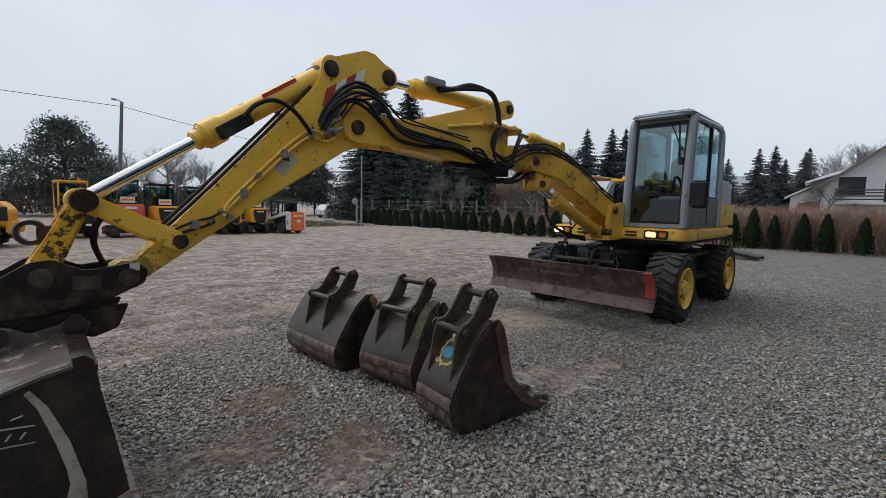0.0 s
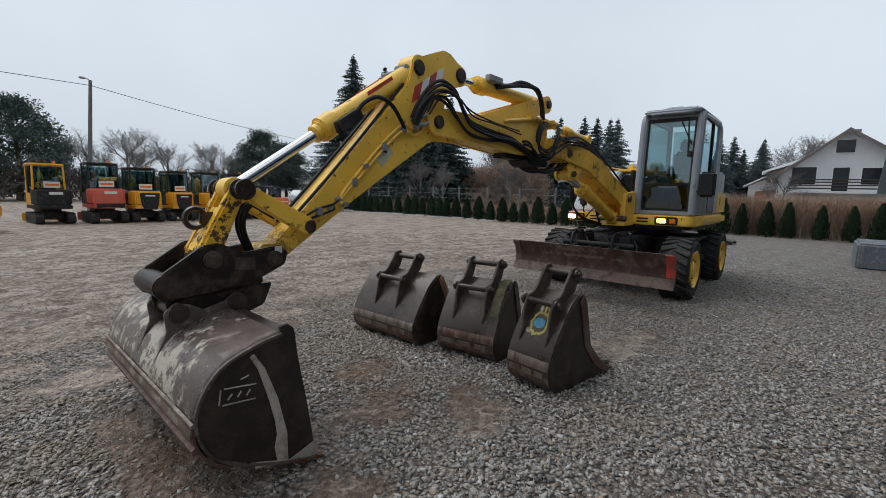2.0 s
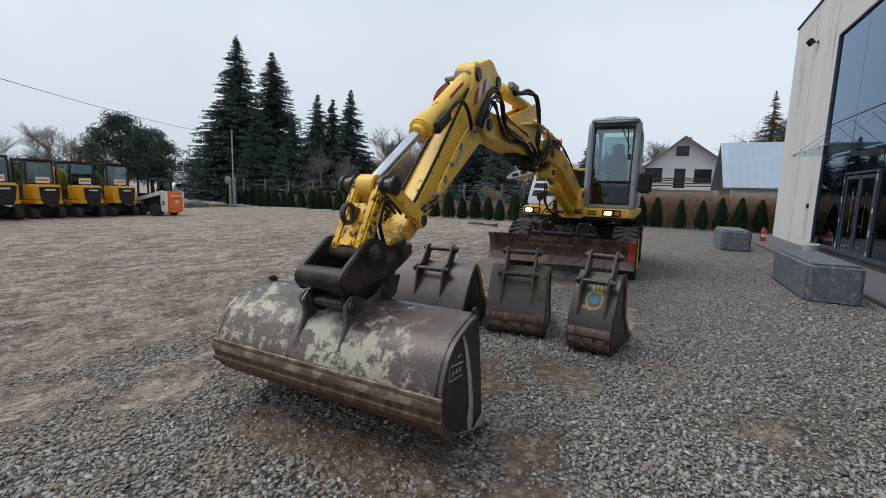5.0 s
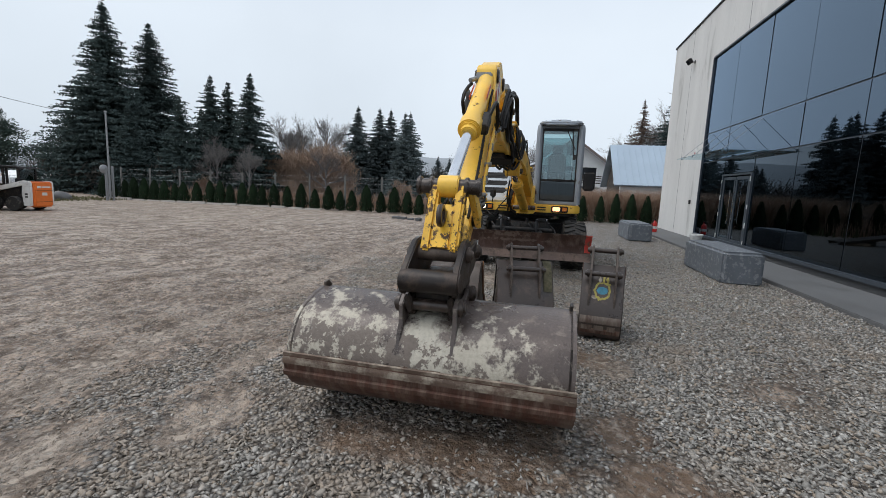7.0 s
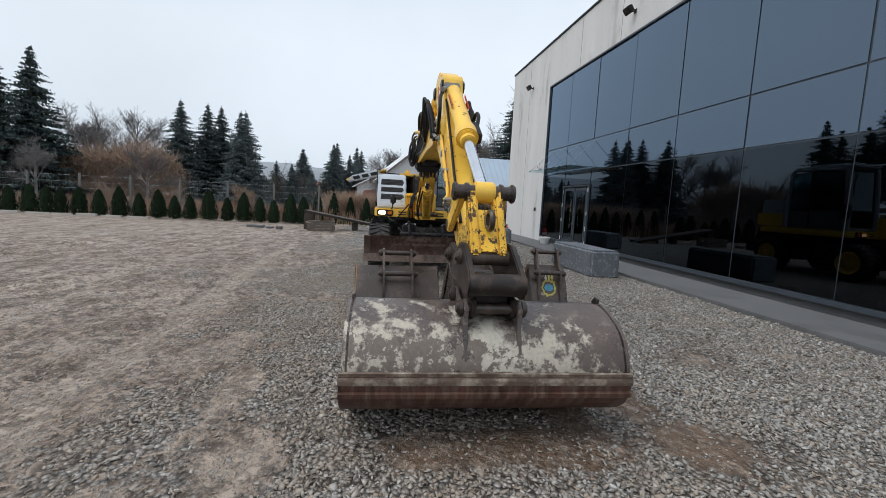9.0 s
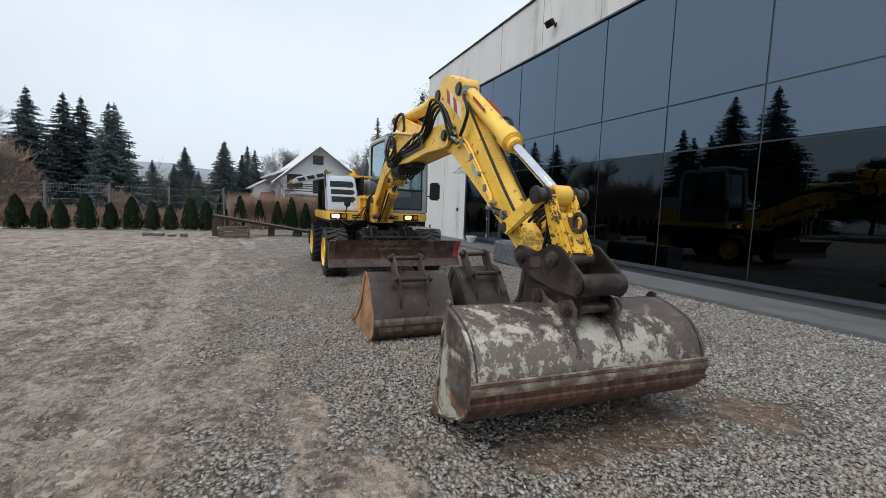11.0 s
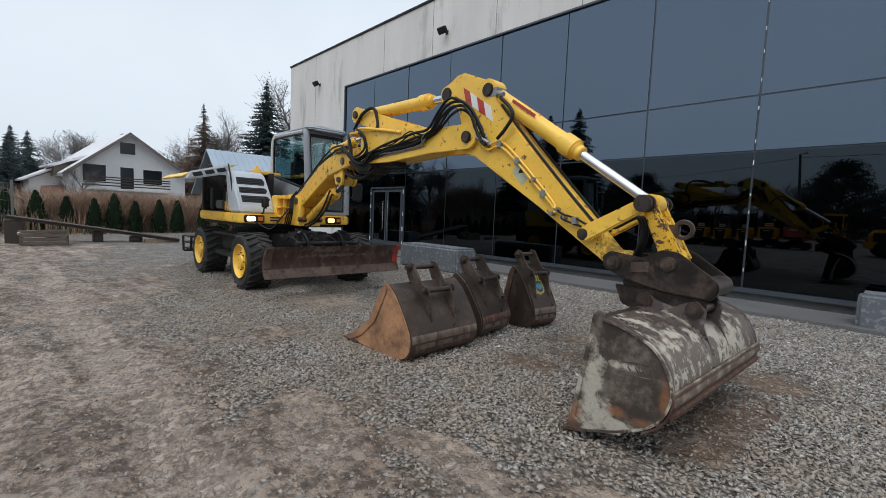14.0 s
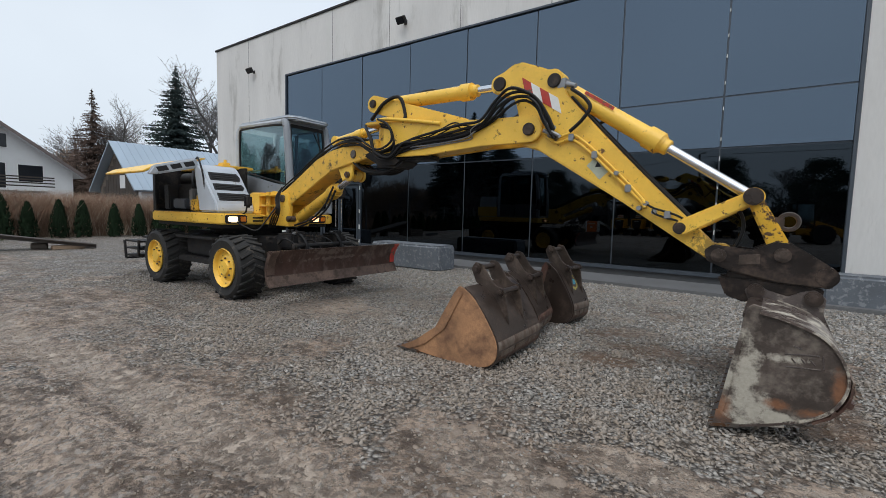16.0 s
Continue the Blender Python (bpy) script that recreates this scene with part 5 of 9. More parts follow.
# door side
bm = bmesh.new()
box(bm, 6.93, 7.75, 2.016, 2.022, 1.75, 2.76)
part("door_window", bm, CAB_GLASS, cab, smooth=0)
bm = bmesh.new()
box(bm, 7.83, 8.38, 2.016, 2.022, 1.72, 2.76)
part("rear_side_window", bm, CAB_GLASS, cab, smooth=0)
bm = bmesh.new()
box(bm, 6.87, 7.78, 2.0, 2.035, 1.26, 1.73, 0.012)
box(bm, 7.82, 8.42, 2.004, 2.035, 1.26, 1.70, 0.012)
part("door_panel", bm, DARK_GREY, cab)
bm = bmesh.new()
tube(bm, spline([(6.9, 2.015, 1.75), (6.96, 2.015, 2.6), (7.05, 2.015, 2.76), (7.65, 2.015, 2.77), (7.76, 2.015, 2.66), (7.77, 2.015, 1.3)], 5), 0.02, 6)
tube(bm, [Vector((7.82, 2.015, 1.72)), Vector((7.82, 2.015, 2.76))], 0.02, 6)
part("door_seal", bm, BLACK, cab)
bm = bmesh.new()
box(bm, 8.455, 8.463, 2.1, 2.78, 1.95, 2.76)
part("rear_window", bm, CAB_GLASS, cab, smooth=0)
bm = bmesh.new()
box(bm, 8.43, 8.47, 2.07, 2.81, 1.26, 1.93, 0.01)
part("rear_panel", bm, GREY, cab)
bm = bmesh.new()
box(bm, 7.55, 8.05, 2.22, 2.66, 1.55, 1.70, 0.05, 3)
box(bm, 7.95, 8.10, 2.24, 2.64, 1.68, 2.35, 0.05, 3)
box(bm, 8.0, 8.10, 2.32, 2.56, 2.34, 2.56, 0.04, 3)
box(bm, 7.6, 8.0, 2.28, 2.6, 1.27, 1.56, 0.03)
part("operator_seat", bm, SEAT, cab, "dark cloth operator seat")
bm = bmesh.new()
for y in (2.13, 2.74):
    box(bm, 7.35, 8.0, y - 0.06, y + 0.06, 1.5, 1.78, 0.03)
    rod(bm, (7.42, y, 1.78), (7.38, y, 1.98), 0.014, n=8)
    rod(bm, (7.38, y, 1.96), (7.375, y, 2.04), 0.025, n=10)
rod(bm, (7.0, 2.44, 1.27), (7.2, 2.44, 1.85), 0.035, n=12)
lathe(bm, (7.18, 2.44, 1.9), [(0.17, -0.012), (0.185, 0.0), (0.17, 0.012)], 24, "z")
part("controls", bm, SEAT, cab)
bm = bmesh.new()
rod(bm, (6.93, 2.2, 2.73), (6.86, 2.16, 2.2), 0.012, n=8)
rod(bm, (6.925, 2.3, 2.72), (6.87, 2.13, 2.35), 0.009, n=8)
box(bm, 6.845, 6.86, 2.11, 2.17, 2.15, 2.25, 0.008)
part("wiper", bm, BLACK, cab)


def mirror(at, arm_from, w, h):
    bm = bmesh.new()
    x, y, z = at
    box(bm, x - 0.05, x + 0.04, y - w / 2, y + w / 2, z - h / 2, z + h / 2, 0.035, 3)
    mi = part("mirror", bm, BLACK, exc, "black rear-view mirror on a tube arm")
    bm = bmesh.new()
    a = Vector(arm_from)
    tube(bm, spline([a, a.lerp(Vector(at), 0.5) + Vector((-0.05, 0, -0.06)), Vector((x + 0.03, y, z - h * 0.3))], 6), 0.013, 7)
    part("mirror_arm", bm, BLACK, mi)
    bm = bmesh.new()
    box(bm, x + 0.041, x + 0.044, y - w / 2 + 0.02, y + w / 2 - 0.02, z - h / 2 + 0.02, z + h / 2 - 0.02)
    part("mirror_glass", bm, CHROME, mi)


mirror((6.72, 1.83, 1.72), (6.85, 2.02, 1.62), 0.23, 0.38)
mirror((6.66, 3.72, 1.42), (6.85, 3.75, 1.2), 0.12, 0.2)

# boom foot
bm = bmesh.new()
prism(bm, [(6.35, 1.06), (6.28, 1.28), (6.32, 1.56), (6.72, 1.6), (7.05, 1.55), (7.1, 1.06)], 3.18, 3.25, bev=0.012)
prism(bm, [(6.35, 1.06), (6.28, 1.28), (6.32, 1.56), (6.72, 1.6), (7.05, 1.55), (7.1, 1.06)], 2.87, 2.94, bev=0.012)
box(bm, 6.72, 7.06, 2.94, 3.18, 1.22, 1.5, 0.01)
box(bm, 6.78, 7.08, 3.25, 3.44, 1.22, 1.57, 0.02)
box(bm, 6.3, 6.74, 2.86, 3.26, 1.04, 1.12, 0.012)
boom_foot = part("boom_foot", bm, YELLOW, exc, "yellow boom foot bracket")
for z in (1.20, 1.36, 1.52):
    bm = bmesh.new()
    box(bm, 6.60, 6.80, 3.25, 3.47, z - 0.014, z + 0.014, 0.005)
    part("foot_rib", bm, YELLOW, boom_foot)
bm = bmesh.new()
rod(bm, (6.68, 3.36, 1.06), (6.68, 3.36, 1.58), 0.035, n=14, bev=0.006)
part("swing_pin", bm, YELLOW_GREASE_SHADE, boom_foot)
for k in range(4):
    bm = bmesh.new()
    hose(bm, [(6.62, 3.30 + 0.03 * k, 1.02), (6.5, 3.32 + 0.03 * k, 1.14 + 0.02 * k), (6.42, 3.33 + 0.02 * k, 1.3), (6.5, 3.28 + 0.02 * k, 1.5), (6.55, 3.2, 1.66)], 0.011)
    part("foot_hose", bm, HOSE, boom_foot)
bm = bmesh.new()
rod(bm, (6.45, 2.84, 1.48), (6.45, 3.28, 1.48), 0.06, n=18, bev=0.008)
rod(bm, (6.3, 2.84, 1.16), (6.3, 3.28, 1.16), 0.045, n=18, bev=0.008)
part("foot_pin", bm, STEEL, exc)

BOOM_M = Matrix.Translation((6.45, 3.06, 0)) @ Matrix.Rotation(-math.atan2(0.22, 2.15), 4, "Z") @ Matrix.Translation((-6.45, 0, 0))
bm = bmesh.new()
low = arc(6.45, 1.48, 0.13, -60, 60, 6) + [(6.3, 1.68), (5.55, 2.04), (5.2, 2.14), (4.8, 2.19), (4.2, 2.22), (4.15, 2.03), (4.65, 1.95), (5.15, 1.87), (5.6, 1.68), (6.25, 1.39)]
prism(bm, low, -0.15, 0.15, bev=0.012)
bmesh.ops.transform(bm, matrix=BOOM_M, verts=bm.verts)
lower = part("lower_boom", bm, YELLOW_GREASE_SHADE, exc, "yellow lower boom box section")
bm = bmesh.new()
for s in (1, -1):
    prism(bm, [(5.05, 1.9), (4.95, 1.72)] + arc(4.82, 1.80, 0.09, -40, -200, 6) + [(4.72, 1.95)], s * 0.10 - 0.02, s * 0.10 + 0.02, bev=0.006)
bmesh.ops.transform(bm, matrix=BOOM_M, verts=bm.verts)
part("cylinder_lug", bm, YELLOW, lower)
bm = bmesh.new()
rod(bm, (4.82, -0.16, 1.80), (4.82, 0.16, 1.80), 0.042, n=16, bev=0.006)
rod(bm, (4.66, -0.17, 2.06), (4.66, 0.17, 2.06), 0.055, n=16, bev=0.006)
bmesh.ops.transform(bm, matrix=BOOM_M, verts=bm.verts)
part("lug_pin", bm, STEEL, lower)


def ram(p, q, share, r, name, m=None, collar=True, mat=YELLOW):
    """A hydraulic ram: barrel from p, chromed rod on to the eye at q."""
    p, q = Vector(p), Vector(q)
    if m is not None:
        p, q = m @ p, m @ q
    d = (q - p).normalized()
    h = p.lerp(q, share)
    bm = bmesh.new()
    rod(bm, p + d * 0.04, h, r, n=20, bev=0.008)
    rod(bm, h - d * 0.17, h - d * 0.02, r * 1.22, n=20, bev=0.01)
    if collar:
        rod(bm, h - d * 0.02, h + d * 0.05, r * 0.85, n=18, bev=0.008)
    rod(bm, p + Vector((0, -0.08, 0)), p + Vector((0, 0.08, 0)), r * 1.15, n=18, bev=0.008)
    body = part(name, bm, mat, exc, "yellow hydraulic ram with chromed rod")
    bm = bmesh.new()
    rod(bm, h - d * 0.05, q, r * 0.52, n=18)
    part("piston_rod", bm, CHROME, body, "bright chromed rod")
    bm = bmesh.new()
    rod(bm, q + Vector((0, -0.07, 0)), q + Vector((0, 0.07, 0)), r * 0.95, n=18, bev=0.008)
    part("rod_eye", bm, mat, body)
    return body


ram((6.3, 3.06, 1.16), BOOM_M @ Vector((4.82, 0, 1.80)), 0.72, 0.085, "boom_ram", mat=YELLOW_GREASE_SHADE)
ram(BOOM_M @ Vector((5.25, -0.02, 2.30)), BOOM_M @ Vector((4.3, -0.05, 2.40)), 0.62, 0.06, "offset_ram")

# offset joint with its upright pin
bm = bmesh.new()
rod(bm, (4.18, 3.30, 1.93), (4.18, 3.30, 2.42), 0.10, n=22, bev=0.01)
box(bm, 3.9, 4.3, 3.2, 3.46, 1.945, 1.985, 0.012)
box(bm, 3.7, 4.42, 3.14, 3.46, 2.385, 2.43, 0.012)
part("offset_joint", bm, YELLOW_GREASE_SHADE, exc)
bm = bmesh.new()
rod(bm, (4.18, 3.30, 1.86), (4.18, 3.30, 1.94), 0.12, n=20, bev=0.01)
part("joint_pin", bm, BLACK, exc)
bm = bmesh.new()
rod(bm, (4.18, 3.30, 2.41), (4.18, 3.30, 2.46), 0.06, n=20, bev=0.01)
part("joint_pin", bm, BLACK, exc)
bm = bmesh.new()
box(bm, 3.35, 3.8, 3.25, 3.45, 1.92, 1.972, 0.02)
part("belly_guard", bm, BLACK, exc)
# Black shape added to darken the shaded underside of the joint.
bm = bmesh.new()
prism(bm, [(4.42, 2.02), (4.1, 1.86), (3.86, 1.84), (3.72, 1.93), (3.86, 2.0), (4.3, 2.06)], 3.17, 3.5, bev=0.03)
part("joint_dark_mass", bm, BLACK, exc, "black mass added for the dark underside of the joint")
for k in range(5):
    bm = bmesh.new()
    hose(bm, [(4.75, 3.12 + 0.06 * k, 1.98), (4.5, 3.15 + 0.06 * k, 1.86 - 0.02 * (k % 3)), (4.22, 3.19 + 0.05 * k, 1.80 + 0.03 * (k % 2)), (3.98, 3.22 + 0.05 * k, 1.84), (3.8, 3.26 + 0.04 * k, 1.98)], 0.017)
    part("belly_hose", bm, HOSE, exc)

# upper boom
PY = 3.345
bm = bmesh.new()
up = [(4.06, 2.02), (3.9, 1.97), (3.4, 1.965), (2.7, 2.02), (2.3, 2.02)] + arc(2.135, 2.15, 0.13, -80, -270, 8) + [(2.6, 2.285), (2.9, 2.31), (3.3, 2.38), (4.06, 2.40)]
prism(bm, up, PY - 0.148, PY - 0.115, bev=0.006)
prism(bm, up, PY + 0.115, PY + 0.148, bev=0.006)
body_pts = [(4.05, 2.03), (3.9, 1.98), (3.4, 1.975), (2.72, 2.03), (2.55, 2.1), (2.55, 2.26), (2.9, 2.30), (3.3, 2.37), (4.05, 2.39)]
prism(bm, body_pts, PY - 0.115, PY + 0.115)
upper = part("upper_boom", bm, YELLOW, exc, "yellow upper boom with raised rear tower")
bm = bmesh.new()
tower = [(x, z) for x, z in arc(4.28, 2.65, 0.105, 110, -80, 8)] + [(4.0, 2.46), (3.7, 2.37), (2.86, 2.29), (2.88, 2.33)]
for s in (1, -1):
    prism(bm, tower, PY + s * 0.082 - 0.018, PY + s * 0.082 + 0.018, bev=0.006)
prism(bm, [(4.1, 2.58), (3.95, 2.46), (3.4, 2.34), (2.95, 2.31), (3.0, 2.36)], PY - 0.07, PY + 0.07)
part("ram_tower", bm, YELLOW, upper)
bm = bmesh.new()
for s in (1, -1):
    tube(bm, spline([(4.15, PY + s * 0.168, 2.43), (3.95, PY + s * 0.178, 2.42), (3.55, PY + s * 0.168, 2.36), (3.2, PY + s * 0.153, 2.30)], 5), 0.02, 8)
part("side_rib", bm, YELLOW, upper)
bm = bmesh.new()
rod(bm, (2.135, PY - 0.178, 2.145), (2.135, PY + 0.178, 2.145), 0.06, n=20, bev=0.008)
part("boom_pin", bm, HITCH, upper)
bm = bmesh.new()
rod(bm, (4.28, PY - 0.13, 2.65), (4.28, PY + 0.13, 2.65), 0.05, n=20, bev=0.008)
part("boom_pin", bm, HITCH, upper)
ram((4.28, PY, 2.65), (2.50, PY, 2.635), 0.80, 0.075, "stick_ram")

# stick
bm = bmesh.new()
stick_pts = [(1.42, 2.03), (1.00, 1.59), (0.58, 1.16)] + arc(0.5, 1.05, 0.085, 60, 290, 8) + [(0.68, 1.07), (1.25, 1.45), (2.06, 1.95), (2.2, 1.99), (2.28, 2.08), (2.275, 2.28), (2.32, 2.45), (2.42, 2.525)] + arc(2.5, 2.635, 0.105, -60, 50, 6) + [(2.46, 2.75), (2.36, 2.805), (2.26, 2.815), (2.05, 2.73)] + arc(1.94, 2.60, 0.10, 70, 190, 5) + [(1.79, 2.44)]
prism(bm, stick_pts, PY - 0.097, PY + 0.097, bev=0.010)
stick = part("stick", bm, YELLOW_STICK, exc, "long yellow stick with red and white stripes")
for x, z, r, w in ((1.92, 2.585, 0.066, 0.118), (2.5, 2.635, 0.07, 0.118), (0.78, 1.245, 0.052, 0.17), (2.135, 2.145, 0.08, 0.118)):
    bm = bmesh.new()
    rod(bm, (x, PY - w, z), (x, PY + w, z), r, n=20, bev=0.008)
    part("stick_pin", bm, HITCH, stick)
for s in (1, -1):
    y = PY + s * 0.0985
    for k, mtl in enumerate((RED_PAINT, WHITE_PAINT, RED_PAINT, WHITE_PAINT) if s > 0 else (WHITE_PAINT, RED_PAINT, WHITE_PAINT, RED_PAINT)):
        bm = bmesh.new()
        a, b = Vector((2.235, 2.59)).lerp(Vector((1.855, 2.345)), k / 4), Vector((2.235, 2.59)).lerp(Vector((1.855, 2.345)), (k + 1) / 4)
        w = Vector((0.02, 0.075))
        prism(bm, [(a + w)[:], (b + w)[:], (b - w)[:], (a - w)[:]], y - 0.003, y + 0.003)
        part("stripe", bm, mtl, stick, "faded hazard stripe")
    bm = bmesh.new()
    y = PY + s * 0.0985
    prism(bm, [(1.55, 1.90), (1.43, 1.77), (1.505, 1.70), (1.625, 1.83)] if s < 0 else [(1.50, 1.85), (1.38, 1.72), (1.455, 1.65), (1.575, 1.78)], y - 0.0015, y + 0.0015)
    st = part("sticker", bm, DECAL, stick, "pale warning sticker with a black triangle")
    bm = bmesh.new()
    o = Vector((1.52 if s < 0 else 1.46, 0, 1.82 if s < 0 else 1.76))
    prism(bm, [(o.x + 0.02, o.z + 0.05), (o.x - 0.02, o.z + 0.005), (o.x + 0.04, o.z - 0.0)], y + s * 0.0016 - 0.001, y + s * 0.0016 + 0.001)
    part("pictogram", bm, BLACK, st)
    bm = bmesh.new()
    for off in (0.0, 0.05):
        hose(bm, [(1.98, y + s * 0.02, 2.13 - off), (1.86, y + s * 0.025, 2.05 - off), (1.72, y + s * 0.025, 2.07 - off), (1.55, y + s * 0.025, 1.95 - off), (1.3, y + s * 0.025, 1.71 - off), (1.1, y + s * 0.025, 1.50 - off * 0.7), (1.05, y + s * 0.06, 1.44 - off * 0.7)], 0.012)
    part("pipe", bm, YELLOW, stick)
    for x, z in ((1.05, 1.44), (1.10, 1.40), (1.3, 1.70), (0.98, 1.37)):
        bm = bmesh.new()
        rod(bm, (x, y, z), (x, y + s * 0.06, z), 0.02, n=10)
        part("pipe_fitting", bm, GALVANISED, stick)
    for k in range(2):
        bm = bmesh.new()
        hose(bm, [(1.05 - 0.06 * k, y + s * 0.05, 1.44 - 0.05 * k), (0.98, y + s * 0.055, 1.40 - 0.04 * k), (0.90, y + s * 0.03, 1.375 - 0.05 * k), (0.80, y + s * 0.045, 1.34 - 0.04 * k), (0.68, y + s * 0.02, 1.27 - 0.03 * k)], 0.009)
        part("stick_line", bm, HOSE, stick)
    for x, z in ((1.72, 2.05), (1.5, 1.88), (1.2, 1.58), (0.88, 1.36)):
        bm = bmesh.new()
        box(bm, x - 0.025, x + 0.025, min(y, y + s * 0.045), max(y, y + s * 0.045), z - 0.045, z + 0.02, 0.006)
        part("pipe_clamp", bm, GALVANISED, stick)
    bm = bmesh.new()
    hose(bm, [(1.75, y - s * 0.02, 2.42), (1.42, y - s * 0.02, 2.055), (1.0, y - s * 0.015, 1.612), (0.66, y - s * 0.02, 1.27)], 0.012)
    part("top_hose", bm, HOSE, stick)
bucket_ram = ram((1.945, PY, 2.585), (0.31, PY, 1.495), 0.60, 0.078, "bucket_ram")
bm = bmesh.new()
for s in (1, -1):
    bm = bmesh.new()
    prism(bm, [(1.62, 2.455), (1.36, 2.28), (1.375, 2.255), (1.635, 2.43)], PY + s * 0.078 - 0.0015, PY + s * 0.078 + 0.0015)
    part("red_decal", bm, RED_PAINT, bucket_ram, "faded red lettering bar")
bm = bmesh.new()
box(bm, 1.80, 1.90, PY - 0.06, PY + 0.10, 2.50, 2.60, 0.012)
rod(bm, (1.80, PY + 0.09, 2.54), (1.70, PY + 0.13, 2.50), 0.022, n=10)
part("ram_port", bm, GALVANISED, bucket_ram)
for pts in ([(1.74, PY + 0.12, 2.48), (1.70, PY + 0.14, 2.45), (1.60, PY + 0.16, 2.37), (1.55, PY + 0.165, 2.28), (1.62, PY + 0.16, 2.18), (1.73, PY + 0.15, 2.09)], [(1.20, PY - 0.12, 2.07), (1.28, PY - 0.15, 2.18), (1.41, PY - 0.16, 2.24), (1.55, PY - 0.16, 2.20), (1.67, PY - 0.15, 2.09), (1.72, PY - 0.13, 2.04)]):
    bm = bmesh.new()
    hose(bm, pts, 0.017)
    part("ram_hose", bm, HOSE, bucket_ram)

# linkage
for s in (1, -1):
    bm = bmesh.new()
    d = Vector((0.31 - 0.78, 0, 1.495 - 1.245))
    nrm = Vector((-d.z, 0, d.x)).normalized()
    a, b = Vector((0.78, 0, 1.245)), Vector((0.31, 0, 1.495))
    pts = [a + nrm * 0.07, a - d.normalized() * 0.06, a - nrm * 0.06, b - nrm * 0.05, b + d.normalized() * 0.05, b + nrm * 0.05]
    prism(bm, [(p.x, p.z) for p in pts], PY + s * 0.145 - 0.022, PY + s * 0.145 + 0.022, bev=0.012)
    part("side_link", bm, YELLOW_STICK, exc, "chipped yellow steering link")
bm = bmesh.new()
rod(bm, (0.31, PY - 0.215, 1.495), (0.31, PY + 0.215, 1.495), 0.05, n=22, bev=0.01)
for y in (-0.2, -0.12, 0.12, 0.2):
    rod(bm, (0.31, PY + y - 0.014, 1.495), (0.31, PY + y + 0.014, 1.495), 0.064, n=22, bev=0.006)
part("link_pin", bm, DARK_STEEL, exc, "greasy steel linkage pin")
bm = bmesh.new()
prism(bm, [(0.36, 1.49), (0.27, 1.52), (0.04, 1.10), (0.17, 1.05)], PY - 0.12, PY - 0.055, bev=0.015)
prism(bm, [(0.36, 1.49), (0.27, 1.52), (0.04, 1.10), (0.17, 1.05)], PY + 0.055, PY + 0.12, bev=0.015)
prism(bm, [(0.27, 1.36), (0.21, 1.38), (0.05, 1.12), (0.12, 1.09)], PY - 0.055, PY + 0.055)
part("dog_bone", bm, YELLOW_WORN, exc, "chipped yellow push link")
bm = bmesh.new()
lathe(bm, (0.085, PY, 1.315), [(0.068, -0.016), (0.075, 0.0), (0.068, 0.016), (0.048, 0.016), (0.041, 0.0), (0.048, -0.016)], 26, "y", True)
box(bm, 0.11, 0.2, PY - 0.02, PY + 0.02, 1.27, 1.35, 0.01)
part("lifting_hook", bm, DARK_STEEL, exc, "worn steel lifting hook")
for k in range(3):
    bm = bmesh.new()
    hose(bm, [(0.62, PY - 0.06 + 0.05 * k, 1.3), (0.42, PY - 0.08 + 0.06 * k, 1.40), (0.36, PY - 0.05 + 0.05 * k, 1.25), (0.44, PY - 0.06 + 0.05 * k, 1.02)], 0.013)
    part("link_hose", bm, HOSE, exc)

# tilting quick hitch
bm = bmesh.new()
hp = [(0.60, 1.08), (0.54, 1.13), (0.30, 1.10), (0.16, 1.17), (0.06, 1.16), (-0.15, 1.02), (-0.21, 0.95), (-0.17, 0.86), (0.1, 0.87), (0.42, 0.93), (0.58, 1.0)]
for s in (1, -1):
    prism(bm, hp, PY + s * 0.155 - 0.02, PY + s * 0.155 + 0.02, bev=0.008)
rod(bm, (-0.14, PY - 0.18, 0.94), (-0.14, PY + 0.18, 0.94), 0.07, n=20, bev=0.01)
box(bm, -0.16, 0.44, PY - 0.135, PY + 0.135, 0.875, 0.93, 0.01)
hitch = part("quick_hitch", bm, HITCH, exc, "black tilting quick hitch")
for x, z in ((0.5, 1.045), (0.11, 1.075)):
    bm = bmesh.new()
    rod(bm, (x, PY - 0.20, z), (x, PY + 0.20, z), 0.052, n=20, bev=0.008)
    rod(bm, (x, PY - 0.215, z), (x, PY + 0.215, z), 0.03, n=12, bev=0.006)
    part("hitch_pin", bm, HANGER, hitch, "worn brown hitch pin")
for s in (1, -1):
    bm = bmesh.new()
    y = PY + s * 0.1765
    prism(bm, [(0.37, 1.06), (0.24, 1.075), (0.24, 1.0), (0.37, 0.985)], y - 0.003, y + 0.003, bev=0.002)
    part("cast_plate", bm, HANGER, hitch, "cast plate on the hitch side")
bm = bmesh.new()
box(bm, 0.505, 0.555, PY - 0.179, PY - 0.175, 0.0 + 1.08, 1.125)
part("pale_tag", bm, OFFWHITE, hitch)
bm = bmesh.new()
lowp = [(0.50, 0.88), (0.44, 0.74), (0.32, 0.70), (0.20, 0.76), (0.05, 0.74), (-0.03, 0.70), (-0.12, 0.74), (-0.14, 0.85), (0.0, 0.87)]
for s in (1, -1):
    prism(bm, lowp, PY + s * 0.125 - 0.018, PY + s * 0.125 + 0.018, bev=0.008)
box(bm, -0.05, 0.42, PY - 0.11, PY + 0.11, 0.80, 0.87, 0.01)
part("hitch_claw", bm, HITCH, hitch)

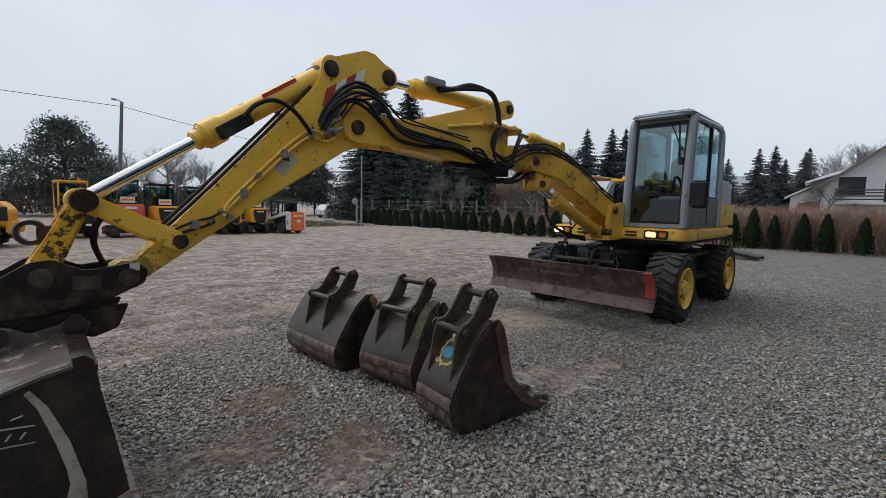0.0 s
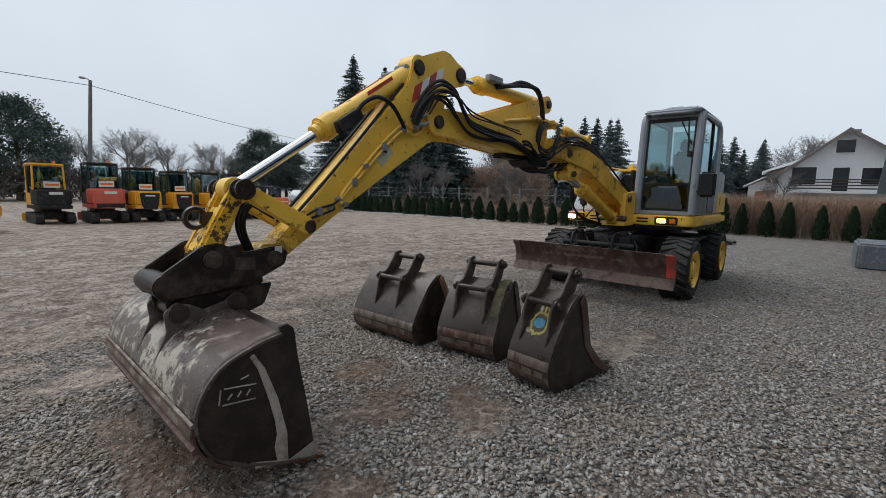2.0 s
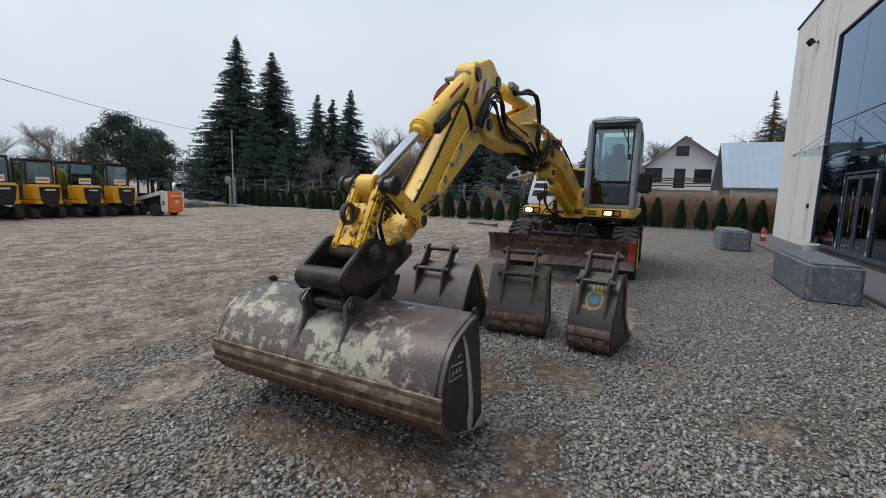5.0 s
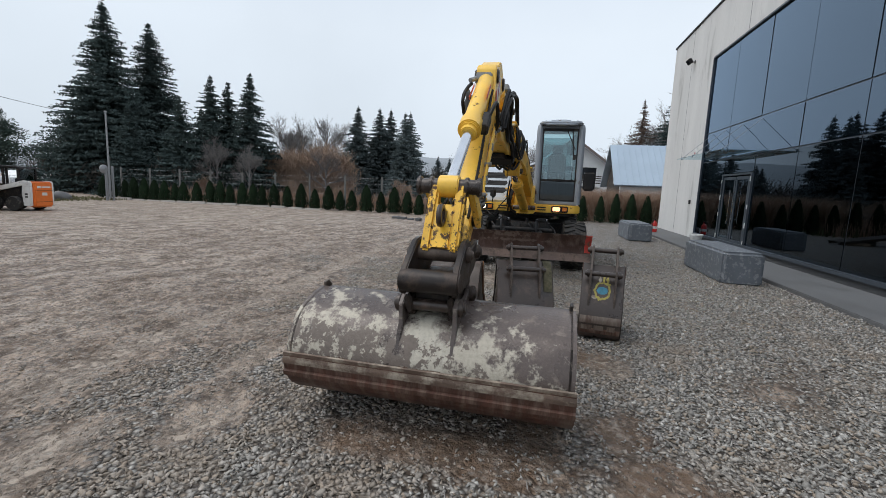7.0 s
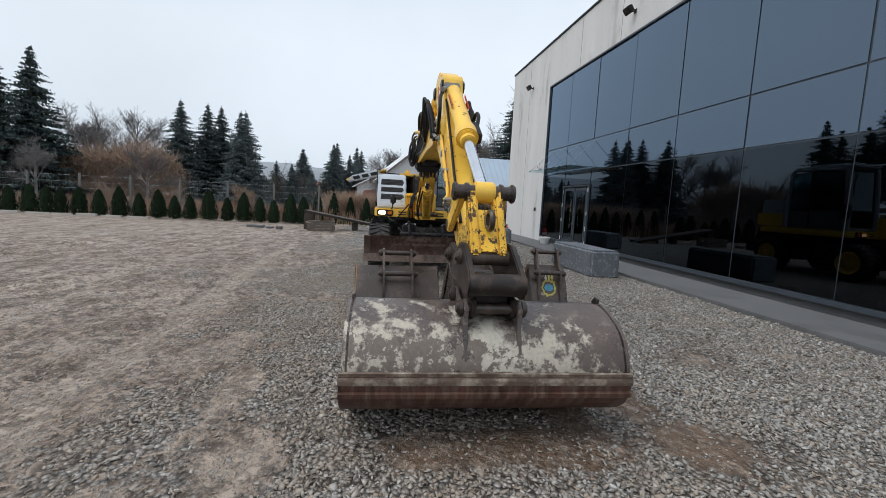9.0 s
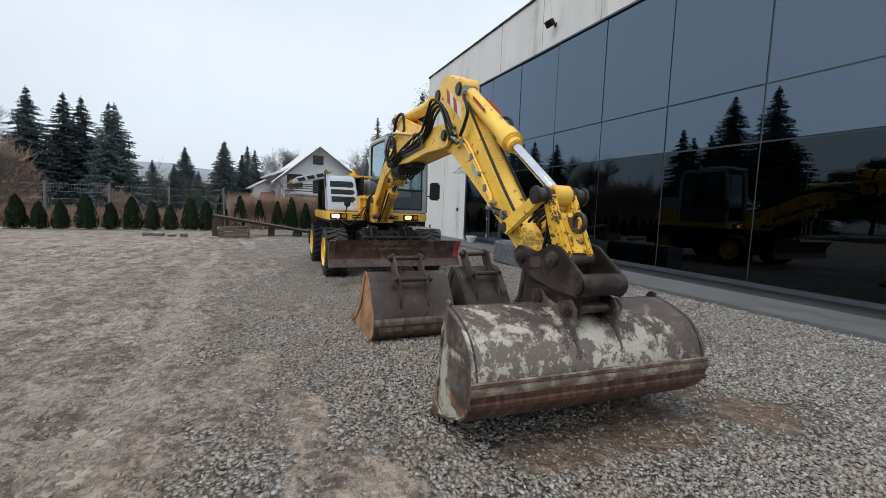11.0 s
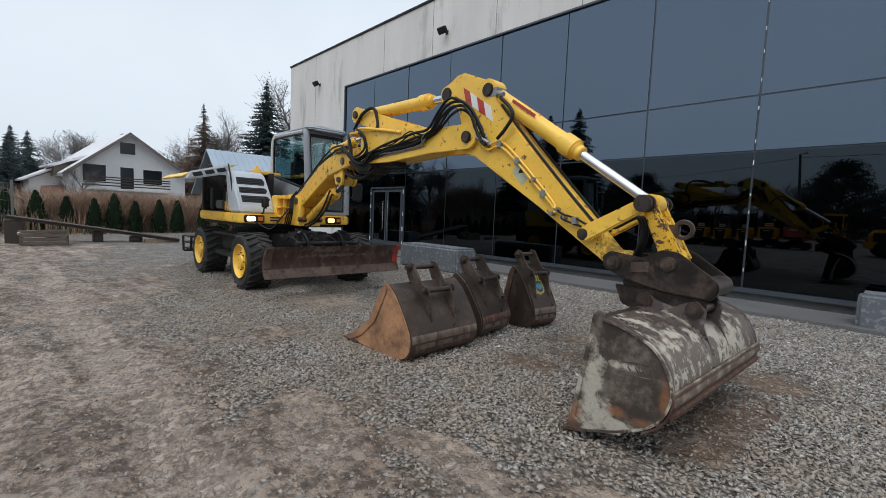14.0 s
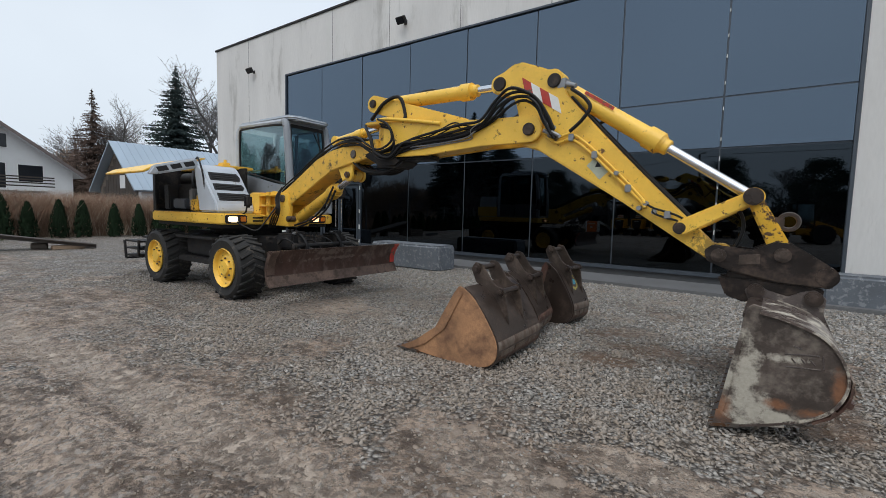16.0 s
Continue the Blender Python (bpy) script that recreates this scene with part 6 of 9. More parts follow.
# hydraulic hose runs along the booms
def hose_run(name, pts, r, n_copies, spread, parent=exc, mat=HOSE):
    """Several hoses side by side along one route, a little uneven."""
    for k in range(n_copies):
        rng = random.Random(k * 7 + len(pts))
        bm = bmesh.new()
        off = (k - (n_copies - 1) / 2) * spread
        hose(bm, [(x + rng.uniform(-0.012, 0.012), y + off * 0.5 + rng.uniform(-0.008, 0.008), z + off * 0.8 + rng.uniform(-0.015, 0.015)) for x, y, z in pts], r, 7, 6)
        part(name, bm, mat, parent)


for s in (1, -1):
    w = PY + s * 0.178
    if s > 0:
        outer = [(4.05, 2.02), (3.75, 2.07), (3.5, 2.13), (3.17, 2.17), (2.88, 2.21), (2.63, 2.25), (2.47, 2.41), (2.31, 2.49), (2.15, 2.47), (2.02, 2.37), (1.94, 2.23), (1.87, 2.08)]
        inner = [(3.9, 2.0), (3.45, 2.08), (3.0, 2.13), (2.75, 2.17), (2.52, 2.26), (2.33, 2.40), (2.17, 2.42), (2.04, 2.34), (1.96, 2.21), (1.88, 2.06)]
        small = [(3.6, 2.12), (3.3, 2.16), (3.07, 2.24), (2.97, 2.27), (2.88, 2.22), (2.7, 2.20)]
    else:
        outer = [(3.95, 1.98), (3.75, 2.0), (3.38, 2.11), (2.96, 2.13), (2.6, 2.17), (2.43, 2.28), (2.29, 2.42), (2.10, 2.45), (1.94, 2.38), (1.82, 2.23), (1.77, 2.10)]
        inner = [(3.8, 1.96), (3.27, 2.08), (2.87, 2.07), (2.55, 2.10), (2.35, 2.21), (2.18, 2.33), (2.0, 2.34), (1.86, 2.2), (1.80, 2.08)]
        small = [(3.5, 2.2), (3.0, 2.24), (2.6, 2.28), (2.35, 2.4), (2.1, 2.36), (1.95, 2.2)]
    bulge = (0.0, 0.0, 0.005, 0.01, 0.015, 0.03, 0.04, 0.045, 0.035, 0.02, 0.0, -0.02)
    hose_run("boom_hose", [(x, w + s * b, z) for (x, z), b in zip(outer, bulge)], 0.015, 3, 0.036)
    hose_run("boom_hose", [(x, w - s * 0.012 + s * b, z) for (x, z), b in zip(inner, bulge)], 0.014, 2, 0.034)
    hose_run("thin_hose", [(x, w + s * 0.01, z) for x, z in small], 0.008, 2, 0.04)
    hose_run("joint_hose", [(4.9, BOOM_M.translation.y * 0 + 3.23 + s * 0.17, 2.22), (4.5, 3.28 + s * 0.22, 2.20), (4.25, 3.32 + s * 0.24, 2.10), (4.05, 3.34 + s * 0.24, 2.02), (3.85, 3.34 + s * 0.22, 2.10), (3.9, 3.34 + s * 0.22, 2.30), (4.1, 3.33 + s * 0.18, 2.38)], 0.014, 3, 0.05)
    hose_run("loop_hose", [(4.35, 3.30 + s * 0.2, 2.36), (4.2, 3.32 + s * 0.26, 2.22), (4.1, 3.33 + s * 0.26, 2.0), (3.9, 3.34 + s * 0.22, 1.95), (3.7, 3.34 + s * 0.2, 2.08), (3.55, 3.34 + s * 0.19, 2.10)], 0.015, 2, 0.05)
for off in (-0.10, -0.04, 0.03, 0.09):
    hose_run("top_run_hose", [tuple(BOOM_M @ Vector(p)) for p in ((6.75, off, 1.55), (6.5, off, 1.70), (6.2, off, 1.80), (5.75, off * 1.2, 2.02), (5.4, off * 1.3, 2.17), (5.05, off * 1.6, 2.24), (4.7, off * 2.2, 2.25), (4.4, off * 2.4, 2.22))], 0.0125, 2, 0.036)
hose_run("side_tube", [(3.6, PY + 0.163, 2.045), (3.19, PY + 0.163, 2.07), (2.82, PY + 0.163, 2.10), (2.76, PY + 0.19, 2.17), (2.66, PY + 0.20, 2.24)], 0.008, 2, 0.04, mat=GALVANISED)
hose_run("ram_hose", [(4.3, PY + 0.10, 2.45), (4.05, PY + 0.13, 2.62), (3.85, PY + 0.12, 2.66), (3.75, PY + 0.10, 2.50), (3.74, PY + 0.14, 2.36)], 0.022, 1, 0.0)
hose_run("ram_hose", [(3.12, PY - 0.09, 2.66), (3.3, PY - 0.12, 2.69), (3.55, PY - 0.15, 2.75), (3.82, PY - 0.17, 2.75), (3.95, PY - 0.18, 2.62), (3.98, PY - 0.19, 2.42)], 0.024, 2, 0.03)
bm = bmesh.new()
box(bm, 2.95, 3.2, PY - 0.13, PY - 0.06, 2.68, 2.75, 0.01)
part("ram_valve", bm, GALVANISED, exc)
bm = bmesh.new()
box(bm, -0.13, 0.13, -0.035, 0.035, -0.045, 0.045, 0.01, m=Matrix.Translation((1.16, PY - 0.105, 2.03)) @ Matrix.Rotation(-0.588, 4, "Y"))
part("ram_valve", bm, BLACK, exc)
for x, z in ((1.98, 2.20), (1.93, 2.12), (1.88, 2.04), (1.96, 2.06)):
    for s in (1, -1):
        bm = bmesh.new()
        rod(bm, (x, PY + s * 0.095, z), (x - 0.05, PY + s * 0.15, z + 0.02), 0.02, n=8)
        rod(bm, (x - 0.05, PY + s * 0.15, z + 0.02), (x + 0.02, PY + s * 0.17, z + 0.06), 0.018, n=8)
        part("hose_fitting", bm, GALVANISED, exc)
hose_run("lamp_cable", [(6.7, 3.86, 1.08), (6.5, 3.7, 0.98), (6.4, 3.55, 1.15), (6.42, 3.4, 1.35)], 0.012, 1, 0)
hose_run("ram_feed", [(5.2, 3.28, 1.62), (5.35, 3.32, 1.35), (5.7, 3.28, 1.15), (6.2, 3.2, 1.05)], 0.014, 2, 0.05)

# ---- buckets ----
def shell(bm, pts, y0, y1, t):
    """A bent plate along a profile of (x, z), thickness t towards the inside."""
    inner = []
    for i, (x, z) in enumerate(pts):
        a, b = Vector(pts[max(i - 1, 0)]), Vector(pts[min(i + 1, len(pts) - 1)])
        d = (b - a).normalized()
        inner.append((x - d.y * t, z + d.x * t))
    prism(bm, list(pts) + inner[::-1], y0, y1)


def smooth_line(pts, steps=4):
    return [(p.x, p.z) for p in spline([(x, 0, z) for x, z in pts], steps)]


ditch = thing("ditching_bucket", (0.1, PY, 0.0), "wide ditching bucket with worn pale paint and rusty lip", "bucket")
D_BACK = smooth_line([(0.24, 0.765), (0.10, 0.735), (-0.07, 0.66), (-0.165, 0.53), (-0.19, 0.39), (-0.125, 0.235), (0.03, 0.125), (0.30, 0.022), (0.435, -0.005)])
Y0, Y1 = 2.49, 4.225
bm = bmesh.new()
shell(bm, D_BACK, Y0, Y1, 0.014)
back = part("bucket_back", bm, BUCKET_BACK, ditch, "curved back plate with flaking pale paint")
side_pts = D_BACK + [(0.415, 0.15), (0.375, 0.40), (0.335, 0.62), (0.325, 0.71), (0.315, 0.775), (0.28, 0.805), (0.235, 0.795)]
for y, s in ((Y0 + 0.028, -1), (Y1 - 0.028, 1)):
    bm = bmesh.new()
    prism(bm, side_pts, y - 0.010, y + 0.010, bev=0.003, seg=1)
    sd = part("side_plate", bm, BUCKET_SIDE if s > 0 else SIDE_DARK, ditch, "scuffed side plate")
    strip = [(0.435, 0.0), (0.415, 0.15), (0.375, 0.40), (0.335, 0.62), (0.31, 0.62), (0.345, 0.40), (0.38, 0.15), (0.40, 0.02)] if s > 0 else [(0.265, 0.045), (0.262, 0.21), (0.215, 0.42), (0.15, 0.60), (0.095, 0.69), (0.075, 0.675), (0.115, 0.60), (0.165, 0.43), (0.195, 0.30), (0.205, 0.22), (0.19, 0.15), (0.205, 0.06)]
    bm = bmesh.new()
    prism(bm, strip, y + s * 0.0102, y + s * 0.0185, bev=0.003, seg=1)
    part("side_cutter", bm, BUCKET_SIDE if s > 0 else BUCKET_PALE, sd, "worn cutter strip")
    bm = bmesh.new()
    prism(bm, [(0.445, -0.01), (0.08, 0.085), (0.09, 0.115), (0.27, 0.05), (0.43, 0.10)], y + s * 0.019, y + s * 0.024)
    part("lower_cutter", bm, BUCKET_SIDE if s > 0 else BUCKET_PALE, sd, "worn lower edge")
    yy = y + s * 0.0105
    bm = bmesh.new()
    for line in ([(-0.075, 0.475), (-0.065, 0.55)], [(-0.05, 0.55), (0.105, 0.53)], [(-0.035, 0.49), (-0.012, 0.515)], [(0.012, 0.49), (0.03, 0.515)], [(0.055, 0.485), (0.075, 0.51)], [(-0.06, 0.47), (0.10, 0.455)], [(0.03, 0.575), (0.07, 0.585)]):
        tube(bm, [Vector((a, yy, c)) for a, c in line], 0.0042, 5)
    part("weld_mark", bm, BUCKET_PALE if s < 0 else BUCKET_WORN, sd, "rough raised weld strokes")
ditch.rotation_euler = (0, 0, radians(-1.65))
ditch.location.x -= 0.045
bm = bmesh.new()
shell(bm, smooth_line([(-0.195, 0.42), (-0.185, 0.33), (-0.133, 0.232), (-0.04, 0.158)]), Y0 - 0.012, Y1 + 0.012, -0.012)
part("wear_band", bm, BUCKET_RUSTY, ditch, "rust streaked wear band")
bm = bmesh.new()
shell(bm, smooth_line([(-0.203, 0.408), (-0.207, 0.388), (-0.206, 0.366)]), Y0 - 0.014, Y1 + 0.014, -0.008)
part("upper_wear_band", bm, BUCKET_EDGE, ditch, "scraped brown band with pale paint flakes")
bm = bmesh.new()
prism(bm, [(-0.197, 0.44), (-0.21, 0.435), (-0.205, 0.405), (-0.195, 0.41)], Y0 - 0.012, Y1 + 0.012)
part("wear_rib", bm, BUCKET_EDGE, ditch, "scraped brown upper rib")
bm = bmesh.new()
prism(bm, [(-0.19, 0.325), (-0.213, 0.315), (-0.205, 0.285), (-0.175, 0.29)], Y0 - 0.012, Y1 + 0.012)
part("wear_rib", bm, BUCKET_RUSTY, ditch, "rust brown middle rib")
bm = bmesh.new()
prism(bm, [(-0.135, 0.255), (-0.155, 0.24), (-0.135, 0.215), (-0.12, 0.225)], Y0 - 0.012, Y1 + 0.012)
part("wear_rib", bm, BUCKET_RUSTY, ditch)
bm = bmesh.new()
prism(bm, [(0.30, 0.018), (0.47, -0.02), (0.47, -0.004), (0.30, 0.04)], Y0 - 0.01, Y1 + 0.01)
part("cutting_lip", bm, STEEL, ditch)
for s in (1, -1):
    bm = bmesh.new()
    ear = [(0.33, 0.72), (0.36, 0.80), (0.29, 0.86), (0.22, 0.81), (0.10, 0.78), (0.03, 0.82), (-0.05, 0.845), (-0.11, 0.79), (-0.10, 0.68), (-0.165, 0.53), (-0.05, 0.62), (0.12, 0.72)]
    prism(bm, ear, PY + s * 0.165 - 0.014, PY + s * 0.165 + 0.014, bev=0.005)
    part("hanger_plate", bm, BUCKET_WORN, ditch, "scuffed hanger plate for the hitch")
for x, z in ((-0.04, 0.785), (0.29, 0.80)):
    bm = bmesh.new()
    rod(bm, (x, PY - 0.22, z), (x, PY + 0.22, z), 0.035, n=18, bev=0.006)
    for s in (1, -1):
        rod(bm, (x, PY + s * 0.175, z), (x, PY + s * 0.21, z), 0.055, n=18, bev=0.008)
    part("hanger_pin", bm, DARK_STEEL, ditch)
bm = bmesh.new()
box(bm, 0.20, 0.33, Y0 + 0.02, Y1 - 0.02, 0.70, 0.755, 0.012)
part("top_beam", bm, DARK_STEEL, ditch)


def digging_bucket(x, y, width, h, length, turn, label, mats, teeth=0, reach=0.82):
    """A bucket standing on its back edge and lip: the back looks to -x, the mouth to +x."""
    b = thing("digging_bucket", (x, y, -0.02), label, "bucket", "spare buckets")
    b.rotation_euler = (0, 0, radians(turn))
    back_m, side_m, edge_m, band_m = mats
    ORIGIN[b.name] = Vector((0, 0, 0))
    w = width / 2
    prof = smooth_line([(0.42 * reach + 0.02, h), (0.30 * reach, h * 0.86), (0.10 * reach, h * 0.52), (0.02, h * 0.30), (0.05, h * 0.11), (0.18, 0.005), (0.45 * length, -0.005), (length, 0.03)])
    bm = bmesh.new()
    shell(bm, prof, -w, w, -0.014)
    part("bucket_back", bm, back_m, b)
    side = prof + [(0.84 * length, 0.12), (0.62 * length, h * 0.42), (0.56 * reach, h * 0.93), (0.50 * reach, h * 1.02)]
    for s in (1, -1):
        bm = bmesh.new()
        prism(bm, side, s * w - 0.010, s * w + 0.010, bev=0.003, seg=1)
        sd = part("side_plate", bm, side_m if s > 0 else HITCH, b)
        bm = bmesh.new()
        prism(bm, [(0.50 * reach, h * 1.02), (0.56 * reach, h * 0.93), (0.62 * length, h * 0.42), (0.84 * length, 0.12), (length + 0.01, 0.03), (length * 0.9, 0.02), (0.72 * length, 0.11), (0.52 * length, h * 0.42), (0.45 * reach, h * 0.93)], s * w + s * 0.0102, s * w + s * 0.021, bev=0.004)
        part("side_cutter", bm, edge_m, sd)
    bm = bmesh.new()
    shell(bm, smooth_line([(0.04, h * 0.37), (0.024, h * 0.32), (0.022, h * 0.27)]), -w + 0.004, w - 0.004, -0.021)
    part("wear_band", bm, band_m, b, "scraped wear band")
    bm = bmesh.new()
    shell(bm, smooth_line([(0.022, h * 0.265), (0.03, h * 0.17), (0.06, h * 0.10)]), -w * 0.98, w * 0.98, -0.017)
    part("lower_band", bm, BUCKET_RUSTY, b, "rusty lower wear plate")
    for k in range(3):
        bm = bmesh.new()
        ty = -w * 0.55 + w * 0.55 * k
        shell(bm, smooth_line([(0.021, h * 0.245), (0.027, h * 0.18)]), ty - w * 0.2, ty + w * (0.18 + 0.08 * k), -0.0205)
        part("scuff", bm, BUCKET_BAND, b)
    bm = bmesh.new()
    prism(bm, [(length * 0.8, 0.0), (length + 0.06, 0.012), (length + 0.06, 0.025), (length * 0.8, 0.03)], -w - 0.012, w + 0.012)
    part("cutting_lip", bm, STEEL, b)
    for k in range(teeth):
        bm = bmesh.new()
        ty = -w + width * (k + 0.5) / teeth
        prism(bm, [(length * 0.9, 0.0), (length + 0.18, 0.0), (length + 0.19, 0.02), (length * 0.98, 0.07)], ty - 0.035, ty + 0.035, bev=0.01)
        part("tooth", bm, STEEL, b)
    e = min(0.155, w * 0.62)
    length = reach
    for s in (1, -1):
        bm = bmesh.new()
        ear = [(0.06 * length, h * 0.44), (0.12 * length, h * 0.85), (0.16 * length, h * 0.98), (0.24 * length, h * 1.0), (0.30 * length, h * 1.06), (0.43 * length, h * 1.28), (0.52 * length, h * 1.30), (0.57 * length, h * 1.2), (0.50 * length, h * 1.02), (0.42 * length, h * 0.98), (0.28 * length, h * 0.80)]
        prism(bm, ear, s * e - 0.012, s * e + 0.012, bev=0.005)
        part("hanger_plate", bm, HANGER, b)
    for px, pz in ((0.18 * length, h * 0.93), (0.49 * length, h * 1.22)):
        bm = bmesh.new()
        rod(bm, (px, -e - 0.06, pz), (px, e + 0.06, pz), 0.026, n=16, bev=0.005)
        for s in (1, -1):
            rod(bm, (px, s * e + s * 0.013, pz), (px, s * e + s * 0.04, pz), 0.042, n=16, bev=0.006)
        part("cross_pin", bm, DARK_STEEL, b)
    bm = bmesh.new()
    box(bm, 0.42 * length, 0.52 * length, -w + 0.012, w - 0.012, h * 0.92, h * 0.99, 0.01)
    part("top_beam", bm, DARK_STEEL, b)
    return b


b1 = digging_bucket(1.98, 3.80, 0.90, 0.68, 1.06, 1, "broad dark steel bucket with rusty sides on gravel", (DARK_STEEL, RUST, RUST, BUCKET_BAND))
b2 = digging_bucket(2.14, 2.83, 0.60, 0.70, 0.95, 8, "medium dark brown bucket with mossy side on gravel", (DARK_STEEL, DARK_STEEL, DARK_STEEL, BUCKET_RUSTY))
b3 = digging_bucket(1.98, 2.08, 0.40, 0.74, 0.90, -8, "narrow toothed bucket with a faded painted emblem", (DARK_STEEL, DARK_STEEL, BUCKET_RUSTY, BUCKET_BAND), teeth=2)
slope = math.degrees(math.atan2(0.86 * 0.74 - 0.52 * 0.74, 0.20 * 0.82))
for nm, mtl, ru, rv, lift in (("emblem_ring", STICKER_YELLOW, 0.085, 0.10, 0.010), ("emblem_ground", DARK_STEEL, 0.064, 0.078, 0.0125), ("emblem_field", STICKER_BLUE, 0.056, 0.042, 0.015)):
    bm = bmesh.new()
    out = [(ru * math.cos(6.283 * k / 22) * (1 + 0.07 * math.sin(5 * k) + 0.06 * math.cos(2.3 * k)), rv * math.sin(6.283 * k / 22) * (1 + 0.1 * math.cos(3 * k))) for k in range(22)]
    prism(bm, out, -0.002, 0.002, "x")
    bmesh.ops.transform(bm, matrix=Matrix.Translation((0.155 - lift, 0.0, 0.51 + lift * 0.5)) @ pose(0, 0, 0, 0, 90 - slope, 0), verts=bm.verts)
    part(nm, bm, mtl, b3, "faded painted emblem")

for ru, rv, y, z, mtl in ((0.035, 0.022, 0.065, 0.45, BUCKET_PALE), (0.02, 0.03, 0.03, 0.445, STICKER_YELLOW), (0.014, 0.035, -0.045, 0.615, STICKER_YELLOW), (0.012, 0.04, -0.01, 0.62, STICKER_YELLOW), (0.014, 0.03, 0.03, 0.61, BUCKET_PALE), (0.03, 0.014, -0.05, 0.575, STICKER_YELLOW)):
    bm = bmesh.new()
    prism(bm, [(ru * math.cos(0.483 * k) * (1 + 0.3 * math.sin(7 * k + y * 90)), rv * math.sin(0.483 * k) * (1 + 0.3 * math.cos(5 * k + z * 70))) for k in range(13)], -0.0015, 0.0015, "x")
    bmesh.ops.transform(bm, matrix=Matrix.Translation((0.145 + (z - 0.51) * 0.65, y, z + 0.006)) @ pose(0, 0, 0, 0, 90 - slope, 0), verts=bm.verts)
    part("paint_splash", bm, mtl, b3, "faded paint splash")
bm = bmesh.new()
prism(bm, [(0.10, 0.40), (0.22, 0.60), (0.31, 0.68), (0.40, 0.70), (0.30, 0.58), (0.20, 0.42)], -0.292, -0.20, bev=0.004)
bmesh.ops.translate(bm, verts=bm.verts, vec=(-0.012, 0, 0.02))
part("moss_cover", bm, MOSS, b2, "mossy grime along the edge")

# ---- vegetation ----
def raw_mesh(name, verts, faces, material, smooth=False):
    me = bpy.data.meshes.new(name)
    me.from_pydata([tuple(v) for v in verts], [], faces)
    me.materials.append(material)
    if smooth:
        me.polygons.foreach_set("use_smooth", [True] * len(me.polygons))
    return me


def child(name, me, parent, label=""):
    ob = new(name, me)
    ob.parent = parent
    return tagged(ob, label)


def tri_clump(rng, verts, faces, c, size, droop=0.3, count=2):
    for _ in range(count):
        d = Vector((rng.gauss(0, 1), rng.gauss(0, 1), rng.gauss(-droop, 0.5))).normalized() * size * rng.uniform(0.6, 1.3)
        s = d.cross(Vector((rng.gauss(0, 1), rng.gauss(0, 1), rng.gauss(0, 1)))).normalized() * size * rng.uniform(0.22, 0.45)
        k = len(verts)
        verts += [c - s, c + s, c + d]
        faces.append((k, k + 1, k + 2))


def spruce(name, seed, height, radius, material, label, category="spruce", sparse=1.0, group="spruces", fine=0.75):
    """A spruce of that height, built at the origin; parts: trunk, crown."""
    rng = random.Random(seed)
    t = thing(name, (0, 0, 0), label, category, group)
    bm = bmesh.new()
    tube(bm, spline([(0, 0, -0.3), (0.05, 0.02, height * 0.4), (0, 0.03, height * 0.98)], 5), height * 0.018, 7, 0.02)
    part("trunk", bm, BARK, t)
    verts, faces = [], []
    count = int(430 * sparse / fine)
    for i in range(count):
        u = 1 - math.sqrt(rng.random()) if rng.random() < 0.55 else rng.random() ** 1.1
        z = height * (0.05 + 0.93 * u)
        reach = 1.32 * radius * (1 - u) ** 0.85 * rng.uniform(0.62, 1.08) * (1 + 0.07 * math.sin(9 * u + seed)) + 0.04
        a = rng.uniform(0, 6.283)
        steps = max(3, int(reach / (height * 0.026 * fine * (1 - 0.6 * u))))
        for j in range(steps):
            f = (j + 0.7) / steps
            w = ((1 - f * 0.45) * height * 0.036 + 0.09) * (1 - 0.55 * u) * fine
            p = Vector((math.cos(a) * reach * f, math.sin(a) * reach * f, z - reach * 0.30 * f + reach * 0.14 * f * f))
            side = Vector((-math.sin(a), math.cos(a), 0))
            for s in (-1, 1):
                tri_clump(rng, verts, faces, p + side * s * w * rng.uniform(0.3, 1.3), w * 1.15, 0.45, 1)
            tri_clump(rng, verts, faces, p, w * 1.3, 0.8, 1)
    for _ in range(10):
        tri_clump(rng, verts, faces, Vector((0, 0, height * rng.uniform(0.93, 0.99))), height * 0.012, -1.2, 1)
    child("crown", raw_mesh("crown", verts, faces, material), t)
    return t


